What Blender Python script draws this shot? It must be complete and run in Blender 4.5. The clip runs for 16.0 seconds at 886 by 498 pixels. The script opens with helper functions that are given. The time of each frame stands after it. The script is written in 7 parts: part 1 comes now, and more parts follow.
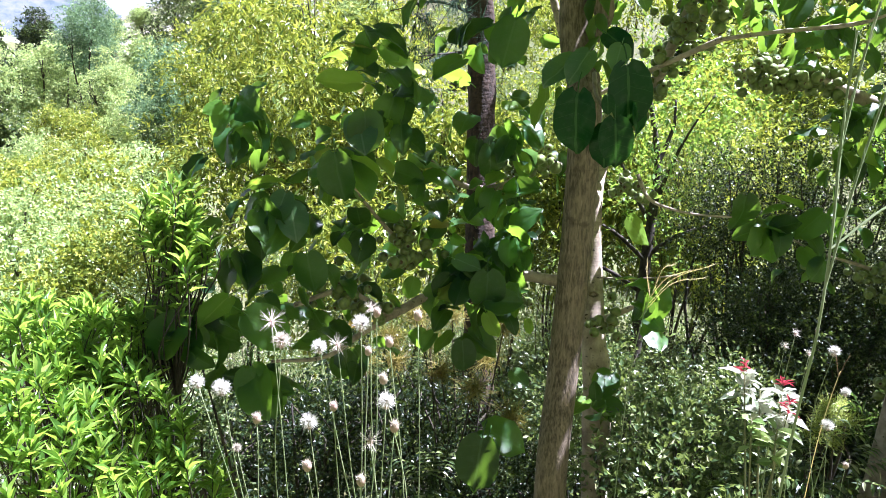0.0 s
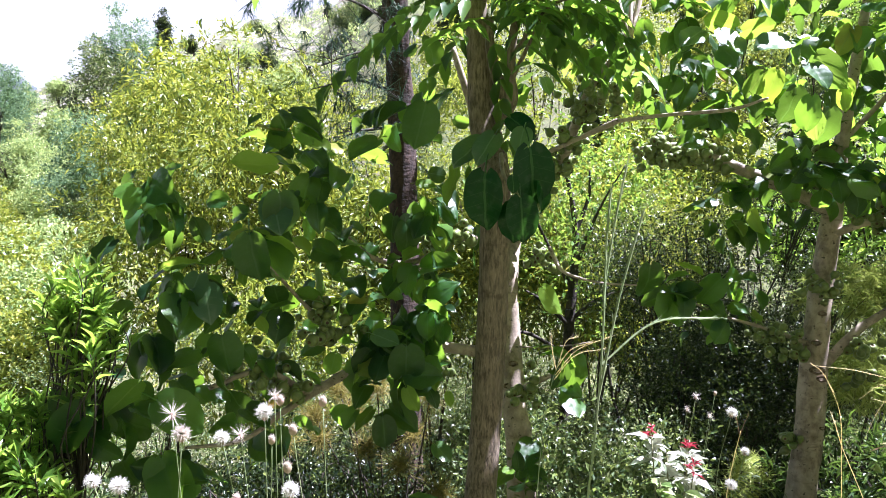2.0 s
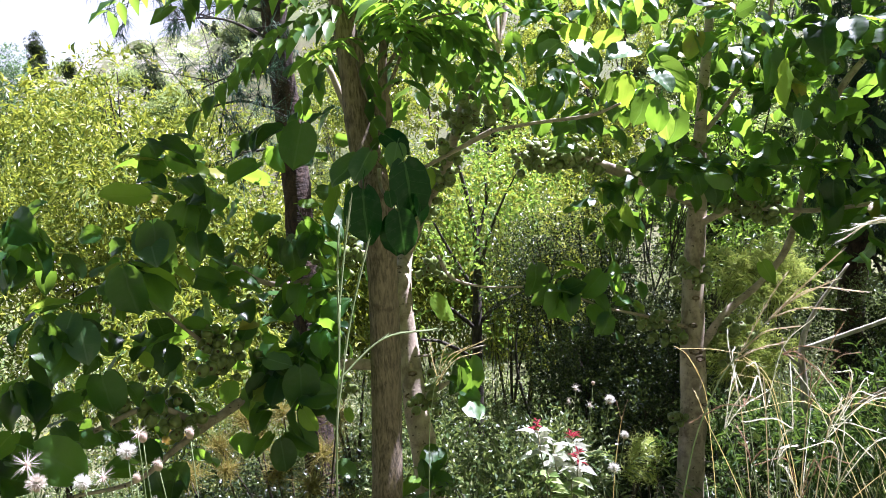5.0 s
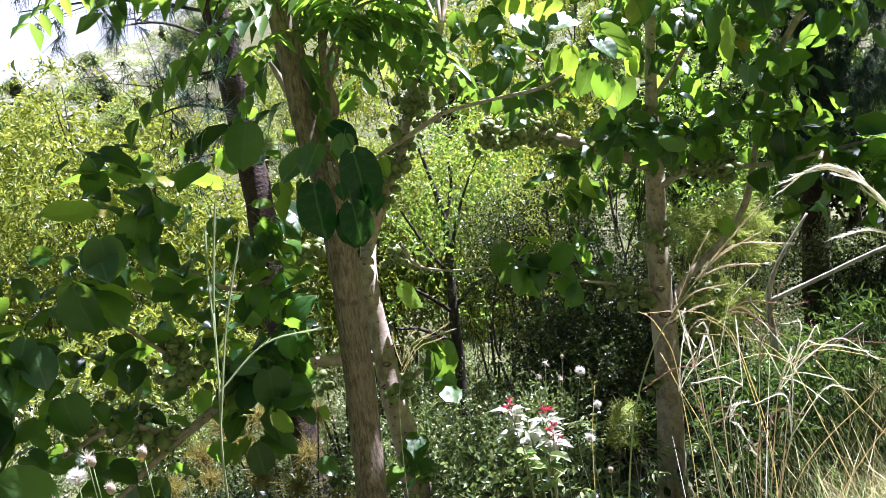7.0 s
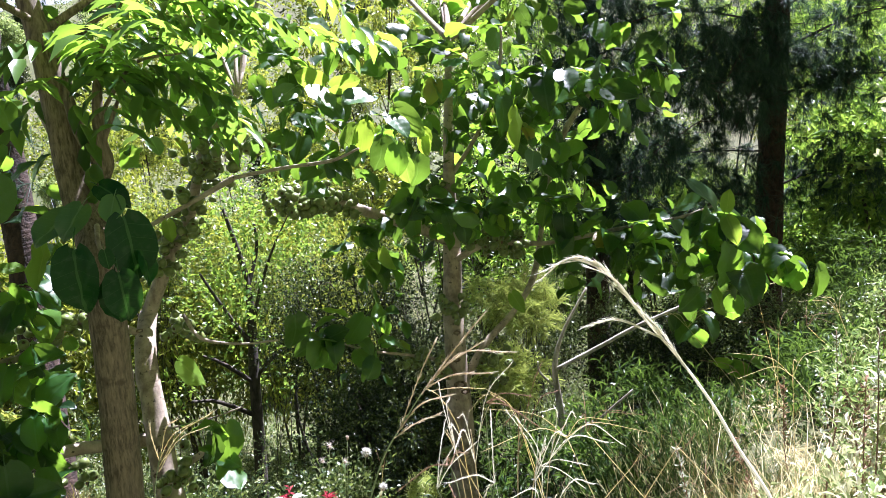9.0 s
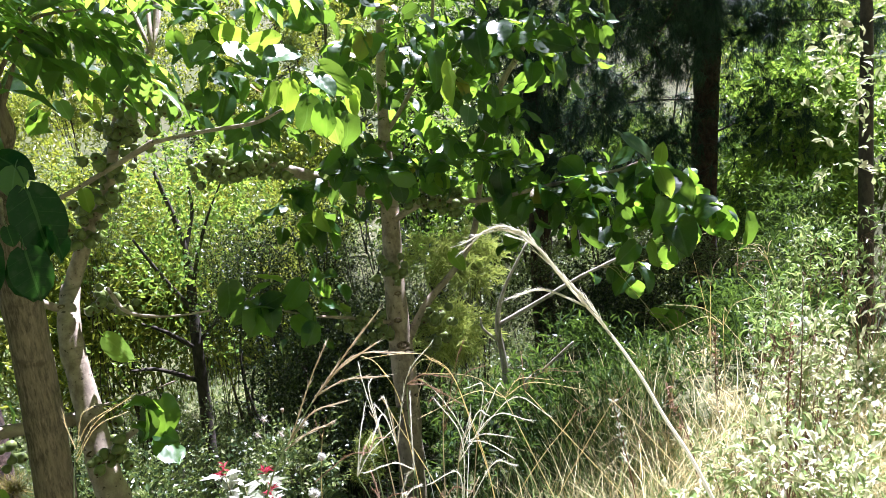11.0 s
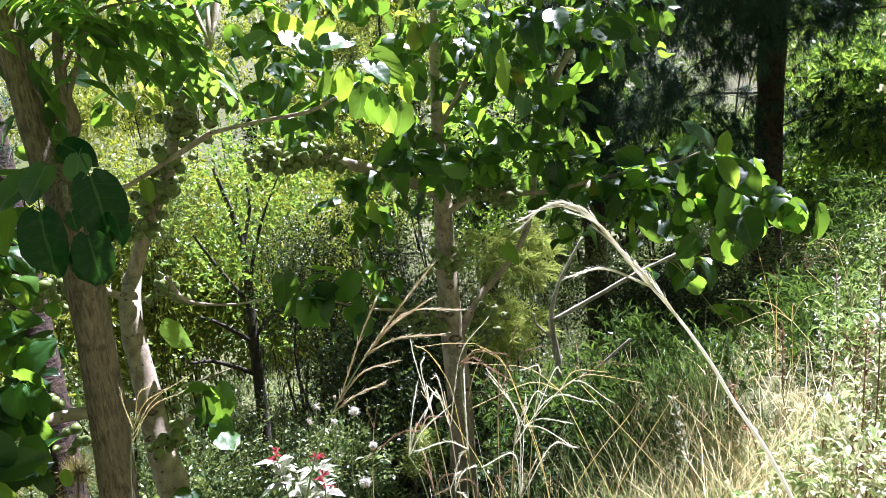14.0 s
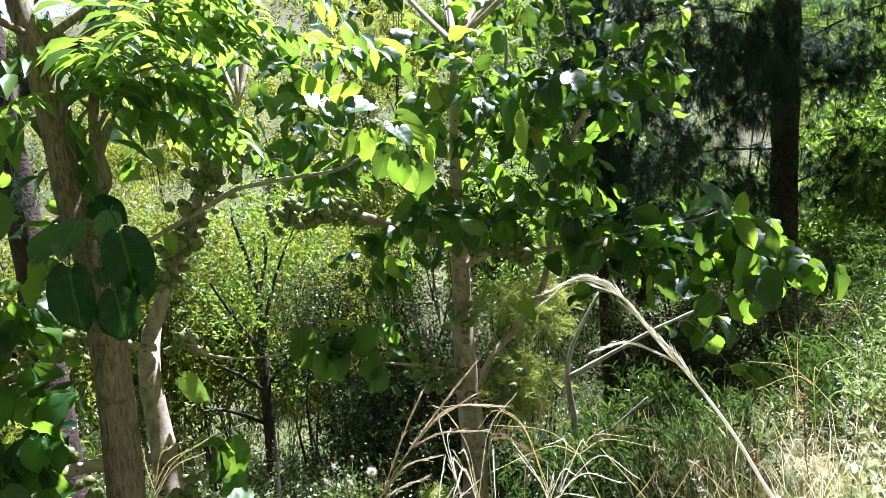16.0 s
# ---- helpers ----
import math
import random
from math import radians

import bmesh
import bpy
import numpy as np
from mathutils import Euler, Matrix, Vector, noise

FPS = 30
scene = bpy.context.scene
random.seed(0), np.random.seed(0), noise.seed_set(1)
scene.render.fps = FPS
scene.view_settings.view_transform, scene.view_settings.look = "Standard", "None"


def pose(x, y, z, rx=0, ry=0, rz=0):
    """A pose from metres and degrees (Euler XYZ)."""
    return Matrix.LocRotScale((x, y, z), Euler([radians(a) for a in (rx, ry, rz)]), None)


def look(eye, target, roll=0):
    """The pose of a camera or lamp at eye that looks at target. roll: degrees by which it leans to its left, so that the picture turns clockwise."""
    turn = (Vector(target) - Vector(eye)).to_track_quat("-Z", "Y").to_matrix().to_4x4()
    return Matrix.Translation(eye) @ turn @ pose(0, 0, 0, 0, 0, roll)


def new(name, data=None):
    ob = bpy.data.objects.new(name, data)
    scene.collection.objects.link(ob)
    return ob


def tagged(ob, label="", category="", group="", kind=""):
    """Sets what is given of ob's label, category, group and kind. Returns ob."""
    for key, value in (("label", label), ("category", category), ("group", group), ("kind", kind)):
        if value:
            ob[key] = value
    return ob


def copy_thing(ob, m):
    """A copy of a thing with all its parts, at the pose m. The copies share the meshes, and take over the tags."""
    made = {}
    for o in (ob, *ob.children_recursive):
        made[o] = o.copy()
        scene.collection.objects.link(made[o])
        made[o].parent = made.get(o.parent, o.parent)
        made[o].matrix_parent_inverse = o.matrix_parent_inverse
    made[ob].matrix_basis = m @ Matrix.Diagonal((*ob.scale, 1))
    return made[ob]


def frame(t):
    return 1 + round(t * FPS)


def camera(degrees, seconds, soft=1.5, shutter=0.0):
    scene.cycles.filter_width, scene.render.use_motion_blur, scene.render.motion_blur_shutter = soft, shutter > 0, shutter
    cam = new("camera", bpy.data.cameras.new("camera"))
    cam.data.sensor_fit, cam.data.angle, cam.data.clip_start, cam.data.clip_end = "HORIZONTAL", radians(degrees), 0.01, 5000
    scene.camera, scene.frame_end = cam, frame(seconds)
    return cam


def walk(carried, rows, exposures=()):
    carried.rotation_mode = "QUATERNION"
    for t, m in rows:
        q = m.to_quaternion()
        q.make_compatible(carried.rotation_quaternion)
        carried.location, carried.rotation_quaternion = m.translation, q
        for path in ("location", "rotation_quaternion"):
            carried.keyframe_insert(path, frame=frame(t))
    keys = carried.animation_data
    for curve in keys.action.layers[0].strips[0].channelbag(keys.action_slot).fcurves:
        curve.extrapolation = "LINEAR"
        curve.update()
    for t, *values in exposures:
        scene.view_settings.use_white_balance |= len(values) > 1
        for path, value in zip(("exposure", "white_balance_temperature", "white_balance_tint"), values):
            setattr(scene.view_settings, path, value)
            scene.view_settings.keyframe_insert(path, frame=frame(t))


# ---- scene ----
# ---- camera and its path ----
cam = camera(66.35, 16.0, soft=0.4)
PATH = [
    (0, 0.0001, 0.0000, 1.6001, 75.037, -0.012, 0.038),
    (0.5, 0.0072, -0.0063, 1.6113, 77.143, -0.609, -1.451),
    (1, 0.0139, -0.0127, 1.6170, 77.887, -0.040, -1.912),
    (1.5, 0.0251, -0.0275, 1.6252, 79.145, 0.035, -3.300),
    (2, 0.0484, -0.0444, 1.6403, 80.713, 0.245, -6.034),
    (2.5, 0.0804, -0.0568, 1.6438, 81.758, 1.295, -8.884),
    (3, 0.1145, -0.0692, 1.6511, 82.122, 2.136, -11.653),
    (3.5, 0.1361, -0.0876, 1.6575, 82.575, 3.051, -14.205),
    (4, 0.1434, -0.1050, 1.6591, 82.020, 4.195, -14.388),
    (4.2, 0.1272, -0.1039, 1.6656, 81.511, 3.824, -14.598),
    (6.3, 0.1546, -0.1049, 1.6350, 81.212, 3.052, -13.679),
    (6.5, 0.1520, -0.1040, 1.6378, 80.577, 2.761, -14.320),
    (7, 0.1929, -0.0966, 1.6480, 79.822, 8.475, -17.269),
    (7.5, 0.2711, -0.0741, 1.6632, 77.738, 11.937, -27.969),
    (8, 0.2782, -0.0813, 1.6582, 78.122, 10.637, -29.399),
    (8.5, 0.2857, -0.0686, 1.6598, 79.323, 7.052, -32.111),
    (9, 0.2957, -0.0726, 1.6627, 83.415, 4.944, -32.628),
    (9.5, 0.3097, -0.0756, 1.6609, 84.366, 4.478, -34.119),
    (9.7, 0.3212, -0.0687, 1.6682, 83.575, 4.205, -35.459),
    (11.8, 0.3816, -0.0482, 1.6820, 78.192, 7.650, -36.352),
    (12, 0.3853, -0.0461, 1.6807, 78.391, 7.960, -35.714),
    (12.5, 0.3874, -0.0416, 1.6743, 79.861, 7.729, -33.861),
    (13, 0.3835, -0.0341, 1.6618, 79.885, 7.581, -33.859),
    (13.5, 0.3840, -0.0265, 1.6506, 79.730, 7.150, -33.564),
    (14, 0.3778, -0.0219, 1.6386, 79.534, 6.612, -32.951),
    (14.5, 0.3709, -0.0205, 1.6333, 80.109, 6.422, -31.897),
    (15, 0.3666, -0.0218, 1.6381, 80.771, 5.788, -31.329),
    (15.5, 0.3610, -0.0308, 1.6578, 82.551, 5.696, -31.076),
    (16, 0.3530, -0.0248, 1.6820, 83.704, 5.978, -31.767),
]
walk(cam, [(t, pose(x, y, z, rx, ry, rz)) for t, x, y, z, rx, ry, rz in PATH],
     [(0.0, 2.60, 5300, 26), (2.0, 2.44, 5350, 30), (4.0, 2.28, 5400, 30), (7.0, 2.28, 5400, 29), (9.0, 2.26, 5400, 28), (12.0, 2.28, 5400, 27), (14.0, 2.26, 5400, 26), (16.0, 2.20, 5400, 24)])

# ---- world, sun, exposure ----
SUN_EL, SUN_AZ = 60.0, 70.0          # degrees above the horizon; to the right of the first view
world = bpy.data.worlds.new("world")
scene.world = world
world.use_nodes = True
wn = world.node_tree
sky = wn.nodes.new("ShaderNodeTexSky")
sky.sky_type, sky.sun_disc = "NISHITA", False
sky.sun_elevation, sky.sun_rotation = radians(SUN_EL), radians(SUN_AZ)
sky.dust_density, sky.air_density, sky.ozone_density = 1.6, 1.2, 1.2
wn.links.new(sky.outputs[0], wn.nodes["Background"].inputs[0])
wn.nodes["Background"].inputs[1].default_value = 0.0046
sun_data = bpy.data.lights.new("sun", "SUN")
sun_data.energy, sun_data.angle, sun_data.color = 5.0, radians(0.55), (1.0, 0.95, 0.87)
sun = new("sun", sun_data)
sun.matrix_world = look((0, 0, 40), (-math.sin(radians(SUN_AZ)) * math.cos(radians(SUN_EL)),
                                     -math.cos(radians(SUN_AZ)) * math.cos(radians(SUN_EL)), 40 - math.sin(radians(SUN_EL))))


# ---- materials ----
def nodes_of(name):
    m = bpy.data.materials.new(name)
    m.use_nodes = True
    nt = m.node_tree
    return m, nt, nt.nodes["Principled BSDF"], nt.nodes["Material Output"]


def ramp(nt, fac, stops):
    r = nt.nodes.new("ShaderNodeValToRGB")
    while len(r.color_ramp.elements) < len(stops):
        r.color_ramp.elements.new(0.5)
    for e, (p, c) in zip(r.color_ramp.elements, stops):
        e.position, e.color = p, (*c, 1)
    nt.links.new(fac, r.inputs[0])
    return r.outputs[0]


def noise_tex(nt, scale, detail=4, vec=None, rough=0.55):
    n = nt.nodes.new("ShaderNodeTexNoise")
    n.inputs["Scale"].default_value, n.inputs["Detail"].default_value, n.inputs["Roughness"].default_value = scale, detail, rough
    if vec:
        nt.links.new(vec, n.inputs["Vector"])
    return n.outputs[0]


def mixc(nt, a, b, fac, mode="MIX"):
    m = nt.nodes.new("ShaderNodeMix")
    m.data_type, m.blend_type = "RGBA", mode
    for sock, v in ((m.inputs[0], fac), (m.inputs[6], a), (m.inputs[7], b)):
        if hasattr(v, "is_linked"):
            nt.links.new(v, sock)
        else:
            sock.default_value = v if isinstance(v, float) else (*v, 1)
    return m.outputs[2]


def maths(nt, op, a, b=0.0):
    m = nt.nodes.new("ShaderNodeMath")
    m.operation = op
    for sock, v in zip(m.inputs, (a, b)):
        if hasattr(v, "is_linked"):
            nt.links.new(v, sock)
        else:
            sock.default_value = v
    return m.outputs[0]


def bump(nt, bsdf, height, strength, dist):
    b = nt.nodes.new("ShaderNodeBump")
    b.inputs["Strength"].default_value, b.inputs["Distance"].default_value = strength, dist
    nt.links.new(height, b.inputs["Height"])
    nt.links.new(b.outputs[0], bsdf.inputs["Normal"])
    return b.outputs[0]


def leaf_material(name, stops, glow, passing=0.4, gloss=0.4, veins=None, single=False, blot=30.0, shine=0.28):
    """Leaf blade: a waxy face with light passing through. stops: colours from leaf to leaf; glow: tint of the light let through."""
    m, nt, p, out = nodes_of(name)
    src = nt.nodes.new("ShaderNodeObjectInfo").outputs["Random"] if single else nt.nodes.new("ShaderNodeNewGeometry").outputs["Random Per Island"]
    col = ramp(nt, src, stops)
    geo = nt.nodes.new("ShaderNodeNewGeometry").outputs["Position"]
    blotch = noise_tex(nt, blot, 3, geo)
    col = mixc(nt, col, (0.75, 0.8, 0.6), ramp(nt, blotch, [(0.5, (0, 0, 0)), (0.9, (0.05, 0.05, 0.05))]))
    if veins:
        uv = nt.nodes.new("ShaderNodeUVMap").outputs[0]
        s = nt.nodes.new("ShaderNodeSeparateXYZ")
        nt.links.new(uv, s.inputs[0])
        au = maths(nt, "ABSOLUTE", maths(nt, "SUBTRACT", s.outputs[0], 0.5))
        side = maths(nt, "FRACT", maths(nt, "MULTIPLY", maths(nt, "SUBTRACT", s.outputs[1], maths(nt, "MULTIPLY", au, 0.9)), 5.0))
        near = maths(nt, "ABSOLUTE", maths(nt, "SUBTRACT", side, 0.5))
        lines = maths(nt, "MAXIMUM", maths(nt, "MULTIPLY", maths(nt, "LESS_THAN", near, 0.018), 0.16), maths(nt, "MULTIPLY", maths(nt, "LESS_THAN", au, 0.010), 0.32))
        col = mixc(nt, col, veins, lines)
        wave = maths(nt, "SINE", maths(nt, "MULTIPLY", side, 6.283))
        rough = maths(nt, "ADD", maths(nt, "MULTIPLY", wave, 0.5), noise_tex(nt, 60, 2, geo))
        bump(nt, p, rough, 0.14, 0.002)
    nt.links.new(col, p.inputs["Base Color"])
    p.inputs["Roughness"].default_value = gloss
    p.inputs["Specular IOR Level"].default_value = shine
    tr = nt.nodes.new("ShaderNodeBsdfTranslucent")
    nt.links.new(mixc(nt, col, glow, ramp(nt, src, [(0.0, (0.3, 0.3, 0.3)), (1.0, (0.95, 0.95, 0.95))])), tr.inputs[0])
    mx = nt.nodes.new("ShaderNodeMixShader")
    mx.inputs[0].default_value = passing
    nt.links.new(p.outputs[0], mx.inputs[1])
    nt.links.new(tr.outputs[0], mx.inputs[2])
    nt.links.new(mx.outputs[0], out.inputs[0])
    return m


def bark_material(name, dark, light, scale, stretch, depth=0.006, blotch=None, rough=0.85, cross=7.0, specks=0.0, dashes=None):
    m, nt, p, out = nodes_of(name)
    tc = nt.nodes.new("ShaderNodeTexCoord").outputs["Object"]
    mp = nt.nodes.new("ShaderNodeMapping")
    mp.inputs["Scale"].default_value = (1, 1, stretch)
    nt.links.new(tc, mp.inputs[0])
    fine = noise_tex(nt, scale, 6, mp.outputs[0], 0.65)
    col = ramp(nt, fine, [(0.38, dark), (0.60, light)])
    big = noise_tex(nt, 5, 3, tc)
    col = mixc(nt, col, blotch or light, ramp(nt, big, [(0.45, (0, 0, 0)), (0.75, (0.6, 0.6, 0.6))]))
    mp2 = nt.nodes.new("ShaderNodeMapping")
    mp2.inputs["Scale"].default_value = (1.5, 1.5, cross)
    nt.links.new(tc, mp2.inputs[0])
    rings = noise_tex(nt, 8, 3, mp2.outputs[0])
    col = mixc(nt, col, dark, ramp(nt, rings, [(0.6, (0, 0, 0)), (0.72, (0.7, 0.7, 0.7))]))
    if dashes:
        mp3 = nt.nodes.new("ShaderNodeMapping")
        mp3.inputs["Scale"].default_value = (1, 1, 0.16)
        nt.links.new(tc, mp3.inputs[0])
        cuts = noise_tex(nt, 150, 3, mp3.outputs[0], 0.5)
        col = mixc(nt, col, dashes, ramp(nt, cuts, [(0.58, (0, 0, 0)), (0.70, (0.5, 0.5, 0.5))]))
        col = mixc(nt, col, (0.03, 0.024, 0.018), ramp(nt, cuts, [(0.28, (0.6, 0.6, 0.6)), (0.38, (0, 0, 0))]))
    if specks:
        dots = noise_tex(nt, specks, 2, tc, 0.5)
        col = mixc(nt, col, (0.035, 0.028, 0.022), ramp(nt, dots, [(0.66, (0, 0, 0)), (0.70, (0.85, 0.85, 0.85))]))
    nt.links.new(col, p.inputs["Base Color"])
    p.inputs["Roughness"].default_value = rough
    bump(nt, p, maths(nt, "ADD", fine, maths(nt, "MULTIPLY", rings, -0.7)), 0.7, depth)
    return m


def plain_material(name, stops, rough=0.8, scale=20.0, passing=0.0, island=False):
    m, nt, p, out = nodes_of(name)
    g = nt.nodes.new("ShaderNodeNewGeometry")
    n = noise_tex(nt, scale, 4, g.outputs["Position"])
    fac = maths(nt, "ADD", maths(nt, "MULTIPLY", n, 0.5), maths(nt, "MULTIPLY", g.outputs["Random Per Island"], 0.5)) if island else n
    col = ramp(nt, fac, stops)
    nt.links.new(col, p.inputs["Base Color"])
    p.inputs["Roughness"].default_value = rough
    if passing:
        tr = nt.nodes.new("ShaderNodeBsdfTranslucent")
        nt.links.new(col, tr.inputs[0])
        mx = nt.nodes.new("ShaderNodeMixShader")
        mx.inputs[0].default_value = passing
        nt.links.new(p.outputs[0], mx.inputs[1])
        nt.links.new(tr.outputs[0], mx.inputs[2])
        nt.links.new(mx.outputs[0], out.inputs[0])
    return m


FIG_STOPS = [(0.0, (0.004, 0.024, 0.008)), (0.45, (0.009, 0.042, 0.011)), (0.85, (0.021, 0.074, 0.015)), (0.955, (0.07, 0.15, 0.022)), (0.98, (0.24, 0.22, 0.03)), (1.0, (0.34, 0.16, 0.03))]
M_FIG = leaf_material("fig_leaf", FIG_STOPS, (0.42, 0.74, 0.04), 0.40, 0.38, (0.10, 0.17, 0.07), single=True, shine=0.5)
M_FIG_CROWD = leaf_material("fig_leaf_crowd", FIG_STOPS, (0.42, 0.74, 0.04), 0.40, 0.38, (0.10, 0.17, 0.07), shine=0.5)
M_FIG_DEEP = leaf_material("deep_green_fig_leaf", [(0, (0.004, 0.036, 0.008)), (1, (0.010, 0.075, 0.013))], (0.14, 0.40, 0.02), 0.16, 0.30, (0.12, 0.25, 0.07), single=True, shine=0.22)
# Fig leaf copy with a paler base: part of the sheen is painted colour.
M_FIG_GLOSS = leaf_material("sheen_pale_fig_leaf", [(0, (0.05, 0.12, 0.04)), (1, (0.09, 0.18, 0.06))], (0.35, 0.6, 0.05), 0.3, 0.30, (0.3, 0.4, 0.2), single=True, shine=0.9)
M_FIG_YOUNG = leaf_material("young_fig_leaf", [(0, (0.112, 0.240, 0.030)), (1, (0.224, 0.360, 0.045))], (0.50, 0.68, 0.04), 0.55, 0.38, (0.35, 0.45, 0.10), single=True)
M_PINNATE = leaf_material("pinnate_leaf", [(0, (0.016, 0.055, 0.018)), (0.7, (0.045, 0.11, 0.028)), (1, (0.12, 0.22, 0.05))], (0.44, 0.70, 0.05), 0.50, 0.30, shine=0.7)
M_DODO = leaf_material("narrow_leaf", [(0, (0.04, 0.11, 0.016)), (0.5, (0.11, 0.23, 0.03)), (1, (0.32, 0.42, 0.08))], (0.52, 0.76, 0.07), 0.52, 0.34, shine=0.6)
M_BRIGHT = leaf_material("willowy_leaf", [(0, (0.05, 0.10, 0.018)), (0.4, (0.13, 0.19, 0.026)), (0.8, (0.27, 0.31, 0.040)), (1, (0.46, 0.43, 0.08))], (0.54, 0.60, 0.05), 0.34, 0.36, shine=0.55)
M_LUSH = leaf_material("lush_leaf", [(0, (0.04, 0.11, 0.018)), (0.5, (0.13, 0.25, 0.035)), (1, (0.32, 0.42, 0.08))], (0.48, 0.70, 0.07), 0.38, 0.36, shine=0.5)
M_SMALL = leaf_material("small_leaf", [(0, (0.020, 0.046, 0.016)), (0.5, (0.066, 0.112, 0.034)), (0.82, (0.16, 0.21, 0.065)), (1, (0.46, 0.46, 0.28))], (0.38, 0.48, 0.09), 0.30, 0.32, shine=0.65)
M_SPIKE = leaf_material("grass_spike", [(0, (0.36, 0.26, 0.17)), (0.6, (0.56, 0.47, 0.33)), (1, (0.72, 0.65, 0.50))], (0.80, 0.70, 0.48), 0.5, 0.5)
# Near-black stops stand in for hollow shade, light ones for sun flecks.
M_DARK = leaf_material("shade_dark_leaf", [(0, (0.004, 0.010, 0.005)), (0.72, (0.014, 0.028, 0.011)), (0.88, (0.05, 0.08, 0.02)), (1, (0.16, 0.19, 0.05))], (0.22, 0.32, 0.04), 0.16, 0.30, shine=0.30)
# Weed leaf darkened in its colour to stand in for shade.
M_WEED = leaf_material("shaded_weed_leaf", [(0, (0.010, 0.032, 0.010)), (0.7, (0.035, 0.080, 0.018)), (1, (0.12, 0.19, 0.045))], (0.28, 0.46, 0.05), 0.25, 0.34, shine=0.5)
# Shaded copy of the far leaf, its blue-dark shade put into the colour.
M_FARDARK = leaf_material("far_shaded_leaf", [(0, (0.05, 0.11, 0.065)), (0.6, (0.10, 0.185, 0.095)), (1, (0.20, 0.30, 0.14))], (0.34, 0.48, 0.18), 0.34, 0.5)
# Distance haze is put into this leaf's lifted, paler colour.
M_FAR = leaf_material("hazed_far_leaf", [(0, (0.10, 0.18, 0.07)), (0.5, (0.25, 0.35, 0.12)), (1, (0.50, 0.55, 0.24))], (0.60, 0.70, 0.22), 0.42, 0.45)
# Overexposed sunlight on the leaves is put into this whitish colour.
M_PALE = leaf_material("glare_pale_leaf", [(0, (0.30, 0.36, 0.24)), (0.6, (0.52, 0.54, 0.44)), (1, (0.66, 0.62, 0.60))], (0.6, 0.62, 0.45), 0.35, 0.28, shine=0.7)
# Bank leaves: glare of overexposed sun is put into these two pale colours.
M_BANK = leaf_material("pale_leaf", [(0, (0.10, 0.19, 0.05)), (0.5, (0.22, 0.32, 0.10)), (0.85, (0.38, 0.44, 0.20)), (1, (0.56, 0.56, 0.40))], (0.42, 0.55, 0.12), 0.38, 0.32, shine=0.55)
M_WHITE = leaf_material("sun_glare_leaf", [(0, (0.12, 0.21, 0.05)), (0.4, (0.28, 0.36, 0.12)), (0.62, (0.66, 0.62, 0.42)), (1, (0.84, 0.80, 0.66))], (0.70, 0.72, 0.34), 0.28, 0.26, shine=0.9)
M_NEEDLE = leaf_material("pine_needle", [(0, (0.014, 0.036, 0.026)), (0.7, (0.036, 0.070, 0.045)), (1, (0.08, 0.13, 0.07))], (0.10, 0.20, 0.09), 0.25, 0.5, shine=0.2)
M_NEEDLE_Y = leaf_material("yellow_needle", [(0, (0.12, 0.12, 0.025)), (0.6, (0.24, 0.21, 0.05)), (1, (0.34, 0.24, 0.08))], (0.42, 0.36, 0.07), 0.35, 0.45)
# Needle colour brightened in place of sunlight that does not reach it.
M_NEEDLE_L = leaf_material("sun_toned_needle", [(0, (0.22, 0.30, 0.07)), (0.6, (0.38, 0.44, 0.12)), (1, (0.52, 0.54, 0.20))], (0.62, 0.70, 0.14), 0.4, 0.4)
M_RED = leaf_material("red_leaf", [(0, (0.22, 0.02, 0.03)), (1, (0.42, 0.07, 0.09))], (0.6, 0.06, 0.1), 0.4, 0.4)
M_DRYLEAF = leaf_material("dry_leaf", [(0, (0.18, 0.11, 0.07)), (1, (0.36, 0.24, 0.15))], (0.45, 0.28, 0.14), 0.3, 0.7)
M_GRASS = leaf_material("green_grass", [(0, (0.090, 0.170, 0.045)), (0.6, (0.179, 0.260, 0.090)), (1, (0.403, 0.360, 0.210))], (0.296, 0.385, 0.100), 0.4, 0.5)
M_STRAW = leaf_material("straw", [(0, (0.46, 0.36, 0.16)), (0.5, (0.69, 0.58, 0.31)), (1, (0.85, 0.77, 0.52))], (0.94, 0.82, 0.48), 0.56, 0.45)
M_PLUME = leaf_material("bleached_plume", [(0, (0.76, 0.72, 0.58)), (1, (0.90, 0.88, 0.79))], (0.92, 0.88, 0.72), 0.5, 0.4)
M_BROWN_BARK = bark_material("brown_striped_bark", (0.068, 0.053, 0.038), (0.235, 0.182, 0.128), 95, 0.2, 0.004, (0.195, 0.155, 0.112), 0.85, 3.0, dashes=(0.34, 0.265, 0.195))
M_PALE_BARK = bark_material("pale_smooth_bark", (0.20, 0.155, 0.115), (0.41, 0.335, 0.255), 22, 0.7, 0.003, (0.45, 0.385, 0.30), 0.75, 9.0, 55.0)
M_PINE_BARK = bark_material("plated_pine_bark", (0.013, 0.008, 0.006), (0.072, 0.042, 0.028), 22, 0.45, 0.03, (0.045, 0.027, 0.019), 0.9, 5.0)
M_DARK_BARK = bark_material("dark_bark", (0.022, 0.018, 0.014), (0.072, 0.058, 0.043), 20, 0.4, 0.004)
M_DEAD = bark_material("dead_wood", (0.20, 0.17, 0.13), (0.46, 0.42, 0.36), 24, 0.2, 0.003)
M_TWIG = plain_material("green_twig", [(0.3, (0.10, 0.13, 0.05)), (0.7, (0.24, 0.22, 0.11))], 0.7)
M_STALK = plain_material("pale_stalk", [(0.3, (0.20, 0.28, 0.11)), (0.7, (0.38, 0.42, 0.24))], 0.7, passing=0.2)
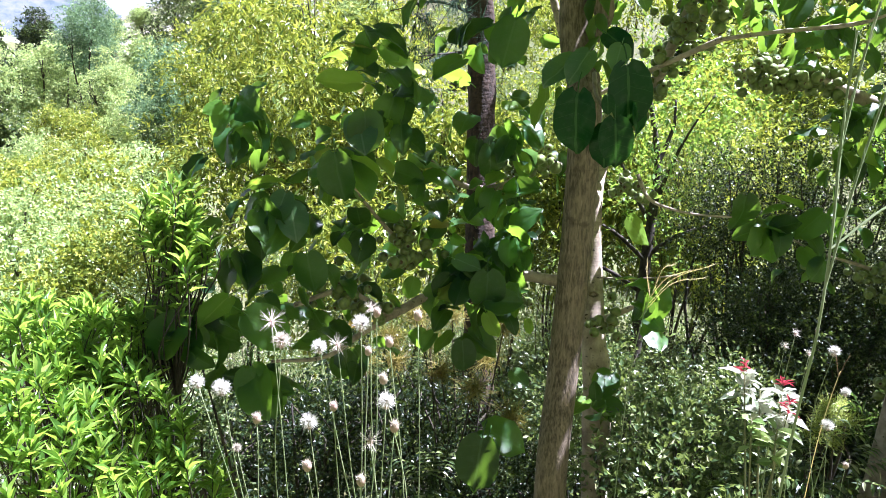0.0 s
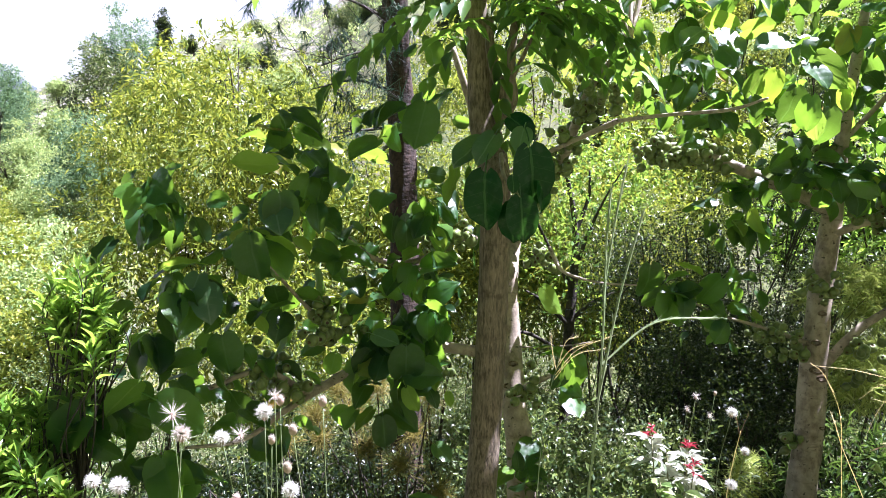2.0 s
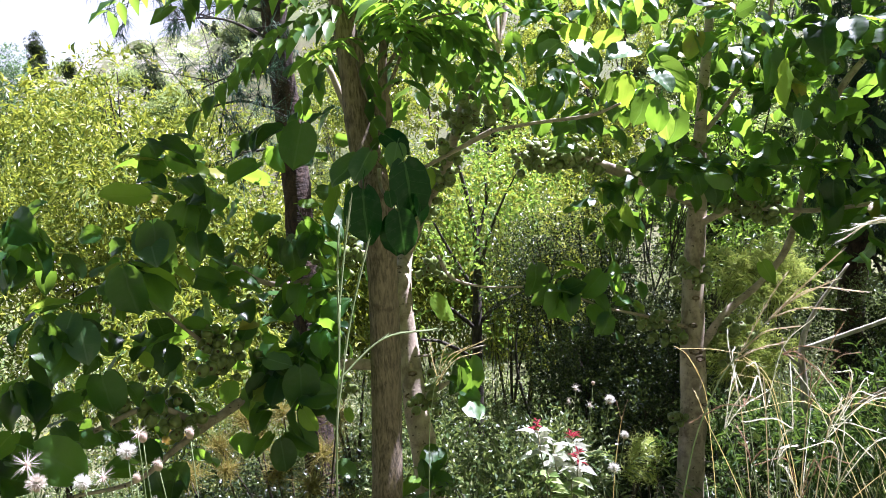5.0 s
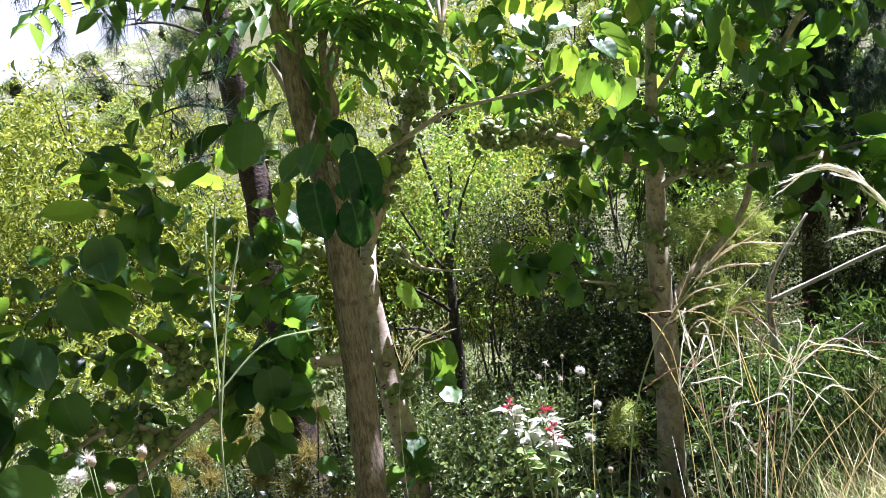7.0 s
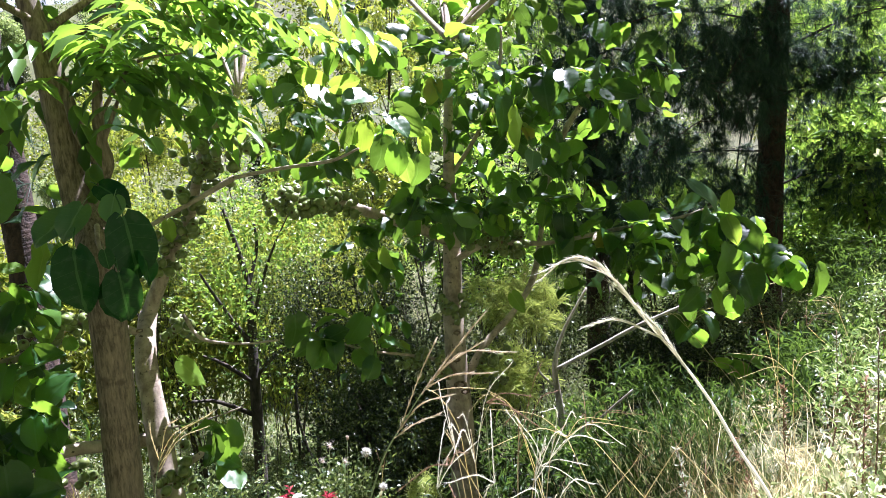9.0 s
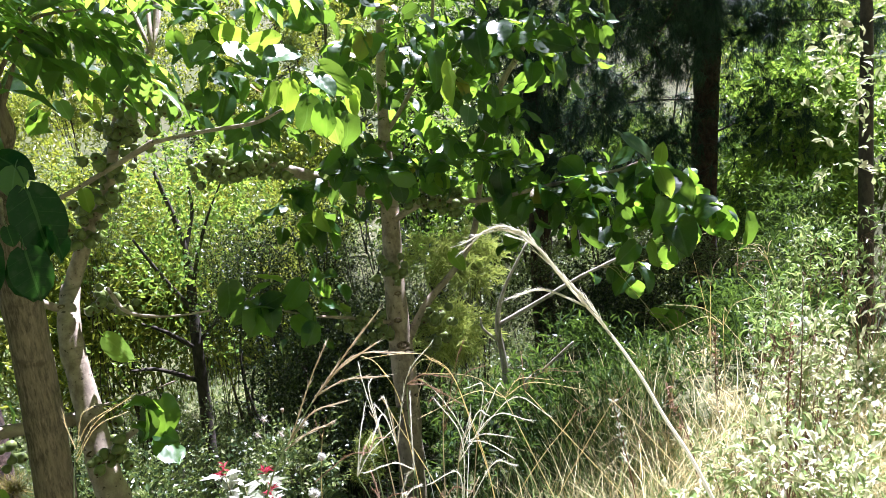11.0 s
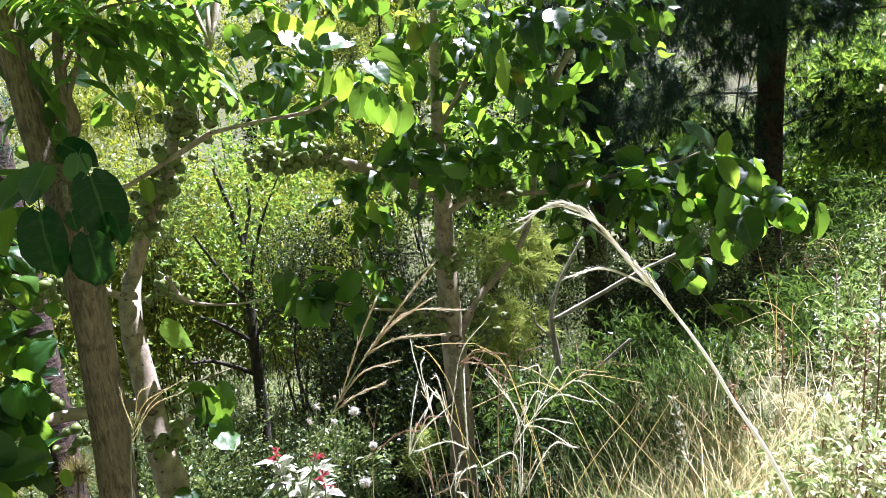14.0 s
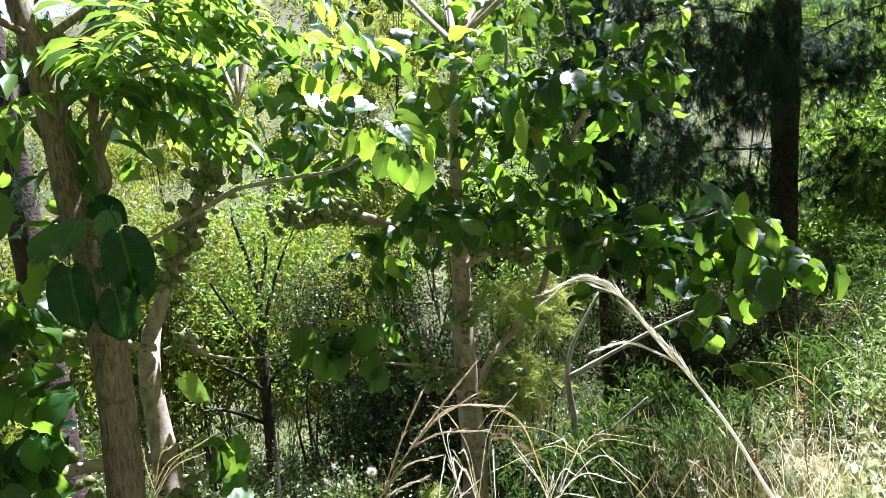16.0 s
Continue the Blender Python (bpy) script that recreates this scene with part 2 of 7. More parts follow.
M_FRUIT = plain_material("green_fig", [(0.3, (0.085, 0.12, 0.030)), (0.55, (0.15, 0.19, 0.05)), (0.8, (0.24, 0.22, 0.085))], 0.42, 45)
M_EYE = plain_material("fig_eye", [(0.3, (0.05, 0.03, 0.02)), (0.7, (0.10, 0.06, 0.03))], 0.8)
M_PUFF = plain_material("white_bristle", [(0.3, (0.74, 0.72, 0.66)), (0.7, (0.84, 0.82, 0.78))], 0.9, 15, 0.35)
M_BUD = plain_material("pinkish_bud", [(0.3, (0.18, 0.20, 0.10)), (0.5, (0.30, 0.25, 0.16)), (0.7, (0.50, 0.30, 0.30))], 0.8, 60, island=True)

M_DRYSTEM = plain_material("dry_stem", [(0.3, (0.14, 0.07, 0.045)), (0.7, (0.28, 0.16, 0.10))], 0.8, 40)


def ground_material():
    m, nt, p, out = nodes_of("leaf_litter_and_hill_grass")
    g = nt.nodes.new("ShaderNodeNewGeometry").outputs["Position"]
    big = noise_tex(nt, 0.05, 6, g, 0.6)
    mid = noise_tex(nt, 0.9, 6, g, 0.7)
    fine = noise_tex(nt, 14, 5, g, 0.7)
    col = ramp(nt, fine, [(0.25, (0.035, 0.028, 0.018)), (0.5, (0.09, 0.075, 0.04)), (0.75, (0.24, 0.2, 0.11))])
    green = ramp(nt, mid, [(0.35, (0.04, 0.065, 0.015)), (0.6, (0.11, 0.14, 0.03)), (0.75, (0.22, 0.22, 0.06))])
    col = mixc(nt, col, green, ramp(nt, big, [(0.3, (0.25, 0.25, 0.25)), (0.6, (0.8, 0.8, 0.8))]))
    stone = ramp(nt, noise_tex(nt, 0.16, 8, g, 0.75), [(0.48, (0, 0, 0)), (0.58, (1, 1, 1))])
    s = nt.nodes.new("ShaderNodeSeparateXYZ")
    nt.links.new(g, s.inputs[0])
    far = maths(nt, "MULTIPLY", maths(nt, "MULTIPLY", stone, maths(nt, "GREATER_THAN", s.outputs[1], 55.0)), maths(nt, "LESS_THAN", s.outputs[0], -6.0))
    col = mixc(nt, col, (0.30, 0.28, 0.25), far)
    nt.links.new(col, p.inputs["Base Color"])
    p.inputs["Roughness"].default_value = 0.95
    bump(nt, p, fine, 0.8, 0.04)
    return m


M_GROUND = ground_material()
M_ROCK = bark_material("grey_rock", (0.20, 0.19, 0.17), (0.48, 0.46, 0.43), 3, 1.0, 0.05)


def haze_material():
    m, nt, p, out = nodes_of("hazy_sky")
    g = nt.nodes.new("ShaderNodeNewGeometry").outputs["Position"]
    s = nt.nodes.new("ShaderNodeSeparateXYZ")
    nt.links.new(g, s.inputs[0])
    col = ramp(nt, maths(nt, "DIVIDE", s.outputs[2], 840.0), [(0.0, (1.0, 1.0, 0.95)), (1.0, (0.86, 0.94, 1.0))])
    e = nt.nodes.new("ShaderNodeEmission")
    e.inputs[1].default_value = 0.26
    nt.links.new(col, e.inputs[0])
    nt.links.new(e.outputs[0], out.inputs[0])
    return m


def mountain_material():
    m, nt, p, out = nodes_of("haze_glow_mountain")
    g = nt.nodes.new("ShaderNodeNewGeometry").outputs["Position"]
    # Slope colours are washed pale and made to glow, imitating distance haze.
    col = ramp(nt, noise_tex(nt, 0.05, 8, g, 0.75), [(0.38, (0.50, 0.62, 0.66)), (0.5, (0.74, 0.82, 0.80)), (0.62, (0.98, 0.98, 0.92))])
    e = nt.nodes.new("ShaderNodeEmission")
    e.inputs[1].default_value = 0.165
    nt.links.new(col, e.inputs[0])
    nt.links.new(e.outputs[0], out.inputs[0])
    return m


# ---- building helpers ----
def unit(a):
    return a / np.maximum(np.linalg.norm(a, axis=-1, keepdims=True), 1e-9)


def thing(name, label, category, at=(0, 0, 0), group=""):
    ob = new(name)
    ob.empty_display_size = 0.1
    ob.location = at
    return tagged(ob, label, category, group)


def put(name, data, mats, parent=None, label="", kind="", at=None, smooth=True):
    """One mesh object from (vertices, faces) in world metres, or in the parent's own space."""
    verts, faces = data[0], data[1]
    me = bpy.data.meshes.new(name)
    me.from_pydata([tuple(v) for v in np.asarray(verts).tolist()], [], [tuple(f) for f in (faces.tolist() if hasattr(faces, "tolist") else faces)])
    for m in (mats if isinstance(mats, (list, tuple)) else [mats]):
        me.materials.append(m)
    if smooth:
        me.polygons.foreach_set("use_smooth", [True] * len(me.polygons))
    me.update()
    ob = new(name, me)
    if parent is not None:
        ob.parent = parent
    if at is not None:
        ob.location = at
    if label or kind:
        tagged(ob, label, "", "", kind)
    return ob


def merge(*sets):
    vs, fs, n = [], [], 0
    for v, f in sets:
        vs.append(np.asarray(v, float).reshape(-1, 3))
        fs += [tuple(i + n for i in face) for face in (f.tolist() if hasattr(f, "tolist") else f)]
        n += len(vs[-1])
    return np.concatenate(vs), fs


def spline(points, step=6):
    """Catmull-Rom through rows of (x, y, z, radius)."""
    p = np.asarray(points, float)
    p = np.vstack([2 * p[0] - p[1], p, 2 * p[-1] - p[-2]])
    out = []
    for a, b, c, d in zip(p[:-3], p[1:-2], p[2:-1], p[3:]):
        for s in np.linspace(0, 1, step, endpoint=False):
            out.append(0.5 * (2 * b + (c - a) * s + (2 * a - 5 * b + 4 * c - d) * s * s + (3 * b - a - 3 * c + d) * s ** 3))
    out.append(p[-2])
    out = np.array(out)
    out[:, 3] = np.maximum(out[:, 3], 0.0006)
    return out


def tube(points, sides=8, step=6, wobble=0.0, rng=None):
    c = spline(points, step)
    t = unit(np.gradient(c[:, :3], axis=0))
    ref = np.array([0.0, 0.0, 1.0]) if abs(t[0][2]) < 0.8 else np.array([1.0, 0.0, 0.0])
    a = unit(np.cross(t, ref))
    b = np.cross(t, a)
    ang = np.linspace(0, 2 * np.pi, sides, endpoint=False)
    r = c[:, 3][:, None] * np.ones((1, sides))
    if wobble and rng is not None:
        r = r * (1 + wobble * rng.normal(size=r.shape))
    v = c[:, None, :3] + (a[:, None] * np.cos(ang)[None, :, None] + b[:, None] * np.sin(ang)[None, :, None]) * r[..., None]
    n = len(c)
    f = [(i * sides + k, i * sides + (k + 1) % sides, (i + 1) * sides + (k + 1) % sides, (i + 1) * sides + k) for i in range(n - 1) for k in range(sides)]
    f += [tuple(reversed(range(sides))), tuple((n - 1) * sides + k for k in range(sides))]
    return v.reshape(-1, 3), f


# leaf outlines: across, along, lift
LEAF_TINY = (np.array([(0, 0, 0), (1, 0.45, 0.12), (0, 1, 0), (-1, 0.45, 0.12)], float), np.array([(0, 1, 2), (0, 2, 3)]))
LEAF_LONG = (np.array([(0, 0, 0), (0.75, 0.25, 0.1), (1, 0.55, 0.12), (0, 1, -0.1), (-1, 0.55, 0.12), (-0.75, 0.25, 0.1), (0, 0.5, 0.02)], float),
             np.array([(0, 1, 6), (1, 2, 6), (2, 3, 6), (3, 4, 6), (4, 5, 6), (5, 0, 6)]))
BLADE = (np.array([(1, 0, 0), (-1, 0, 0), (0.8, 0.4, 0.12), (-0.8, 0.4, 0.12), (0.5, 0.75, 0.02), (-0.5, 0.75, 0.02), (0, 1, -0.16)], float),
         np.array([(0, 2, 1), (1, 2, 3), (2, 4, 3), (3, 4, 5), (4, 6, 5)]))
NEEDLE = (np.array([(1, 0, 0), (-1, 0, 0), (0, 1, -0.12)], float), np.array([(0, 2, 1)]))


def scatter(pos, along, up, length, width, shape):
    """Many leaves in one mesh: place, direction, face, length and half width of each."""
    tv, tf = shape
    along = unit(along)
    side = unit(np.cross(along, up))
    face = np.cross(side, along)
    n = len(pos)
    length = np.broadcast_to(length, n)[:, None, None]
    width = np.broadcast_to(width, n)[:, None, None]
    v = pos[:, None] + side[:, None] * tv[None, :, :1] * width + along[:, None] * tv[None, :, 1:2] * length + face[:, None] * tv[None, :, 2:] * length
    f = (tf[None] + (np.arange(n) * len(tv))[:, None, None]).reshape(-1, tf.shape[1])
    return v.reshape(-1, 3), f


def sprigs(rng, blobs, per, leaves, sprig, leaf, ratio, shape=LEAF_TINY, lift=0.3, sag=0.0, tilt=0.7, shell=0.45):
    """Leaves along short shoots that stick out of round clumps (x, y, z, radius)."""
    blobs = np.asarray(blobs, float)
    n = len(blobs) * per
    c = np.repeat(blobs, per, axis=0)
    d = unit(rng.normal(size=(n, 3)))
    start = c[:, :3] + d * c[:, 3:] * rng.uniform(shell, 1, (n, 1)) * np.array([1, 1, 0.85])
    axis = unit(d * 0.9 + np.array([0, 0, lift]) + rng.normal(size=(n, 3)) * 0.45)
    s = (np.arange(leaves) + 0.5) / leaves
    pos = start[:, None] + axis[:, None] * (sprig * s)[None, :, None]
    pos[..., 2] -= sag * sprig * s ** 2
    ax = np.repeat(axis[:, None], leaves, axis=1)
    ax = ax - np.array([0, 0, 1.0]) * (sag * 1.6 * s)[None, :, None]
    dirs = unit(ax * 0.8 + rng.normal(size=pos.shape) * 0.65)
    up = np.array([0, 0, 1.0]) + rng.normal(size=pos.shape) * tilt
    k = n * leaves
    size = leaf * rng.uniform(0.6, 1.25, k)
    return scatter(pos.reshape(-1, 3), dirs.reshape(-1, 3), up.reshape(-1, 3), size, size * ratio, shape)


def clumps(rng, centre, radii, n, size):
    """Clump centres in an uneven ellipsoid."""
    d = unit(rng.normal(size=(n, 3))) * rng.uniform(0.15, 1, (n, 1)) ** 0.5
    p = np.asarray(centre) + d * np.asarray(radii) * rng.uniform(0.8, 1.15, (n, 1))
    return np.hstack([p, rng.uniform(0.7, 1.3, (n, 1)) * size])


def h(x, y):
    """The ground's height: a grassy shelf, then a slope into the valley and the hills beyond."""
    u = -0.41 * (x - 1.0) + 0.91 * (y - 1.0)
    shelf = np.where(u < 0, -0.10 * u + 0.03 * np.maximum(x, 0), 0.03 * np.clip(x, 0, 8) * np.exp(-np.maximum(u, 0)))
    down = np.where(u > 0, -0.62 * np.minimum(u, 6) - 0.22 * np.clip(u - 6, 0, 16), 0.0)
    shelf = shelf - 0.55 * np.maximum(x - 3.9, 0) * np.clip(1.2 - 0.05 * np.maximum(u, 0), 0, 1) * np.clip((14 - x) / 6, 0, 1)
    rise = np.clip(1 + 2.2 * (x / np.maximum(y, 5.0) + 0.2), 0.3, 1.5) * (0.30 * np.clip(u - 95, 0, 90) + 0.16 * np.clip(u - 185, 0, 220))
    right = 0.36 * np.clip(x - 4 + 0.10 * (y - 20), 0, 200) * np.clip((u - 8) / 20, 0, 1)
    # unseen slope behind the camera, added to block sky fill
    back = 0.85 * np.clip(-u - 1.2, 0, 25)
    rough = 0.06 * np.sin(x * 1.7 + 0.6 * y) * np.cos(y * 1.3 - x * 0.4) + np.clip(u / 60, 0, 3) * 2.2 * np.sin(x * 0.045 + 1) * np.cos(y * 0.037) + np.clip((u - 60) / 60, 0, 3) * 1.3 * np.sin(x * 0.16) * np.cos(y * 0.13 + 2)
    return shelf + down + rise + right + back + rough


# ---- ground ----
def build_ground():
    def axis(lo, hi):
        a = [0.0]
        while a[-1] < hi:
            a.append(a[-1] + max(0.16, 0.055 * a[-1]))
        b = [0.0]
        while b[-1] < -lo:
            b.append(b[-1] + max(0.16, 0.055 * b[-1]))
        return np.array([-v for v in reversed(b[1:])] + a)
    xs, ys = axis(-600, 600), axis(-60, 900)
    X, Y = np.meshgrid(xs, ys)
    Z = h(X, Y)
    v = np.stack([X, Y, Z], -1).reshape(-1, 3)
    w = len(xs)
    i = (np.arange(len(ys) - 1)[:, None] * w + np.arange(w - 1)[None]).ravel()
    put("ground", (v, np.stack([i, i + 1, i + w + 1, i + w], 1)), M_GROUND, kind="structure")
    tagged(bpy.data.objects["ground"], "steep hillside of leaf litter, dry grass and stones falling into a valley", "ground")


build_ground()


def build_backdrop():
    n, rows = 40, (-120, 80, 260, 480)
    v = [(1450 * math.sin(a), 1450 * math.cos(a), z) for z in rows for a in np.radians(np.linspace(-80, 15, n))]
    f = [(i * n + k, i * n + k + 1, (i + 1) * n + k + 1, (i + 1) * n + k) for i in range(len(rows) - 1) for k in range(n - 1)]
    ob = put("backdrop", (np.array(v), f), haze_material(), kind="structure")
    tagged(ob, "pale hazy sky beyond the far hills", "sky")


build_backdrop()


def build_far_mountain():
    ridge = ((-650.876, 802.982, 203.630), (-572.714, 794.320, 175.195), (-506.555, 785.962, 146.631), (-452.442, 779.914, 126.720), (-400.673, 771.252, 95.077), (-374.169, 766.037, 75.457), (-356.125, 763.709, 67.454), (-329.033, 759.014, 50.182), (-295.968, 755.504, 38.827), (-247.893, 751.346, 26.460), (-175.789, 745.510, 9.667))
    r = np.random.default_rng(5)
    top = np.array([p for p in spline([(*q, 1) for q in ridge], 5)[:, :3]])
    top[:, 2] += np.cumsum(r.normal(size=len(top))) * 0.5
    n = len(top)
    rows = [top]
    for k in range(1, 7):
        low = top * (1 - 0.035 * k)
        low[:, 2] = top[:, 2] - 26 * k + r.normal(size=n) * 3
        rows.append(low)
    f = [(i * n + k, i * n + k + 1, (i + 1) * n + k + 1, (i + 1) * n + k) for i in range(len(rows) - 1) for k in range(n - 1)]
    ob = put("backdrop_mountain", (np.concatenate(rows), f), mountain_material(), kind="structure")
    tagged(ob, "mountain slope across the valley, haze painted as a pale glow", "mountain")


build_far_mountain()


# ---- fig leaves and figs ----
def fig_leaf_mesh(name, mat, fold, curl, twist, broad=1.0):
    """A heart-shaped blade one unit long on a short stalk; y runs along it, z is its face."""
    vs = np.array([0.0, 0.05, 0.16, 0.36, 0.60, 0.80, 0.93, 1.03])
    ws = np.array([0.12, 0.31, 0.44, 0.50, 0.475, 0.36, 0.18, 0.010]) * broad * 0.78
    us = np.array([-1, -0.62, -0.28, 0, 0.28, 0.62, 1])
    verts, uvs = [], []
    for v, w in zip(vs, ws):
        for u in us:
            back = 0.10 * abs(u) ** 1.5 * (1 - v) ** 6
            z = fold * abs(u) * w - curl * v * v + 0.030 * math.sin(17 * v - 7 * abs(u) + 9 * twist) + 0.04 * math.sin(7 * v + 3 * u + 5 * twist) * abs(u) + twist * u * w * v
            verts.append((u * w, 0.32 + v - back - 0.25 * curl * v * v, z + 0.05))
            uvs.append((0.5 + 0.5 * u * w, v))
    k = len(us)
    faces = [(i * k + j, i * k + j + 1, (i + 1) * k + j + 1, (i + 1) * k + j) for i in range(len(vs) - 1) for j in range(k - 1)]
    st, sf = tube([(0, 0, 0, 0.014), (0, 0.16, 0.06, 0.012), (0, 0.34, 0.05, 0.010)], 4, 2)
    n = len(verts)
    verts += [tuple(p) for p in st]
    uvs += [(0.5, 0.5)] * len(st)
    faces += [tuple(a + n for a in f) for f in sf]
    me = bpy.data.meshes.new(name)
    me.from_pydata(verts, [], faces)
    me.materials.append(mat)
    layer = me.uv_layers.new(name="UVMap")
    layer.data.foreach_set("uv", [c for loop in me.loops for c in uvs[loop.vertex_index]])
    me.polygons.foreach_set("use_smooth", [True] * len(me.polygons))
    me.update()
    return me


FIG_LEAVES = [fig_leaf_mesh("leaf", M_FIG, f, c, t, b) for f, c, t, b in
              ((0.24, 0.16, 0.05, 1.0), (0.42, 0.28, 0.18, 0.95), (0.18, 0.40, -0.16, 1.08), (0.60, 0.12, 0.15, 0.92), (-0.22, 0.22, -0.2, 1.05), (0.32, 0.55, 0.28, 1.0))]
FIG_DEEP = [fig_leaf_mesh("leaf", M_FIG_DEEP, f, c, t, b) for f, c, t, b in ((0.26, 0.26, 0.05, 0.92), (-0.2, 0.30, 0.16, 0.98))]
FIG_GLOSS = [fig_leaf_mesh("leaf", M_FIG_GLOSS, f, c, t, b) for f, c, t, b in ((0.12, 0.08, 0.0, 1.0), (0.22, 0.14, 0.06, 0.95))]
FIG_YOUNG = [fig_leaf_mesh("young_leaf", M_FIG_YOUNG, f, c, t, b) for f, c, t, b in ((0.15, 0.12, 0.0, 0.85), (0.35, 0.28, 0.15, 0.8), (0.22, -0.1, -0.1, 0.9))]


def fig_mesh(squash):
    """A round fig with a short stalk at the origin and a dark eye at its far end."""
    prof = [(0.004, 0.0), (0.006, 0.010), (0.014, 0.016), (0.021, 0.026), (0.0235, 0.036), (0.020, 0.047), (0.013, 0.053), (0.0065, 0.0545), (0.006, 0.0525), (0.0, 0.0515)]
    n = 9
    verts, faces = [], []
    for r, z in prof[:-1]:
        verts += [(r * squash * math.cos(2 * math.pi * k / n), r * squash * math.sin(2 * math.pi * k / n), z) for k in range(n)]
    verts.append((0, 0, prof[-1][1]))
    rows = len(prof) - 1
    for i in range(rows - 1):
        faces += [(i * n + k, i * n + (k + 1) % n, (i + 1) * n + (k + 1) % n, (i + 1) * n + k) for k in range(n)]
    faces += [((rows - 1) * n + k, (rows - 1) * n + (k + 1) % n, rows * n) for k in range(n)]
    me = bpy.data.meshes.new("fig")
    me.from_pydata(verts, [], faces)
    me.materials.append(M_FRUIT)
    me.materials.append(M_EYE)
    for p in me.polygons:
        p.use_smooth = True
        p.material_index = 1 if p.index >= (rows - 2) * n else 0
    me.update()
    return me


FIGS = [fig_mesh(1.0), fig_mesh(1.12), fig_mesh(0.92)]


def frame_of(at, along, face, size):
    y = Vector(along).normalized()
    x = y.cross(Vector(face)).normalized()
    z = x.cross(y)
    m = Matrix((x, y, z)).transposed().to_4x4() @ Matrix.Scale(size, 4)
    m.translation = at
    return m


class FigTree:
    def __init__(self, seed, at, label, group, scale=1.0, thick=1.5):
        self.rng = np.random.default_rng(seed)
        self.root = thing("fig_tree", label, "tree", at, group)
        self.inv = Matrix.Translation(-Vector(at))
        self.at = np.array(at)
        self.scale, self.thick = scale, thick

    def wood(self, name, points, sides=10, mat=None, wobble=0.03, label=""):
        v, f = tube(points, sides, 7, wobble, self.rng)
        return put(name, (v - self.at, f), mat or M_PALE_BARK, self.root, label)

    def piece(self, name, me, m):
        ob = new(name, me)
        ob.parent = self.root
        ob.matrix_basis = self.inv @ m
        return ob

    def leaf(self, at, size, along=(0, -0.3, -1), face=(0, -1, 0.4), young=False, kind=None, meshes=None):
        """One leaf whose blade is centred at the place given."""
        meshes = meshes or (FIG_YOUNG if young else FIG_LEAVES)
        me = meshes[kind if kind is not None else int(self.rng.integers(len(meshes)))]
        a = Vector(along).normalized()
        self.piece("leaf", me, frame_of(Vector(at) - a * size * 0.82, along, face, size))

    def spray(self, at, spread, n, size, young=0.1, toward=(0, -0.5, 0.1)):
        """Leaves round a shoot's end, hanging outward with their faces up and out."""
        r = self.rng
        for k in range(int(n * self.thick)):
            d = unit(r.normal(size=3) + np.array(toward))
            p = np.array(at) + d * spread * r.uniform(0.25, 1.0) * np.array([1, 1, 0.8])
            along = d * 0.8 + np.array([0, -0.05, -0.45]) + r.normal(size=3) * 0.36
            face = np.array([0, -0.42, 0.75]) + d * 0.45 + r.normal(size=3) * 0.48
            isyoung = r.random() < young
            self.leaf(p, size * self.scale * r.uniform(0.5, 1.15) * (0.7 if isyoung else 1), along, face, isyoung)

    def crowd(self, blobs, size, seed, toward=(0, -0.3, 0.2)):
        """The inner crown: many leaves in one mesh, round places given as (x, y, z), reach and count."""
        r = np.random.default_rng(seed)
        sets, uvs = [], []
        for at, reach, n in blobs:
            for k in range(n):
                me = FIG_LEAVES[int(r.integers(len(FIG_LEAVES)))]
                d = unit(r.normal(size=3) + np.array(toward))
                p = Vector(np.array(at) + d * reach * r.uniform(0.2, 1.0) ** 0.6 * np.array([1, 1, 0.85]))
                along = d * 0.8 + np.array([0, -0.05, -0.4]) + r.normal(size=3) * 0.4
                face = np.array([0, -0.3, 0.8]) + d * 0.4 + r.normal(size=3) * 0.5
                m = np.array(frame_of(p, along, face, size * r.uniform(0.55, 1.15)))
                co = np.empty(len(me.vertices) * 3)
                me.vertices.foreach_get("co", co)
                sets.append((co.reshape(-1, 3) @ m[:3, :3].T + m[:3, 3], [tuple(q.vertices) for q in me.polygons]))
                uv = np.empty(len(me.loops) * 2)
                me.uv_layers[0].data.foreach_get("uv", uv)
                uvs.append(uv)
        v, f = merge(*sets)
        ob = put("crown", (v - self.at, f), M_FIG_CROWD, self.root, "broad heart-shaped leaves in shade and sun", "stuff")
        ob.data.uv_layers.new(name="UVMap").data.foreach_set("uv", np.concatenate(uvs))

    def figs(self, a, b, n, spread, size=1.0):
        """Figs crowded on the wood between two places."""
        r = self.rng
        a, b = np.array(a), np.array(b)
        for k in range(int(n * 1.5)):
            p = a + (b - a) * r.random() + r.normal(size=3) * spread * np.array([1, 1, 0.8])
            d = unit(r.normal(size=3) + np.array([0, -0.5, -0.3]))
            y = Vector((0, 0, 1)) if abs(d[2]) < 0.8 else Vector((1, 0, 0))
            z = Vector(d)
            x = y.cross(z).normalized()
            m = Matrix((x, z.cross(x), z)).transposed().to_4x4() @ Matrix.Scale(size * r.uniform(0.75, 1.2), 4)
            m.translation = p - d * 0.03
            self.piece("fig", FIGS[int(r.integers(3))], m)


def on_ground(p, deep=0.1):
    return (p[0], p[1], float(h(p[0], p[1])) - deep)


# the fig tree behind the brown trunk
base = on_ground((0.80, 2.95))
B = FigTree(11, base, "pale-barked fig tree with clustered green figs and broad leaves", "fig trees", 0.88, 1.15)
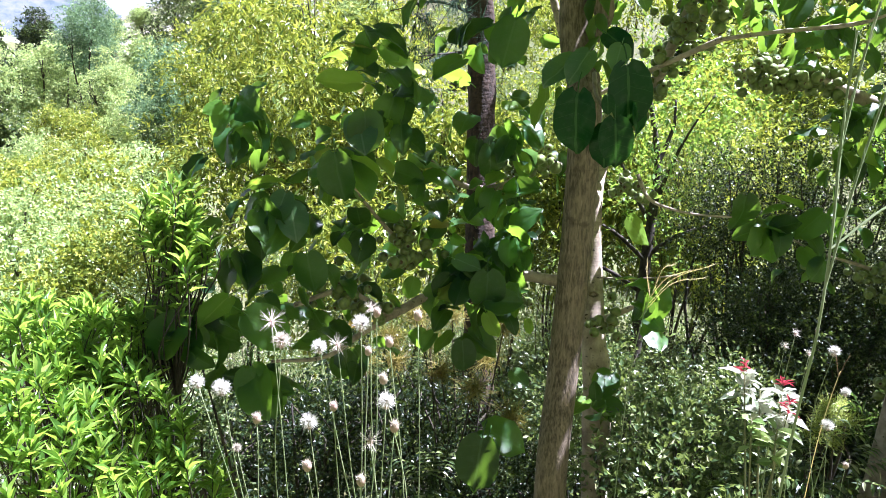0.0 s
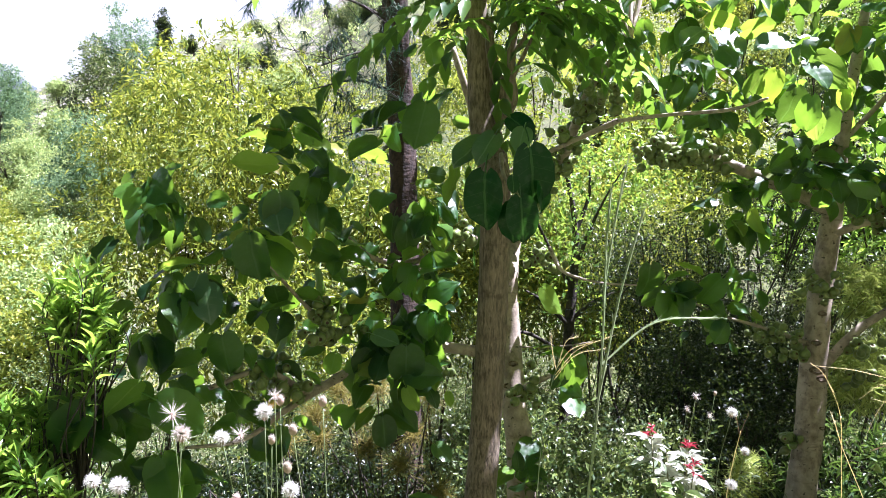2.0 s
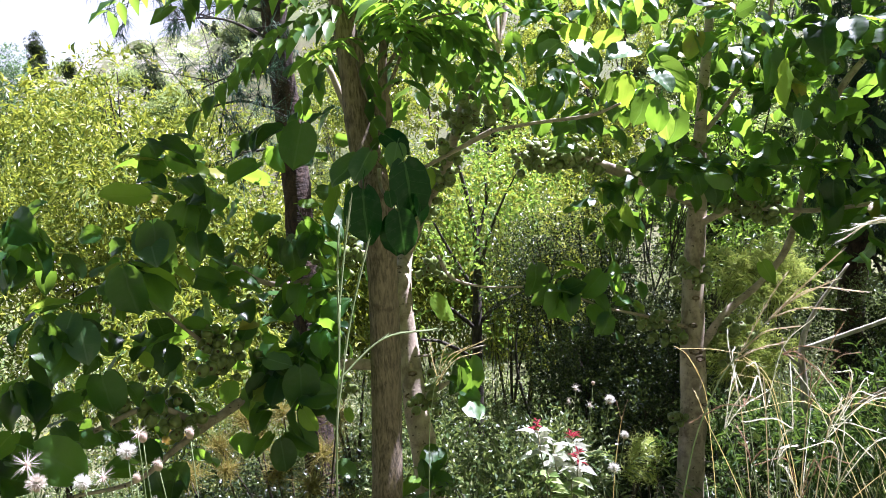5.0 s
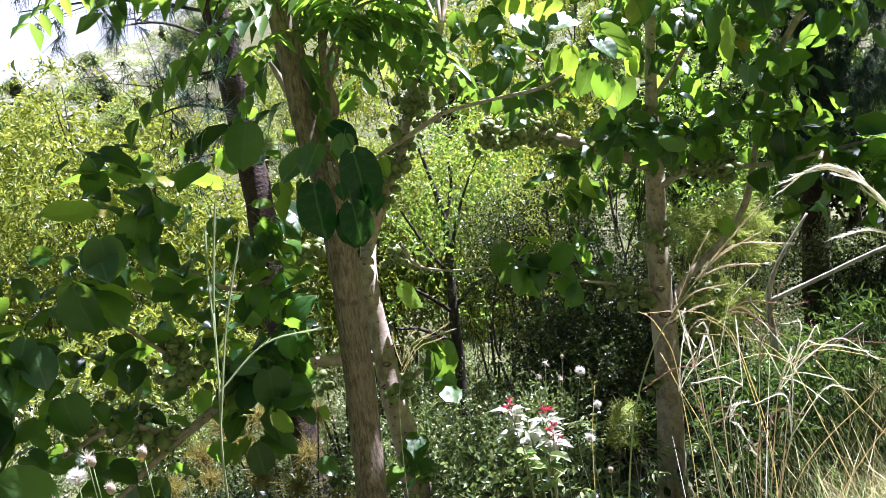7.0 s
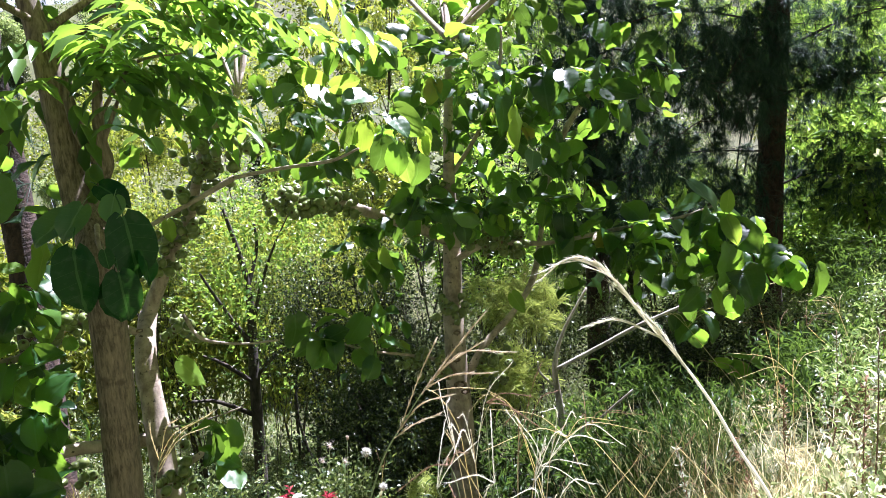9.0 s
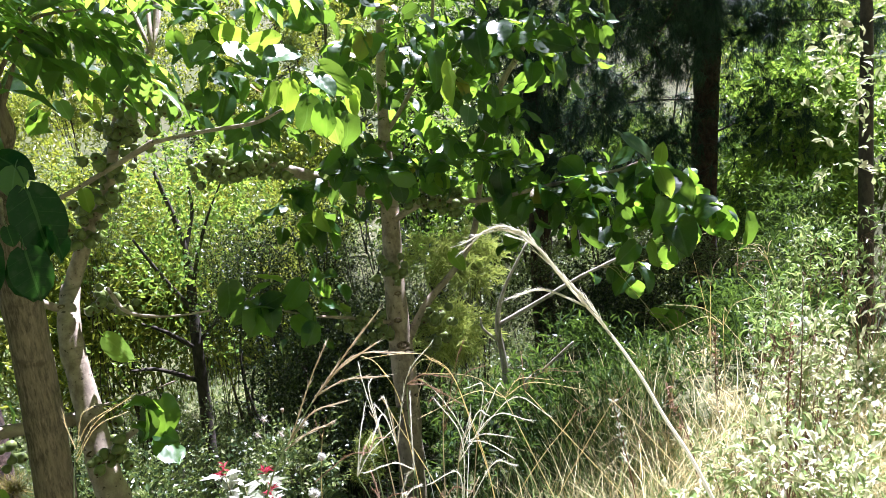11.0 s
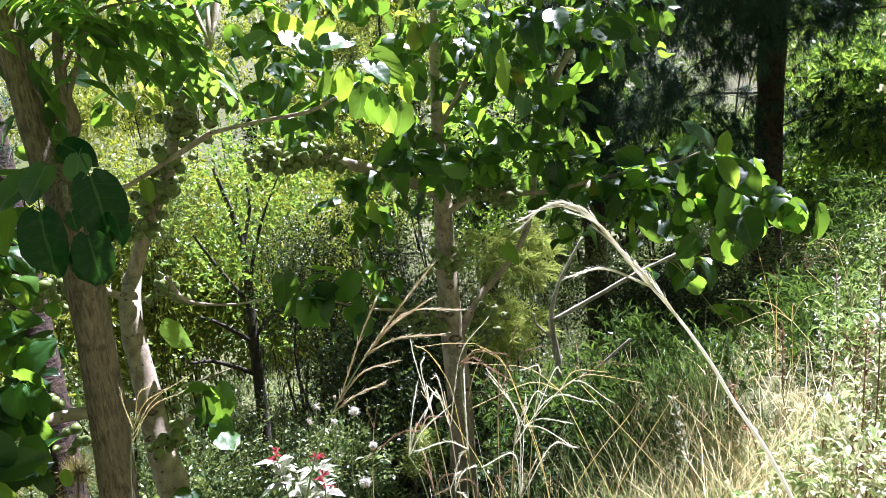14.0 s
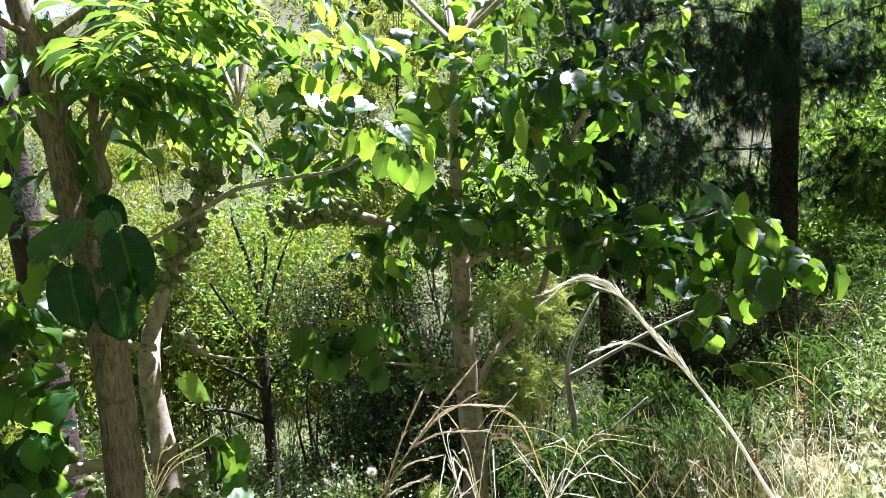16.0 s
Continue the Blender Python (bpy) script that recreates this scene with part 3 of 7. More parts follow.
B.trunk = B.wood("trunk", [(*base, 0.085), (*(0.733, 2.964, 0.104), 0.066), (*(0.714, 3.025, 0.370), 0.060), (*(0.718, 3.148, 0.675), 0.052), (*(0.721, 3.225, 0.948), 0.047), (*(0.781, 3.408, 1.108), 0.040)], 12)
B.wood("branch", [(*(0.779, 3.407, 1.094), 0.036), (*(0.894, 3.314, 1.371), 0.030), (*(0.987, 3.220, 1.550), 0.026), (*(1.027, 3.159, 1.715), 0.022), (*(1.073, 3.092, 1.874), 0.016), (*(1.204, 2.977, 2.069), 0.010)])
B.wood("branch", [(0.70, 3.21, 1.47, 0.009), (0.785, 3.18, 1.522, 0.0095), (0.93, 3.061, 1.601, 0.010), (1.085, 2.830, 1.700, 0.013), (1.105, 2.800, 1.710, 0.009), (1.219, 2.579, 1.728, 0.0075), (1.311, 2.281, 1.735, 0.007), (1.345, 2.10, 1.765, 0.004)], 8)
B.wood("branch", [(*(0.753, 3.219, 0.553), 0.032), (*(0.556, 3.177, 0.590), 0.029), (*(0.308, 3.059, 0.653), 0.026), (*(-0.049, 2.846, 0.630), 0.022), (*(-0.229, 2.732, 0.590), 0.018), (*(-0.401, 2.613, 0.726), 0.012), (*(-0.585, 2.503, 0.702), 0.009)])
B.wood("branch", [(*(-0.049, 2.846, 0.630), 0.015), (*(-0.229, 2.727, 0.573), 0.017), (*(-0.344, 2.662, 0.522), 0.013), (*(-0.489, 2.590, 0.446), 0.009), (*(-0.686, 2.492, 0.470), 0.006)])
B.wood("branch", [(*(0.727, 3.317, 1.035), 0.018), (*(0.492, 3.096, 1.177), 0.017), (*(0.247, 2.921, 1.102), 0.014), (*(0.060, 2.825, 1.131), 0.011), (*(-0.089, 2.708, 1.275), 0.008), (*(-0.205, 2.627, 1.360), 0.006)])
B.wood("branch", [(*(-0.099, 2.886, 0.780), 0.012), (*(-0.205, 2.815, 0.900), 0.009), (*(-0.297, 2.699, 1.047), 0.007), (*(-0.401, 2.591, 1.224), 0.005)])
B.wood("branch", [(*(0.574, 3.341, 1.705), 0.020), (*(0.526, 3.329, 1.855), 0.019), (*(0.453, 3.336, 2.076), 0.015)])
B.wood("branch", [(*(0.710, 2.984, 0.443), 0.016), (*(0.810, 2.918, 0.522), 0.014), (*(0.873, 2.887, 0.565), 0.010)])
B.wood("branch", [(*(0.700, 3.115, 0.629), 0.006), (*(0.862, 2.926, 0.678), 0.004), (*(1.017, 2.792, 0.738), 0.003)])
B.wood("branch", [(*(0.862, 2.988, 1.143), 0.009), (*(0.905, 2.912, 1.043), 0.008), (*(1.040, 2.822, 1.004), 0.005), (*(1.168, 2.688, 1.016), 0.004)])
for args in ((((-0.725, 2.486, 1.413), 0.16, 13, 0.165), ((-0.635, 2.442, 1.057), 0.2, 12, 0.16), ((-0.385, 2.491, 1.238), 0.17, 12, 0.175), ((-0.281, 2.604, 1.661), 0.15, 9, 0.15), ((-0.184, 2.652, 1.454), 0.22, 12, 0.155), ((-0.530, 2.490, 0.847), 0.16, 7, 0.16), ((-0.739, 2.388, 0.856), 0.13, 6, 0.17), ((-0.929, 2.282, 0.653), 0.2, 9, 0.2), ((-0.650, 2.190, 0.499), 0.18, 7, 0.21), ((0.083, 2.670, 0.744), 0.16, 10, 0.17), ((0.106, 2.603, 0.496), 0.12, 5, 0.16),)
        + (((0.284, 2.864, 0.888), 0.2, 9, 0.15), ((0.195, 2.871, 1.690), 0.22, 9, 0.17), ((0.199, 2.826, 1.331), 0.2, 10, 0.15), ((-0.126, 2.734, 1.180), 0.18, 8, 0.15), ((0.147, 2.400, 0.122), 0.14, 6, 0.22), ((0.712, 2.809, 0.103), 0.15, 8, 0.18), ((-0.011, 2.827, 0.947), 0.2, 9, 0.14), ((-0.378, 2.669, 0.936), 0.18, 9, 0.14), ((0.844, 2.818, 0.619), 0.12, 4, 0.16), ((0.271, 2.813, 1.034), 0.17, 7, 0.16), ((0.285, 2.86, 1.32), 0.16, 5, 0.16), ((0.232, 2.752, 0.78), 0.16, 7, 0.17), ((0.256, 2.72, 0.60), 0.15, 6, 0.16), ((0.262, 2.837, 1.15), 0.16, 6, 0.16), ((0.265, 2.677, 0.892), 0.16, 7, 0.17), ((0.184, 2.517, 0.729), 0.15, 6, 0.18), ((0.392, 2.90, 0.949), 0.14, 5, 0.16),)):
    B.spray(*args)
for at, size, along, face in ((((-0.262, 2.321, 1.379), 0.18, (0.1, -0.2, -1), (0.3, -0.7, 0.8)), ((-0.354, 2.283, 1.234), 0.20, (0.1, -0.1, -1), (-0.2, -0.9, 0.5)), ((0.240, 2.611, 1.686), 0.21, (-0.3, -0.3, -1), (0.1, -0.8, 0.6)), ((-0.597, 2.296, 1.090), 0.17, (0.3, 0, -1), (-0.5, -0.7, 0.4)), ((0.168, 2.468, 0.763), 0.20, (0, -0.1, -1), (0.1, -0.9, 0.2)), ((0.126, 2.209, 0.181), 0.25, (-0.2, -0.2, -1), (-0.3, -0.8, 0.5)), ((-0.470, 2.295, 0.891), 0.18, (0.1, 0, -1), (0, -1, 0.2)),)
        + (((0.077, 2.405, 0.529), 0.15, (0.1, -0.1, -1), (0.2, -1, 0.2)), ((0.951, 2.832, 0.574), 0.22, (0.1, 0, -1), (0.2, -0.9, 0.2)), ((-0.950, 2.189, 0.692), 0.22, (-0.6, -0.1, -0.8), (0.1, -0.8, 0.6)), ((-0.584, 2.150, 0.739), 0.22, (0.8, -0.1, -0.5), (0.1, -0.8, 0.6)), ((-0.613, 2.093, 0.526), 0.24, (0.3, -0.1, -0.9), (-0.2, -0.9, 0.4)), ((-0.170, 2.508, 1.688), 0.15, (0.8, 0, -0.3), (0.1, -0.5, 0.9)),)):
    B.leaf(at, size * 0.86, along, face)
for at, size, along, face in (((-0.362, 2.417, 1.544), 0.15, (-0.9, -0.1, 0.0), (0.05, 0.75, 0.7)), ((0.122, 2.551, 0.880), 0.15, (0.7, -0.3, 0.3), (0.1, 0.3, 0.9)),
                              ((0.835, 2.822, 0.924), 0.15, (0.5, 0.1, -0.8), (-0.6, 0.5, 0.3)), ((-0.640, 2.380, 1.210), 0.14, (-0.9, 0, 0.1), (0, 0.4, 0.9)),
                              ((-0.797, 2.214, 0.783), 0.15, (-0.6, 0, -0.5), (0.2, 0.6, 0.7)), ((-0.260, 2.394, 1.263), 0.13, (0.9, 0, -0.3), (0, 0.4, 0.9))):
    B.leaf(at, size, along, face, True)
for args in ((((0.876, 3.257, 1.311), (0.823, 3.243, 1.399), 16, 0.05), ((0.932, 3.204, 1.439), (1.012, 3.101, 1.664), 26, 0.05), ((1.022, 3.105, 1.739), (1.062, 3.040, 1.883), 20, 0.05), ((1.101, 3.002, 1.779), (1.182, 2.902, 1.854), 12, 0.045), ((0.857, 3.299, 1.094), (0.927, 3.128, 1.025), 12, 0.04), ((0.342, 3.629, 1.147), (0.439, 3.440, 1.075), 16, 0.05), ((0.267, 3.590, 0.512), (0.348, 3.428, 0.566), 8, 0.05), ((0.286, 2.976, 1.193), (0.509, 3.053, 1.208), 18, 0.045),)
        + (((-0.225, 2.772, 0.935), (-0.085, 2.841, 0.805), 26, 0.05), ((-0.407, 2.581, 0.725), (-0.284, 2.680, 0.591), 20, 0.035), ((0.649, 2.949, 0.464), (0.780, 2.865, 0.462), 9, 0.04), ((0.735, 3.177, 0.500), (0.804, 3.115, 0.363), 10, 0.05), ((-0.423, 2.604, 0.693), (-0.205, 2.796, 0.830), 12, 0.06), ((0.218, 3.489, 0.423), (0.344, 3.293, 0.426), 10, 0.05),)):
    B.figs(*args)

B.crowd(((((-0.768, 2.769, 1.313), 0.22, 7), ((-0.534, 2.790, 1.004), 0.26, 10), ((-0.344, 2.876, 1.326), 0.28, 12), ((-0.157, 3.002, 1.601), 0.25, 8), ((0.088, 3.054, 1.408), 0.3, 10), ((0.188, 3.145, 1.746), 0.3, 8), ((-0.064, 3.022, 0.902), 0.3, 11), ((0.254, 3.099, 0.802), 0.28, 9), ((-0.821, 2.527, 0.600), 0.25, 7), ((0.091, 2.916, 0.502), 0.25, 7), ((0.414, 3.223, 1.266), 0.22, 6), ((-0.412, 2.873, 0.731), 0.25, 7), ((1.165, 3.233, 2.026), 0.3, 4), ((1.014, 3.359, 2.256), 0.35, 3),)
        + (((0.884, 3.526, 2.014), 0.25, 3), ((0.251, 3.386, 0.686), 0.25, 4), ((0.330, 3.458, 1.582), 0.25, 4), ((0.901, 2.999, 0.524), 0.16, 3), ((-0.840, 2.862, 0.952), 0.24, 8), ((-0.673, 2.882, 0.636), 0.26, 8), ((-0.870, 2.821, 0.595), 0.24, 8), ((-0.437, 2.895, 0.393), 0.25, 7), ((-0.581, 3.002, 0.930), 0.25, 8), ((-0.477, 2.855, 0.278), 0.25, 6), ((-0.592, 2.727, 0.573), 0.22, 5), ((0.084, 3.056, 0.995), 0.2, 5), ((0.7, 4.0, 1.5), 0.4, 4), ((0.15, 3.9, 1.6), 0.4, 4),)
        + (((1.0, 3.8, 2.0), 0.4, 3), ((-0.3, 3.7, 1.4), 0.35, 6), ((0.5, 3.9, 2.2), 0.4, 3),)), 0.138, 1001)

# the fig tree beside the bank
base = on_ground((2.12, 2.90))
C = FigTree(12, base, "pale spotted fig tree with scarred trunk and wide leafy crown", "fig trees", 0.94, 1.35)
C.trunk = C.wood("trunk", [(*base, 0.105), (*(2.157, 2.929, -0.362), 0.078), (*(2.254, 3.024, 0.078), 0.070), (*(2.305, 3.100, 0.413), 0.066), (*(2.361, 3.177, 0.819), 0.058), (*(2.420, 3.222, 1.198), 0.052), (*(2.443, 3.230, 1.578), 0.036), (*(2.470, 3.227, 1.917), 0.028), (*(2.533, 3.238, 2.427), 0.020)], 14)
C.wood("branch", [(*(2.338, 3.089, 0.457), 0.028), (*(2.521, 3.100, 0.643), 0.022), (*(2.724, 3.069, 0.805), 0.018), (*(2.882, 3.068, 0.977), 0.019), (*(2.973, 3.071, 1.249), 0.016), (*(3.025, 3.041, 1.540), 0.020), (*(3.133, 2.978, 1.832), 0.019), (*(3.265, 2.883, 2.048), 0.014)])
C.wood("branch", [(*(2.421, 3.208, 1.247), 0.034), (*(2.188, 3.223, 1.366), 0.032), (*(1.942, 3.217, 1.464), 0.030), (*(1.763, 3.223, 1.536), 0.024), (*(1.591, 3.224, 1.599), 0.016), (*(1.367, 3.240, 1.586), 0.008)])
C.wood("branch", [(*(2.400, 3.198, 1.137), 0.022), (*(2.548, 3.031, 1.231), 0.018), (*(2.739, 2.732, 1.224), 0.013), (*(2.944, 2.438, 1.281), 0.010), (*(3.098, 2.173, 1.326), 0.008), (*(3.185, 2.012, 1.382), 0.006)])
C.wood("branch", [(*(2.449, 3.233, 1.609), 0.014), (*(2.596, 3.084, 1.892), 0.012), (*(2.675, 2.981, 2.197), 0.010), (*(2.727, 3.000, 2.431), 0.008)])
C.wood("branch", [(*(2.286, 3.112, 0.582), 0.012), (*(2.036, 3.166, 0.669), 0.009), (*(1.819, 3.195, 0.734), 0.006), (*(1.561, 3.144, 0.866), 0.005)])
C.wood("branch", [(*(1.316, 3.141, 2.365), 0.012), (*(1.263, 3.075, 2.185), 0.011), (*(1.174, 3.040, 2.045), 0.008)])
for args in ((((1.544, 3.097, 0.877), 0.17, 9, 0.17), ((1.765, 3.099, 0.688), 0.14, 6, 0.13), ((1.539, 2.287, 1.815), 0.15, 8, 0.12), ((2.021, 2.990, 1.471), 0.22, 14, 0.16), ((2.210, 2.867, 1.445), 0.2, 10, 0.16), ((2.483, 2.810, 1.409), 0.22, 12, 0.16), ((2.708, 2.671, 1.407), 0.24, 11, 0.17), ((2.850, 2.428, 1.242), 0.26, 14, 0.17), ((2.978, 2.220, 1.199), 0.26, 14, 0.18), ((3.121, 1.971, 1.288), 0.24, 16, 0.19), ((3.136, 1.905, 1.022), 0.2, 10, 0.2),)
        + (((3.401, 1.815, 1.089), 0.17, 8, 0.16), ((2.826, 2.727, 2.006), 0.28, 14, 0.19), ((3.075, 2.572, 2.000), 0.22, 10, 0.19), ((2.587, 2.832, 1.804), 0.25, 12, 0.15), ((2.164, 2.914, 2.084), 0.28, 12, 0.14), ((1.810, 3.102, 1.386), 0.16, 7, 0.13), ((1.861, 3.144, 1.172), 0.16, 6, 0.13), ((2.516, 2.934, 2.078), 0.25, 11, 0.14), ((1.488, 2.942, 1.939), 0.25, 11, 0.13), ((1.103, 3.085, 2.050), 0.25, 6, 0.14), ((0.880, 3.309, 1.898), 0.2, 4, 0.13),)
        + (((1.323, 3.139, 1.821), 0.2, 8, 0.12), ((1.570, 2.841, 1.702), 0.16, 8, 0.14), ((2.886, 2.702, 0.954), 0.15, 5, 0.14), ((3.244, 2.032, 0.534), 0.14, 4, 0.18), ((2.992, 2.781, 1.621), 0.2, 8, 0.14), ((1.377, 2.814, 2.135), 0.25, 10, 0.13), ((1.806, 2.932, 2.248), 0.25, 10, 0.14), ((1.004, 3.196, 2.282), 0.25, 4, 0.14), ((3.317, 2.440, 2.084), 0.2, 6, 0.17), ((1.286, 3.383, 2.292), 0.3, 5, 0.13),)):
    C.spray(*args)
for at, size, along, face in (((1.195, 2.357, 1.989), 0.12, (-0.8, -0.4, -0.4), (0, -0.67, 0.74)), ((1.308, 2.282, 1.964), 0.13, (0.3, -0.6, -0.6), (0.05, -0.67, 0.74)), ((1.415, 2.214, 1.953), 0.14, (-0.9, -0.2, -0.1), (0, -0.62, 0.78)), ((1.499, 2.077, 1.836), 0.12, (0.25, -0.6, -0.6), (0, -0.67, 0.74)),
                              ((2.542, 2.592, 1.673), 0.13, (-0.5, -0.5, -0.6), (0.0, -0.62, 0.78)), ((2.976, 1.916, 1.445), 0.18, (0.3, -0.6, -0.6), (0.0, -0.55, 0.8)), ((0.851, 3.052, 1.871), 0.09, (0.2, -0.5, -0.8), (0, -0.67, 0.74))):
    C.leaf(at, size, along, face, False, 0 if at[0] < 1.4 else 1, FIG_GLOSS)
for at, size, along, face in (((-0.278, 2.321, 1.379), 0.15, (0.2, -0.6, -0.7), (0, -0.62, 0.75)), ((-0.519, 2.293, 1.080), 0.14, (0.2, -0.5, -0.8), (0.1, -0.62, 0.75)), ((0.094, 2.497, 0.872), 0.11, (0.8, -0.4, -0.2), (0, -0.62, 0.75)), ((0.327, 2.658, 0.312), 0.10, (0.5, -0.6, -0.4), (0, -0.62, 0.75)), ((-0.568, 2.306, 1.128), 0.12, (-0.3, -0.5, -0.8), (0.1, -0.62, 0.75))):
    B.leaf(at, size, along, face, False, 0, FIG_GLOSS)
for at, size, along, face in ((((1.166, 2.539, 1.918), 0.10, (0.3, -0.3, -0.8), (0.4, 0.1, 0.8)), ((1.393, 2.241, 1.741), 0.08, (0.3, -0.3, -0.8), (-0.2, -0.2, 0.9)), ((1.456, 2.142, 1.737), 0.13, (-0.1, 0, -1), (0.2, -0.9, 0.1)), ((1.504, 2.106, 1.711), 0.12, (0.1, 0, -1), (0.1, -1, 0.1)), ((1.372, 3.038, 0.941), 0.19, (0.0, -0.1, -1), (0.1, -0.8, 0.6)), ((1.688, 2.282, 1.666), 0.14, (0, 0, -1), (0.2, -0.9, 0.2)), ((3.017, 1.819, 1.113), 0.23, (0.2, -0.1, -1), (0, -1, 0.2)),)
        + (((3.416, 1.665, 0.988), 0.18, (-0.1, 0, -1), (0.1, -1, 0)), ((2.638, 2.553, 1.215), 0.22, (0.1, -0.1, -1), (0.1, -0.9, 0.3)), ((2.459, 2.694, 1.906), 0.2, (0, -0.2, -1), (0, -1, 0.3)),)):
    C.leaf(at, size, along, face)
for at, size, along, face in ((((1.306, 2.359, 2.038), 0.12, (-0.9, -0.1, 0.2), (0, 0.8, 0.6)), ((1.412, 2.287, 2.009), 0.12, (0.9, -0.1, 0.1), (0, 0.8, 0.6)), ((1.562, 2.101, 1.850), 0.15, (0.7, 0, -0.7), (-0.3, 0.8, 0.5)), ((1.434, 2.232, 1.816), 0.11, (-0.3, 0, -0.9), (0.5, 0.8, 0.1)), ((1.392, 2.259, 1.821), 0.10, (-0.6, 0, -0.8), (0.5, 0.8, 0.3)), ((1.575, 2.173, 1.670), 0.10, (0.3, 0.2, -0.8), (0.2, 0.9, 0.2)), ((1.620, 2.105, 1.760), 0.08, (0.2, 0.1, -0.9), (0.3, 0.9, 0.2)),)
        + (((1.586, 3.040, 1.010), 0.13, (0.9, 0, -0.3), (0, 0.3, 0.9)), ((0.873, 3.108, 1.499), 0.10, (0.1, 0, -0.9), (0.2, 0.9, 0.2)), ((1.135, 3.033, 1.900), 0.14, (-0.7, 0, -0.6), (0.3, 0.8, 0.4)), ((2.805, 2.637, 0.974), 0.12, (0.4, 0, -0.8), (0.3, 0.9, 0.3)), ((2.452, 2.563, 1.836), 0.2, (0.1, 0, -1), (-0.4, 0.8, 0.2)), ((1.889, 3.020, 1.233), 0.13, (0.3, 0, -0.9), (-0.3, 0.9, 0.3)), ((3.029, 1.893, 0.937), 0.14, (0.3, 0, -0.9), (-0.2, 0.9, 0.2)),)
        + (((2.598, 2.869, 0.901), 0.13, (0.5, 0, -0.8), (0.3, 0.9, 0.3)), ((1.636, 2.103, 1.798), 0.06, (0.5, 0, -0.8), (0, 0.9, 0.3)),)):
    C.leaf(at, size, along, face, True)
for args in (((1.387, 3.224, 1.569), (1.647, 3.185, 1.578), 44, 0.05), ((1.644, 3.183, 1.564), (1.808, 3.191, 1.515), 16, 0.05), ((2.267, 3.132, 0.894), (2.368, 3.063, 0.864), 16, 0.04),
             ((2.043, 3.155, 0.637), (2.213, 3.092, 0.556), 22, 0.05), ((2.508, 3.037, 0.590), (2.527, 2.986, 0.410), 18, 0.05), ((2.141, 3.044, 0.126), (2.161, 3.024, 0.092), 7, 0.03),
             ((2.493, 3.063, 1.223), (2.651, 2.908, 1.234), 30, 0.05), ((1.138, 3.151, 1.900), (1.313, 3.090, 1.843), 18, 0.05), ((2.384, 3.201, 1.552), (2.370, 3.216, 1.302), 12, 0.05), ((1.042, 3.199, 1.850), (1.050, 3.156, 1.673), 14, 0.05)):
    C.figs(*args)

C.crowd(((((2.274, 3.313, 1.475), 0.28, 30), ((2.628, 3.210, 1.461), 0.3, 30), ((2.907, 3.008, 1.324), 0.3, 28), ((3.141, 2.716, 1.196), 0.32, 32), ((3.259, 2.388, 1.122), 0.3, 32), ((3.359, 2.086, 1.115), 0.28, 30), ((3.100, 3.038, 2.016), 0.4, 40), ((3.359, 2.760, 2.024), 0.3, 26), ((2.785, 3.193, 1.831), 0.35, 34), ((2.407, 3.253, 2.135), 0.4, 36), ((1.984, 3.131, 2.016), 0.3, 12), ((1.665, 3.167, 1.822), 0.28, 10), ((1.410, 3.267, 2.114), 0.35, 10), ((1.907, 3.364, 1.213), 0.2, 14),)
        + (((2.045, 3.324, 0.870), 0.16, 8), ((2.002, 3.318, 2.383), 0.4, 16), ((2.905, 3.137, 2.469), 0.5, 40), ((1.449, 3.335, 2.537), 0.5, 14), ((3.234, 2.684, 2.421), 0.4, 26), ((1.850, 3.280, 0.663), 0.14, 8), ((3.203, 3.008, 1.619), 0.25, 16), ((3.356, 2.377, 0.796), 0.25, 16), ((2.6, 3.8, 1.8), 0.4, 30), ((3.2, 3.6, 1.7), 0.4, 30), ((2.0, 3.8, 2.1), 0.4, 14), ((2.6, 3.6, 2.4), 0.45, 28),)), 0.138, 1002)

# unseen leaves and boughs added overhead to darken the hollow under the left fig
B.crowd((((1.7, 4.3, 3.5), 0.5, 55), ((2.2, 4.6, 3.6), 0.5, 50), ((1.2, 4.5, 3.6), 0.5, 50)), 0.2, 1004)
for end in ((1.7, 4.2, 3.5), (2.2, 4.5, 3.6), (1.2, 4.4, 3.6)):
    B.wood("branch", [(1.204, 2.977, 2.069, 0.010), ((1.204 + end[0]) / 2, (2.977 + end[1]) / 2, 2.95, 0.009), (*end, 0.006)], 6)
# unseen upper crown, added to shade the hollow and the right leaf cluster
C.crowd((((4.4, 5.0, 3.4), 0.7, 65), ((4.1, 5.8, 3.7), 0.8, 75), ((5.0, 5.6, 3.6), 0.7, 60), ((3.2, 5.5, 3.7), 0.7, 60), ((4.10, 2.65, 3.35), 0.5, 55), ((4.0, 3.3, 3.3), 0.4, 35)), 0.2, 1003)
for end in ((3.5, 4.7, 3.3), (4.4, 5.0, 3.4), (4.1, 5.7, 3.7), (3.2, 5.4, 3.7), (4.1, 2.7, 3.3), (4.0, 3.3, 3.3)):
    C.wood("branch", [(2.533, 3.238, 2.40, 0.020), ((2.533 + end[0]) / 2, (3.238 + end[1]) / 2, 3.0, 0.016), (*end, 0.008)], 6)


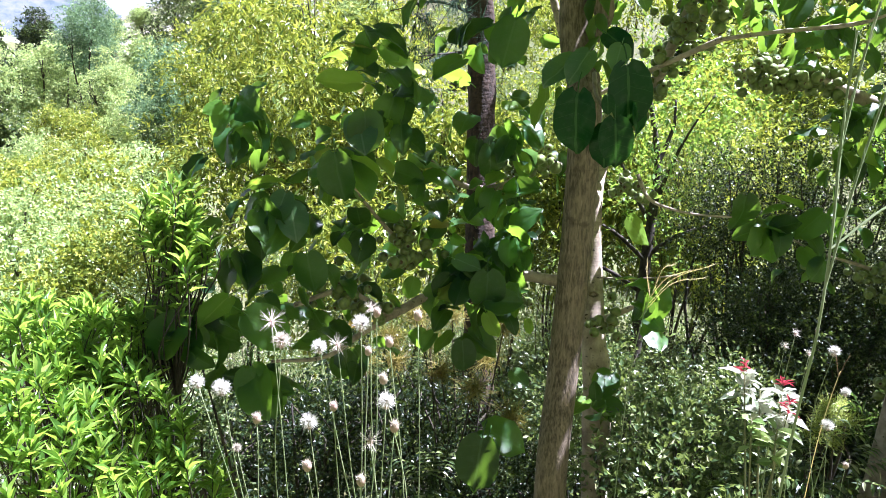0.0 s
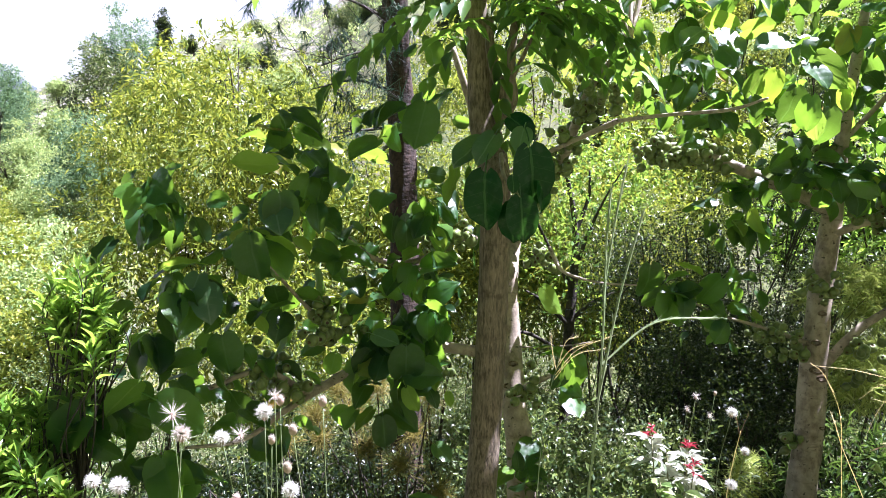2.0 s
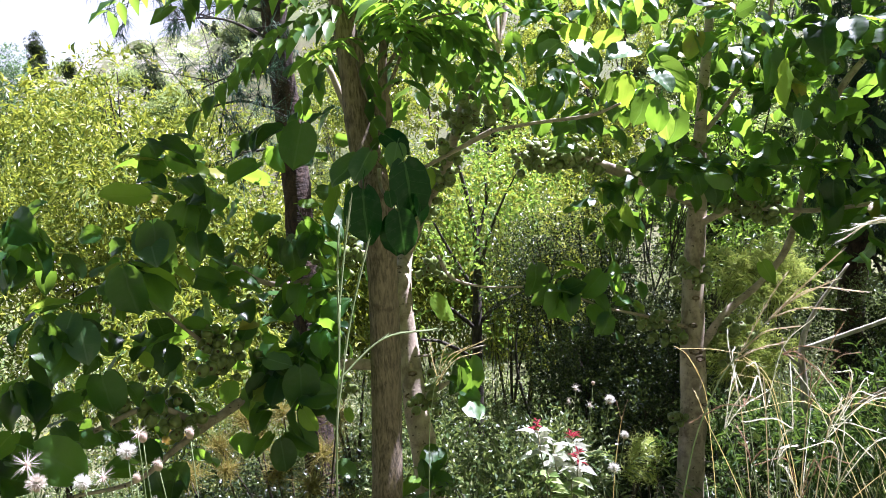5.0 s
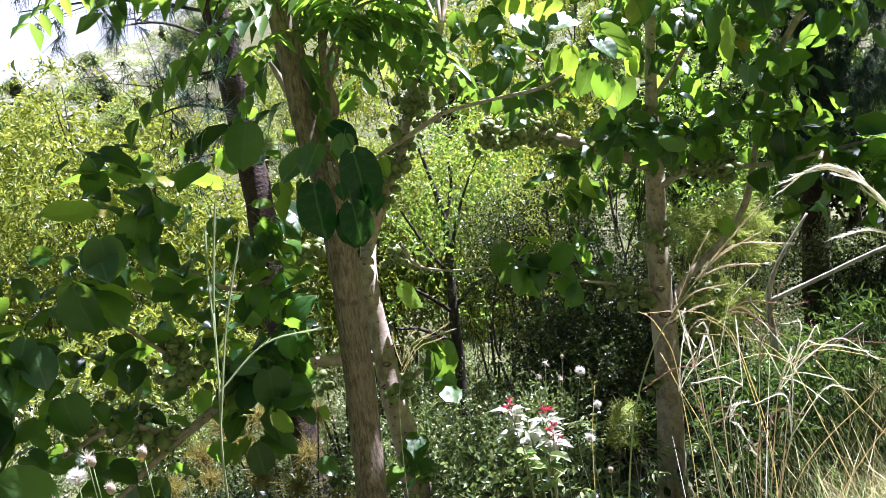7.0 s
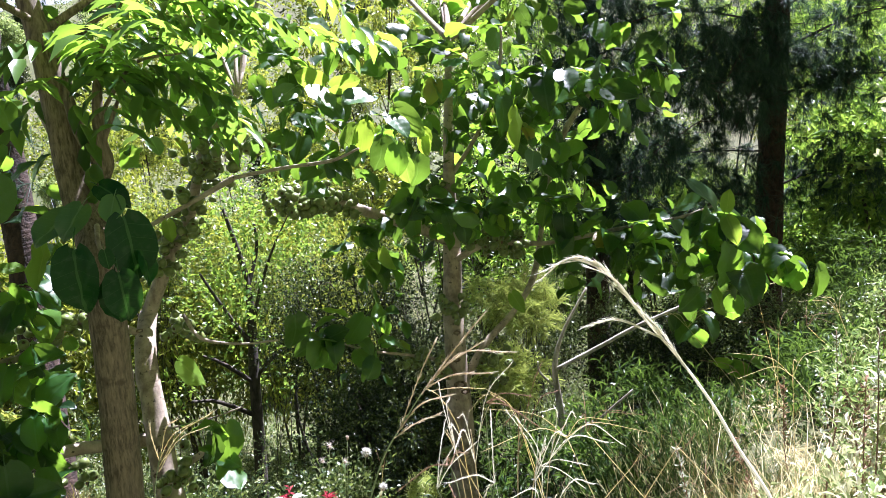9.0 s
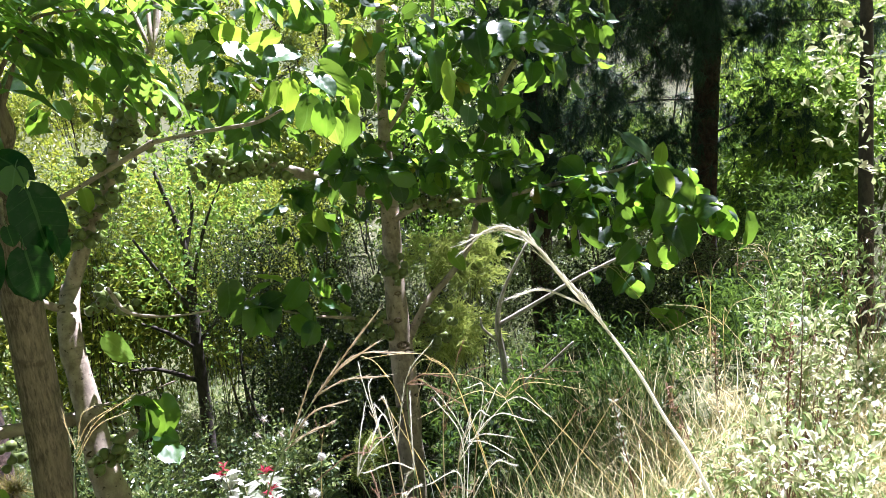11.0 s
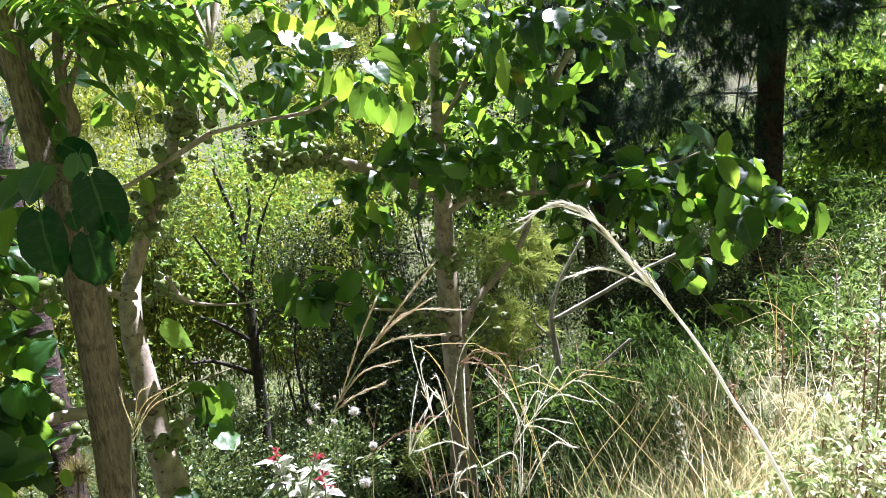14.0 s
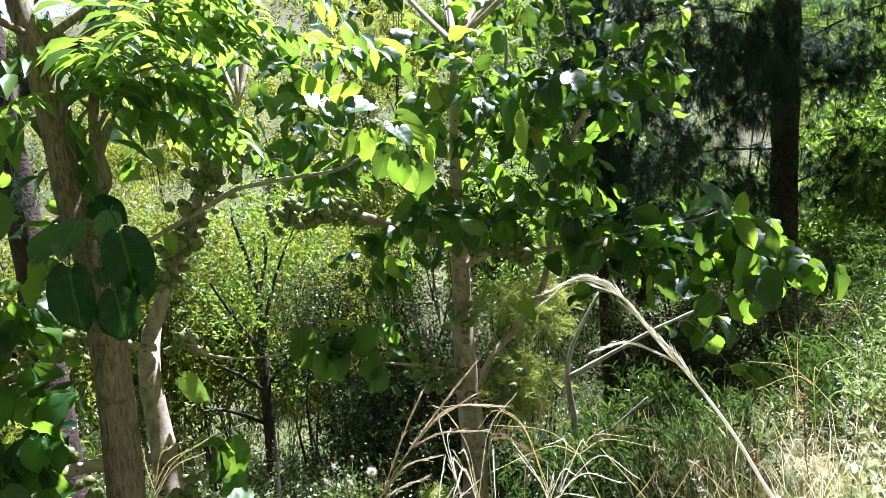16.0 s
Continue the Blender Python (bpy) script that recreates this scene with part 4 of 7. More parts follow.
def scar(root_tree, at, size, out):
    """A raised ring round a dark pit where a fruit stalk broke off."""
    n, m = 12, 5
    o = Vector(out).normalized()
    q = o.to_track_quat("Z", "Y").to_matrix()
    v = [tuple(Vector(at) + q @ Vector(((1 + 0.38 * math.cos(6.283 * j / m)) * math.cos(6.283 * i / n) * size * 1.25, (1 + 0.38 * math.cos(6.283 * j / m)) * math.sin(6.283 * i / n) * size * (0.75 + 0.2 * math.sin(3.1 * i)), 0.38 * size * math.sin(6.283 * j / m)))) for i in range(n) for j in range(m)]
    f = [(i * m + j, ((i + 1) % n) * m + j, ((i + 1) % n) * m + (j + 1) % m, i * m + (j + 1) % m) for i in range(n) for j in range(m)]
    ob = put("scar", (np.array(v) - root_tree.at, f), M_SCAR, root_tree.trunk)
    return ob


M_SCAR = bark_material("dark_scar", (0.05, 0.035, 0.025), (0.22, 0.16, 0.11), 60, 1.0, 0.003)
back = (-0.5, -0.85, 0.05)
for at, size in (((2.327, 3.099, 0.746), 0.013), ((2.292, 3.077, 0.600), 0.015), ((2.284, 3.041, 0.465), 0.022), ((2.305, 3.030, 0.422), 0.016), ((2.287, 2.967, 0.185), 0.009)):
    scar(C, at, size, back)
for at, size in (((0.711, 3.171, 0.911), 0.010), ((0.708, 3.032, 0.568), 0.014), ((0.681, 3.014, 0.464), 0.014), ((0.721, 2.949, 0.285), 0.016), ((0.710, 3.223, 1.065), 0.009)):
    scar(B, at, size, (-0.1, -1, 0.05))


# ---- the brown-trunked tree with feathery leaves ----
def pinnate(rng, at, along, n, length, leaf):
    """A feather leaf: paired narrow leaflets on a stalk."""
    along = unit(np.array(along, float))
    side = unit(np.cross(along, [0, 0, 1.0]))
    s = np.repeat((np.arange(n) + 1) / n, 2)
    pos = np.array(at) + along * (length * s)[:, None] - np.array([0, 0, 0.25 * length]) * (s ** 2)[:, None]
    sg = np.tile([1, -1], n)[:, None]
    d = side * sg + along * 0.45 + np.array([0, 0, -0.55]) + rng.normal(size=(2 * n, 3)) * 0.15
    up = np.array([0, 0, 1.0]) + rng.normal(size=(2 * n, 3)) * 0.25
    size = leaf * rng.uniform(0.8, 1.15, 2 * n)
    return scatter(pos, d, up, size, size * 0.17, LEAF_LONG)


rng = np.random.default_rng(21)
base = on_ground((0.46, 2.50))
tree = thing("feather_leaved_tree", "slender tree with brown striped bark and drooping feathery leaves", "tree", base)
base_v = np.array(base)


def tree_wood(parent, origin, name, points, mat, sides=12):
    v, f = tube(points, sides, 8, 0.015, rng)
    return put(name, (v - np.array(origin), f), mat, parent)


tree_wood(tree, base, "trunk", [(*base, 0.078), (*(0.441, 2.458, -0.125), 0.067), (*(0.495, 2.567, 0.437), 0.064), (*(0.526, 2.596, 0.932), 0.062), (*(0.534, 2.596, 1.437), 0.062), (*(0.514, 2.741, 1.701), 0.064), (*(0.489, 2.724, 1.985), 0.052), (*(0.460, 2.733, 2.262), 0.042), (*(0.413, 2.776, 2.538), 0.030)], M_BROWN_BARK, 16)
tree_wood(tree, base, "branch", [(*(0.569, 2.684, 1.705), 0.026), (*(0.601, 2.652, 1.793), 0.032), (*(0.597, 2.644, 1.893), 0.022), (*(0.612, 2.635, 2.070), 0.016), (*(0.655, 2.608, 2.242), 0.010)], M_BROWN_BARK)
tree_wood(tree, base, "branch", [(*(0.606, 2.667, 1.753), 0.022), (*(0.549, 2.660, 1.877), 0.024), (*(0.520, 2.659, 1.997), 0.020), (*(0.522, 2.671, 2.096), 0.014)], M_BROWN_BARK)
tree_wood(tree, base, "branch", [(*(0.598, 2.638, 1.853), 0.010), (*(0.656, 2.596, 1.986), 0.007), (*(0.703, 2.558, 2.097), 0.005)], M_BROWN_BARK)
parts = []
for at, along in ((((0.527, 2.637, 2.129), (0.8, -0.3, -0.3)), ((0.563, 2.617, 2.145), (0.6, -0.4, -0.6)), ((0.514, 2.648, 2.150), (-0.8, -0.3, -0.3)), ((0.581, 2.552, 2.190), (0.9, -0.1, 0.2)), ((0.490, 2.616, 2.238), (0.9, -0.2, 0.0)), ((0.452, 2.634, 2.203), (-0.7, -0.4, -0.3)), ((0.611, 2.514, 2.052), (0.7, -0.2, -0.5)), ((0.874, 2.614, 2.250), (1.0, -0.1, 0.1)), ((0.996, 2.425, 2.292), (1.0, -0.3, 0.05)), ((0.449, 2.650, 2.300), (0.5, -0.5, -0.5)), ((0.699, 2.726, 2.268), (0.8, 0.3, -0.2)),)
        + (((0.528, 2.565, 2.041), (0.2, -0.5, -0.8)), ((0.367, 2.684, 2.173), (-0.8, 0.1, 0.1)), ((0.703, 2.588, 2.141), (0.8, 0.2, -0.1)), ((0.333, 2.419, 2.127), (-0.9, -0.1, 0.1)), ((0.172, 2.449, 2.056), (-0.8, -0.1, -0.2)), ((0.414, 2.404, 2.162), (-0.9, -0.2, 0.3)), ((0.414, 2.669, 2.284), (0.7, -0.3, -0.3)), ((0.500, 2.620, 2.314), (-0.6, -0.3, 0.2)), ((0.795, 2.673, 2.321), (0.9, 0.1, 0.1)), ((0.959, 2.786, 2.158), (0.9, 0.1, -0.3)), ((0.671, 2.644, 2.406), (0.8, -0.2, -0.2)),)
        + (((1.239, 2.518, 2.347), (1.0, -0.1, -0.2)),)):
    a = np.array(at) + rng.normal(size=3) * 0.07
    parts.append(pinnate(rng, a, np.array(along) + rng.normal(size=3) * 0.25, 6, 0.34, 0.135))
for bough, count in ((((0.46, 2.73, 2.26, 0.016), (0.80, 2.62, 2.46, 0.011), (1.25, 2.55, 2.50, 0.004)), 8), (((0.47, 2.73, 2.15, 0.013), (0.70, 2.50, 2.32, 0.009), (0.98, 2.28, 2.36, 0.004)), 7),
                     (((0.46, 2.73, 2.30, 0.014), (0.22, 2.50, 2.36, 0.010), (-0.05, 2.38, 2.30, 0.004)), 6), (((0.42, 2.77, 2.50, 0.014), (0.60, 2.90, 2.72, 0.010), (1.00, 3.05, 2.72, 0.004)), 3),
                     (((0.60, 2.64, 1.95, 0.008), (0.72, 2.52, 2.12, 0.006), (0.86, 2.40, 2.14, 0.003)), 6), (((0.65, 2.61, 2.24, 0.009), (0.95, 2.68, 2.33, 0.007), (1.45, 2.75, 2.32, 0.003)), 7)):
    tree_wood(tree, base, "branch", bough, M_BROWN_BARK, 7)
    line = spline(bough, 12)[:, :3]
    for k in range(count):
        q = 0.2 + 0.8 * (k + rng.random()) / count
        at = line[int(q * (len(line) - 1))]
        ahead = line[-1] - line[0]
        turn = (-1) ** k * rng.uniform(0.4, 1.3)
        d = np.array([ahead[0] * math.cos(turn) - ahead[1] * math.sin(turn), ahead[0] * math.sin(turn) + ahead[1] * math.cos(turn), rng.uniform(-0.25, 0.3)])
        parts.append(pinnate(rng, at, d, int(rng.integers(6, 10)), rng.uniform(0.26, 0.40), rng.uniform(0.085, 0.135)))
# its unseen upper crown, added to shade the fig leaves below
top = (0.413, 2.776, 2.538)
for end in ((1.00, 3.15, 3.40), (0.90, 3.00, 3.75)):
    tree_wood(tree, base, "branch", [(*top, 0.022), ((top[0] + end[0]) / 2, (top[1] + end[1]) / 2, 3.05, 0.016), (*end, 0.006)], M_BROWN_BARK, 7)
    for k in range(16):
        a = rng.uniform(0, 6.283)
        at = np.array(top) + (np.array(end) - np.array(top)) * rng.uniform(0.45, 1.0)
        parts.append(pinnate(rng, at, (math.cos(a), math.sin(a), rng.uniform(-0.1, 0.5)), 6, 0.40, 0.15))
v, f = merge(*parts)
put("crown", (v - base_v, f), M_PINNATE, tree, "narrow dark green leaflets in pairs", "stuff")
# a fig shoot that hangs in front of the trunk
D = FigTree(13, (0.489, 2.366, 1.545), "fig shoot with large dark leaves hanging before the brown trunk", "fig trees")
D.root.name = "fig_shoot"
D.wood("stem", [(*(0.530, 2.459, 1.582), 0.008), (*(0.518, 2.359, 1.518), 0.007), (*(0.542, 2.324, 1.463), 0.005)])
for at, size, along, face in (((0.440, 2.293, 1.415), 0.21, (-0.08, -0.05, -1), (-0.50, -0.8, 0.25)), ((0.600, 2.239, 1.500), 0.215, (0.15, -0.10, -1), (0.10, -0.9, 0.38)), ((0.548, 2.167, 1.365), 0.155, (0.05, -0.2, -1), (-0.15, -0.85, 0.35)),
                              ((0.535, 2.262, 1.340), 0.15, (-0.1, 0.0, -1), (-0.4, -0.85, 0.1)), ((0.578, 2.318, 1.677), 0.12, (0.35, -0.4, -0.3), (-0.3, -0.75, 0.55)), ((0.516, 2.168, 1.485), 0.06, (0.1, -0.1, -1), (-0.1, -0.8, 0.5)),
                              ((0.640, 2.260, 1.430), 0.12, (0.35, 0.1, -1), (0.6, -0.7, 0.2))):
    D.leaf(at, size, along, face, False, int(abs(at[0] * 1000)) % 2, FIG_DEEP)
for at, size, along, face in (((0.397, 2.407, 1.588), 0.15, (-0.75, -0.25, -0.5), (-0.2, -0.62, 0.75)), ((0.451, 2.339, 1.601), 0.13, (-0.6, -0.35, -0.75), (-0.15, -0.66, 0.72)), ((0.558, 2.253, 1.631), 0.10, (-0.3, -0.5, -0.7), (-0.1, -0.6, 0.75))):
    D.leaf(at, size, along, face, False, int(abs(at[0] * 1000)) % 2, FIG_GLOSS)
D.leaf((0.366, 2.471, 1.474), 0.165, (-0.15, 0.05, -1), (-0.75, 0.4, 0.35), True)
D.leaf((0.422, 2.458, 1.463), 0.13, (0.1, 0.05, -1), (-0.75, 0.4, 0.35), True)


# ---- pines ----
def pine(label, base, axis_points, radius, limbs, mat_n, seed, needle=0.2, tufts=260, per=46, width=0.0022, reach=3.3, whorls=18, lift=0.0):
    """A pine with plated trunk, bare limbs and long drooping needles in tufts. limbs: rows of start, end."""
    r = np.random.default_rng(seed)
    root = thing("pine_tree", label, "tree", base, "pines")
    o = np.array(base)
    v, f = tube([(*base, radius * 1.25)] + [(*p, radius * k) for p, k in axis_points] + [(*(np.array(axis_points[-1][0]) + np.array([0, 0, 3.8])), radius * 0.25)], 14, 8, 0.05, r)
    put("trunk", (v - o, f), M_PINE_BARK, root)
    top = np.array(axis_points[-1][0])
    limbs = list(limbs)
    # upper limbs out of sight, added for the shade they throw below
    for k in range(whorls):
        a = k * 2.4
        s = top + np.array([0, 0, lift + 0.2 * k])
        limbs.append((s, s + np.array([math.cos(a), math.sin(a), 0.12]) * max(0.5, reach - 0.12 * k), 0.15))
    tips = []
    for a, b, sag in limbs:
        woods = []
        a, b = np.array(a), np.array(b)
        mid = (a + b) / 2 + np.array([0, 0, sag])
        woods.append(tube([(*a, 0.018), (*mid, 0.011), (*b, 0.004)], 5, 5))
        n = max(4, tufts // len(limbs))
        s = r.uniform(0.15, 1, n)[:, None]
        p = (1 - s) ** 2 * a + 2 * s * (1 - s) * (2 * mid - (a + b) / 2) + s ** 2 * b
        q = p + r.normal(size=(n, 3)) * 0.24 + np.array([0, 0, 0.05])
        tips.append((p, q))
        for k in range(0, n, 2):
            woods.append(tube([(*p[k], 0.005), (*q[k], 0.003)], 3, 1))
        v, f = merge(*woods)
        put("limb", (v - o, f), M_DARK_BARK, root)
    q = np.concatenate([b for _, b in tips])
    n = len(q)
    d = unit(r.normal(size=(n, 3)) * np.array([1, 1, 0.6]) + np.array([0, 0, 0.1]))
    pos = np.repeat(q, per, 0) + np.repeat(d, per, 0) * r.uniform(-0.06, 0.06, (n * per, 1))
    dirs = unit(np.repeat(d, per, 0) * 0.7 + r.normal(size=(n * per, 3)) * 0.55 + np.array([0, 0, -0.55]))
    v, f = scatter(pos, dirs, r.normal(size=pos.shape) * 0.3 + np.array([0, 0, 1.0]), needle * r.uniform(0.7, 1.2, n * per), width, NEEDLE)
    put("needles", (v - o, f), mat_n, root, kind="stuff", smooth=False)
    return root


base = on_ground((0.277, 5.281, -1.878))
pine("dark-barked pine with hanging needles standing behind the fig branches", base, [((0.287, 5.281, -1.878), 1.1), ((0.327, 5.850, 0.249), 1.0), ((0.336, 6.237, 1.699), 0.92), ((0.290, 6.265, 2.849), 0.85), ((0.329, 6.395, 3.892), 0.75)], 0.13,
     [((0.304, 6.268, 2.898), (-1.196, 6.240, 3.037), 0.1), ((0.274, 6.242, 2.651), (-0.528, 5.620, 2.734), 0.1), ((0.263, 6.212, 2.403), (-0.345, 5.820, 2.237), 0.05), ((0.326, 6.328, 2.038), (-0.443, 5.917, 2.053), 0.1), ((0.326, 6.250, 1.748), (-0.209, 5.821, 1.692), 0.0), ((0.307, 6.287, 3.047), (-0.849, 6.202, 3.389), 0.1)], M_NEEDLE, 31, 0.24, 560, 36, 0.0026, 2.4)
base = on_ground((8.608, 5.200, -0.937))
pine("tall dark pine with dense drooping needles on the slope", base, [((8.637, 5.213, -0.791), 1.05), ((9.002, 5.350, 0.891), 1.0), ((9.429, 5.480, 2.715), 0.95), ((9.770, 5.584, 4.174), 0.9), ((10.133, 5.705, 5.781), 0.8)], 0.175,
     [((9.400, 5.466, 2.569), (6.204, 5.694, 2.224), 0.3), ((9.487, 5.507, 3.008), (6.737, 5.182, 2.485), 0.2), ((9.300, 5.433, 2.130), (6.802, 5.442, 1.656), 0.2), ((9.165, 5.391, 1.547), (6.508, 6.258, 1.276), 0.2), 
      ((9.032, 5.364, 1.038), (9.332, 4.260, 1.217), 0.1), ((9.416, 5.488, 2.717), (9.474, 4.390, 2.226), 0.1), ((9.002, 5.350, 0.891), (6.909, 5.189, 0.793), 0.2), ((9.545, 5.534, 3.302), (6.269, 6.305, 3.025), 0.3), ((8.930, 5.316, 0.525), (6.799, 6.410, 0.596), 0.1), ((9.574, 5.548, 3.448), (7.216, 4.832, 2.233), 0.1), ((9.472, 5.500, 2.935), (7.665, 4.938, 1.798), 0.1), ((9.50, 5.50, 2.90), (10.60, 3.60, 3.20), 0.2), ((9.35, 5.43, 2.30), (10.30, 3.60, 2.20), 0.2), ((9.60, 5.52, 3.50), (10.80, 3.90, 3.60), 0.2),
      # long high limbs, unseen, added to shade the weeds by the bank
      ((9.77, 5.58, 4.17), (6.55, 3.25, 4.15), 0.2), ((9.82, 5.60, 4.40), (7.15, 3.05, 4.30), 0.2), ((9.80, 5.59, 4.30), (6.10, 3.85, 4.20), 0.2), ((9.86, 5.61, 4.55), (7.80, 3.60, 4.40), 0.2), ((9.88, 5.62, 4.65), (6.75, 3.75, 4.50), 0.2)], M_NEEDLE, 32, 0.27, 2500, 60, 0.0032, 1.2, 9, 1.8)

base = on_ground((7.268, 6.988, -1.654))
pine("dark pine with drooping needle sprays behind the fig crown", base, [((7.292, 7.018, -1.322), 1.05), ((7.511, 7.150, 0.664), 1.0), ((7.720, 7.300, 2.734), 0.9), ((7.919, 7.411, 4.471), 0.85)], 0.16,
     [((7.622, 7.192, 1.489), (6.251, 6.834, 1.271), 0.2), ((7.589, 7.180, 1.242), (7.521, 6.031, 1.216), 0.2), ((7.691, 7.239, 2.152), (6.283, 7.146, 1.965), 0.2), ((7.699, 7.257, 2.318), (7.902, 6.119, 1.876), 0.2), ((7.788, 7.290, 2.978), (6.462, 6.913, 2.831), 0.2), ((7.797, 7.308, 3.145), (7.785, 6.067, 2.695), 0.2),
      ((7.850, 7.342, 3.641), (6.537, 6.712, 3.446), 0.2), ((7.872, 7.350, 3.806), (7.532, 6.085, 3.417), 0.2), ((7.511, 7.150, 0.664), (7.331, 6.297, 0.549), 0.2), ((7.488, 7.142, 0.499), (6.549, 6.787, 0.552), 0.2), ((7.744, 7.274, 2.648), (6.853, 6.119, 2.279), 0.2), ((7.610, 7.223, 1.658), (6.636, 6.160, 1.581), 0.2)], M_NEEDLE, 33, 0.27, 1600, 56, 0.0032)


# ---- leafy trees and shrubs ----
def bush(name, label, category, seed, base, stems, blobs, per, leaves, sprig, leaf, ratio, mat, bark, shape=LEAF_TINY, radius=0.02, lift=0.3, sag=0.0, tilt=0.7, group="", shell=0.45, twigs=3):
    r = np.random.default_rng(seed)
    root = thing(name, label, category, base, group)
    o = np.array(base, float)
    blobs = np.asarray(blobs, float)
    every = []
    order = r.permutation(len(blobs))
    for n, k in enumerate(order[:stems]):
        woods = []
        e = blobs[k, :3]
        m1 = o + (e - o) * 0.4 + r.normal(size=3) * 0.05 * np.linalg.norm(e - o) + np.array([0, 0, 0.06 * np.linalg.norm(e - o)])
        woods.append(tube([(*(o + np.array([0, 0, -0.05])), radius), (*m1, radius * 0.65), (*e, radius * 0.25)], 6, 5))
        near = np.argsort(np.linalg.norm(blobs[:, :3] - e, axis=1))[1:1 + twigs]
        for q in near:
            woods.append(tube([(*(m1 * 0.4 + e * 0.6), radius * 0.35), (*((e + blobs[q, :3]) / 2 + r.normal(size=3) * 0.03), radius * 0.25), (*blobs[q, :3], radius * 0.12)], 4, 3))
        every.append(merge(*woods))
        if radius < 0.035:
            put("stem", (every[-1][0] - o, every[-1][1]), bark, root)
    if radius >= 0.035:
        v, f = merge(*every)
        put("trunk", (v - o, f), bark, root)
    v, f = sprigs(r, blobs, per, leaves, sprig, leaf, ratio, shape, lift, sag, tilt, shell)
    put("crown", (v - o, f), mat, root, kind="stuff", smooth=False)
    return root


rng = np.random.default_rng(40)
# the bright narrow-leaved bushes on the near slope
def shoot_shrub(seed, base, tips, reach, leaf):
    """Forking dark stems that end in upright shoots, each with a whorl of narrow blades. tips: shoot ends (x, y, z)."""
    r = np.random.default_rng(seed)
    root = thing("narrow_leaved_shrub", "bright green shrub with upright narrow glossy leaves on the slope", "shrub", base, "narrow-leaved shrubs")
    o = np.array(base, float)
    tips = np.asarray(tips, float)
    hubs = o + (tips[r.permutation(len(tips))[:5]] - o) * r.uniform(0.5, 0.7, (5, 1)) + r.normal(size=(5, 3)) * 0.04
    woods = {k: [tube([(*o, 0.009), (*(o + (e - o) * 0.5 + r.normal(size=3) * 0.05), 0.007), (*e, 0.005)], 5, 4)] for k, e in enumerate(hubs)}
    sets = []
    for p in tips:
        k = int(np.argmin(np.linalg.norm(hubs - p, axis=1)))
        axis = unit(unit(p - hubs[k]) * 0.5 + np.array([0, 0, 0.8]) + r.normal(size=3) * 0.22)
        low = p - axis * reach
        woods[k].append(tube([(*hubs[k], 0.004), (*((hubs[k] + low) / 2 + r.normal(size=3) * 0.03), 0.003), (*low, 0.0025), (*p, 0.0012)], 4, 4))
        n = int(r.integers(11, 18))
        s = r.uniform(0.0, 1.0, n) ** 0.6
        a = np.arange(n) * 2.4 + r.uniform(0, 6)
        u = unit(np.cross(axis, [0.3, 0.9, 0.1]))
        w = np.cross(axis, u)
        out = u * np.cos(a)[:, None] + w * np.sin(a)[:, None]
        d = out * (1.05 - 0.5 * s)[:, None] + axis * (0.45 + 0.55 * s)[:, None] + r.normal(size=(n, 3)) * 0.15
        size = leaf * r.uniform(0.7, 1.2, n) * (1.1 - 0.3 * s)
        sets.append(scatter(low + axis * reach * s[:, None], d, axis - out * 0.3 + r.normal(size=(n, 3)) * 0.3, size, size * 0.105, LEAF_LONG))
    for k in woods:
        v, f = merge(*woods[k])
        put("stem", (v - o, f), M_DARK_BARK, root)
    v, f = merge(*sets)
    put("crown", (v - o, f), M_DODO, root, kind="stuff", smooth=False)


for k, (x, y, z, rx, rz, n) in enumerate(((-0.905, 2.25, 1.13, 0.10, 0.13, 20), (-0.90, 2.22, 0.98, 0.20, 0.12, 24), (-1.36, 2.20, 0.74, 0.22, 0.13, 26), (-1.23, 2.25, 0.66, 0.26, 0.18, 34), (-1.25, 1.83, 0.62, 0.24, 0.18, 32), (-1.08, 2.00, 0.54, 0.26, 0.2, 36),
                                         (-1.04, 1.68, 0.46, 0.26, 0.2, 34), (-0.92, 1.92, 0.36, 0.26, 0.18, 34), (-1.18, 2.48, 0.58, 0.26, 0.18, 32), (-1.72, 2.75, 0.52, 0.34, 0.16, 34), (-1.45, 2.95, 0.42, 0.34, 0.2, 34), (-1.35, 2.35, 0.36, 0.34, 0.24, 36))):
    c = clumps(rng, (x, y, z), (rx, rx * 0.8, rz), n, 0.1)[:, :3]
    shoot_shrub(50 + k, on_ground((x, y + 0.1), 0.02), c, 0.13, 0.086)
# the thin dark tree
base = on_ground((2.351, 7.885, -3.047), 0.1)
thin = thing("thin_tree", "thin dark-stemmed young tree with fine pale leaves", "tree", base)
tree_wood(thin, base, "trunk", [(*base, 0.110), (*(2.366, 7.934, -2.868), 0.088), (*(2.512, 8.220, -1.799), 0.078), (*(2.644, 8.506, -0.750), 0.070), (*(2.749, 8.695, -0.015), 0.058), (*(2.778, 8.850, 0.557), 0.042), (*(2.629, 8.981, 1.416), 0.022)], M_DARK_BARK, 8)
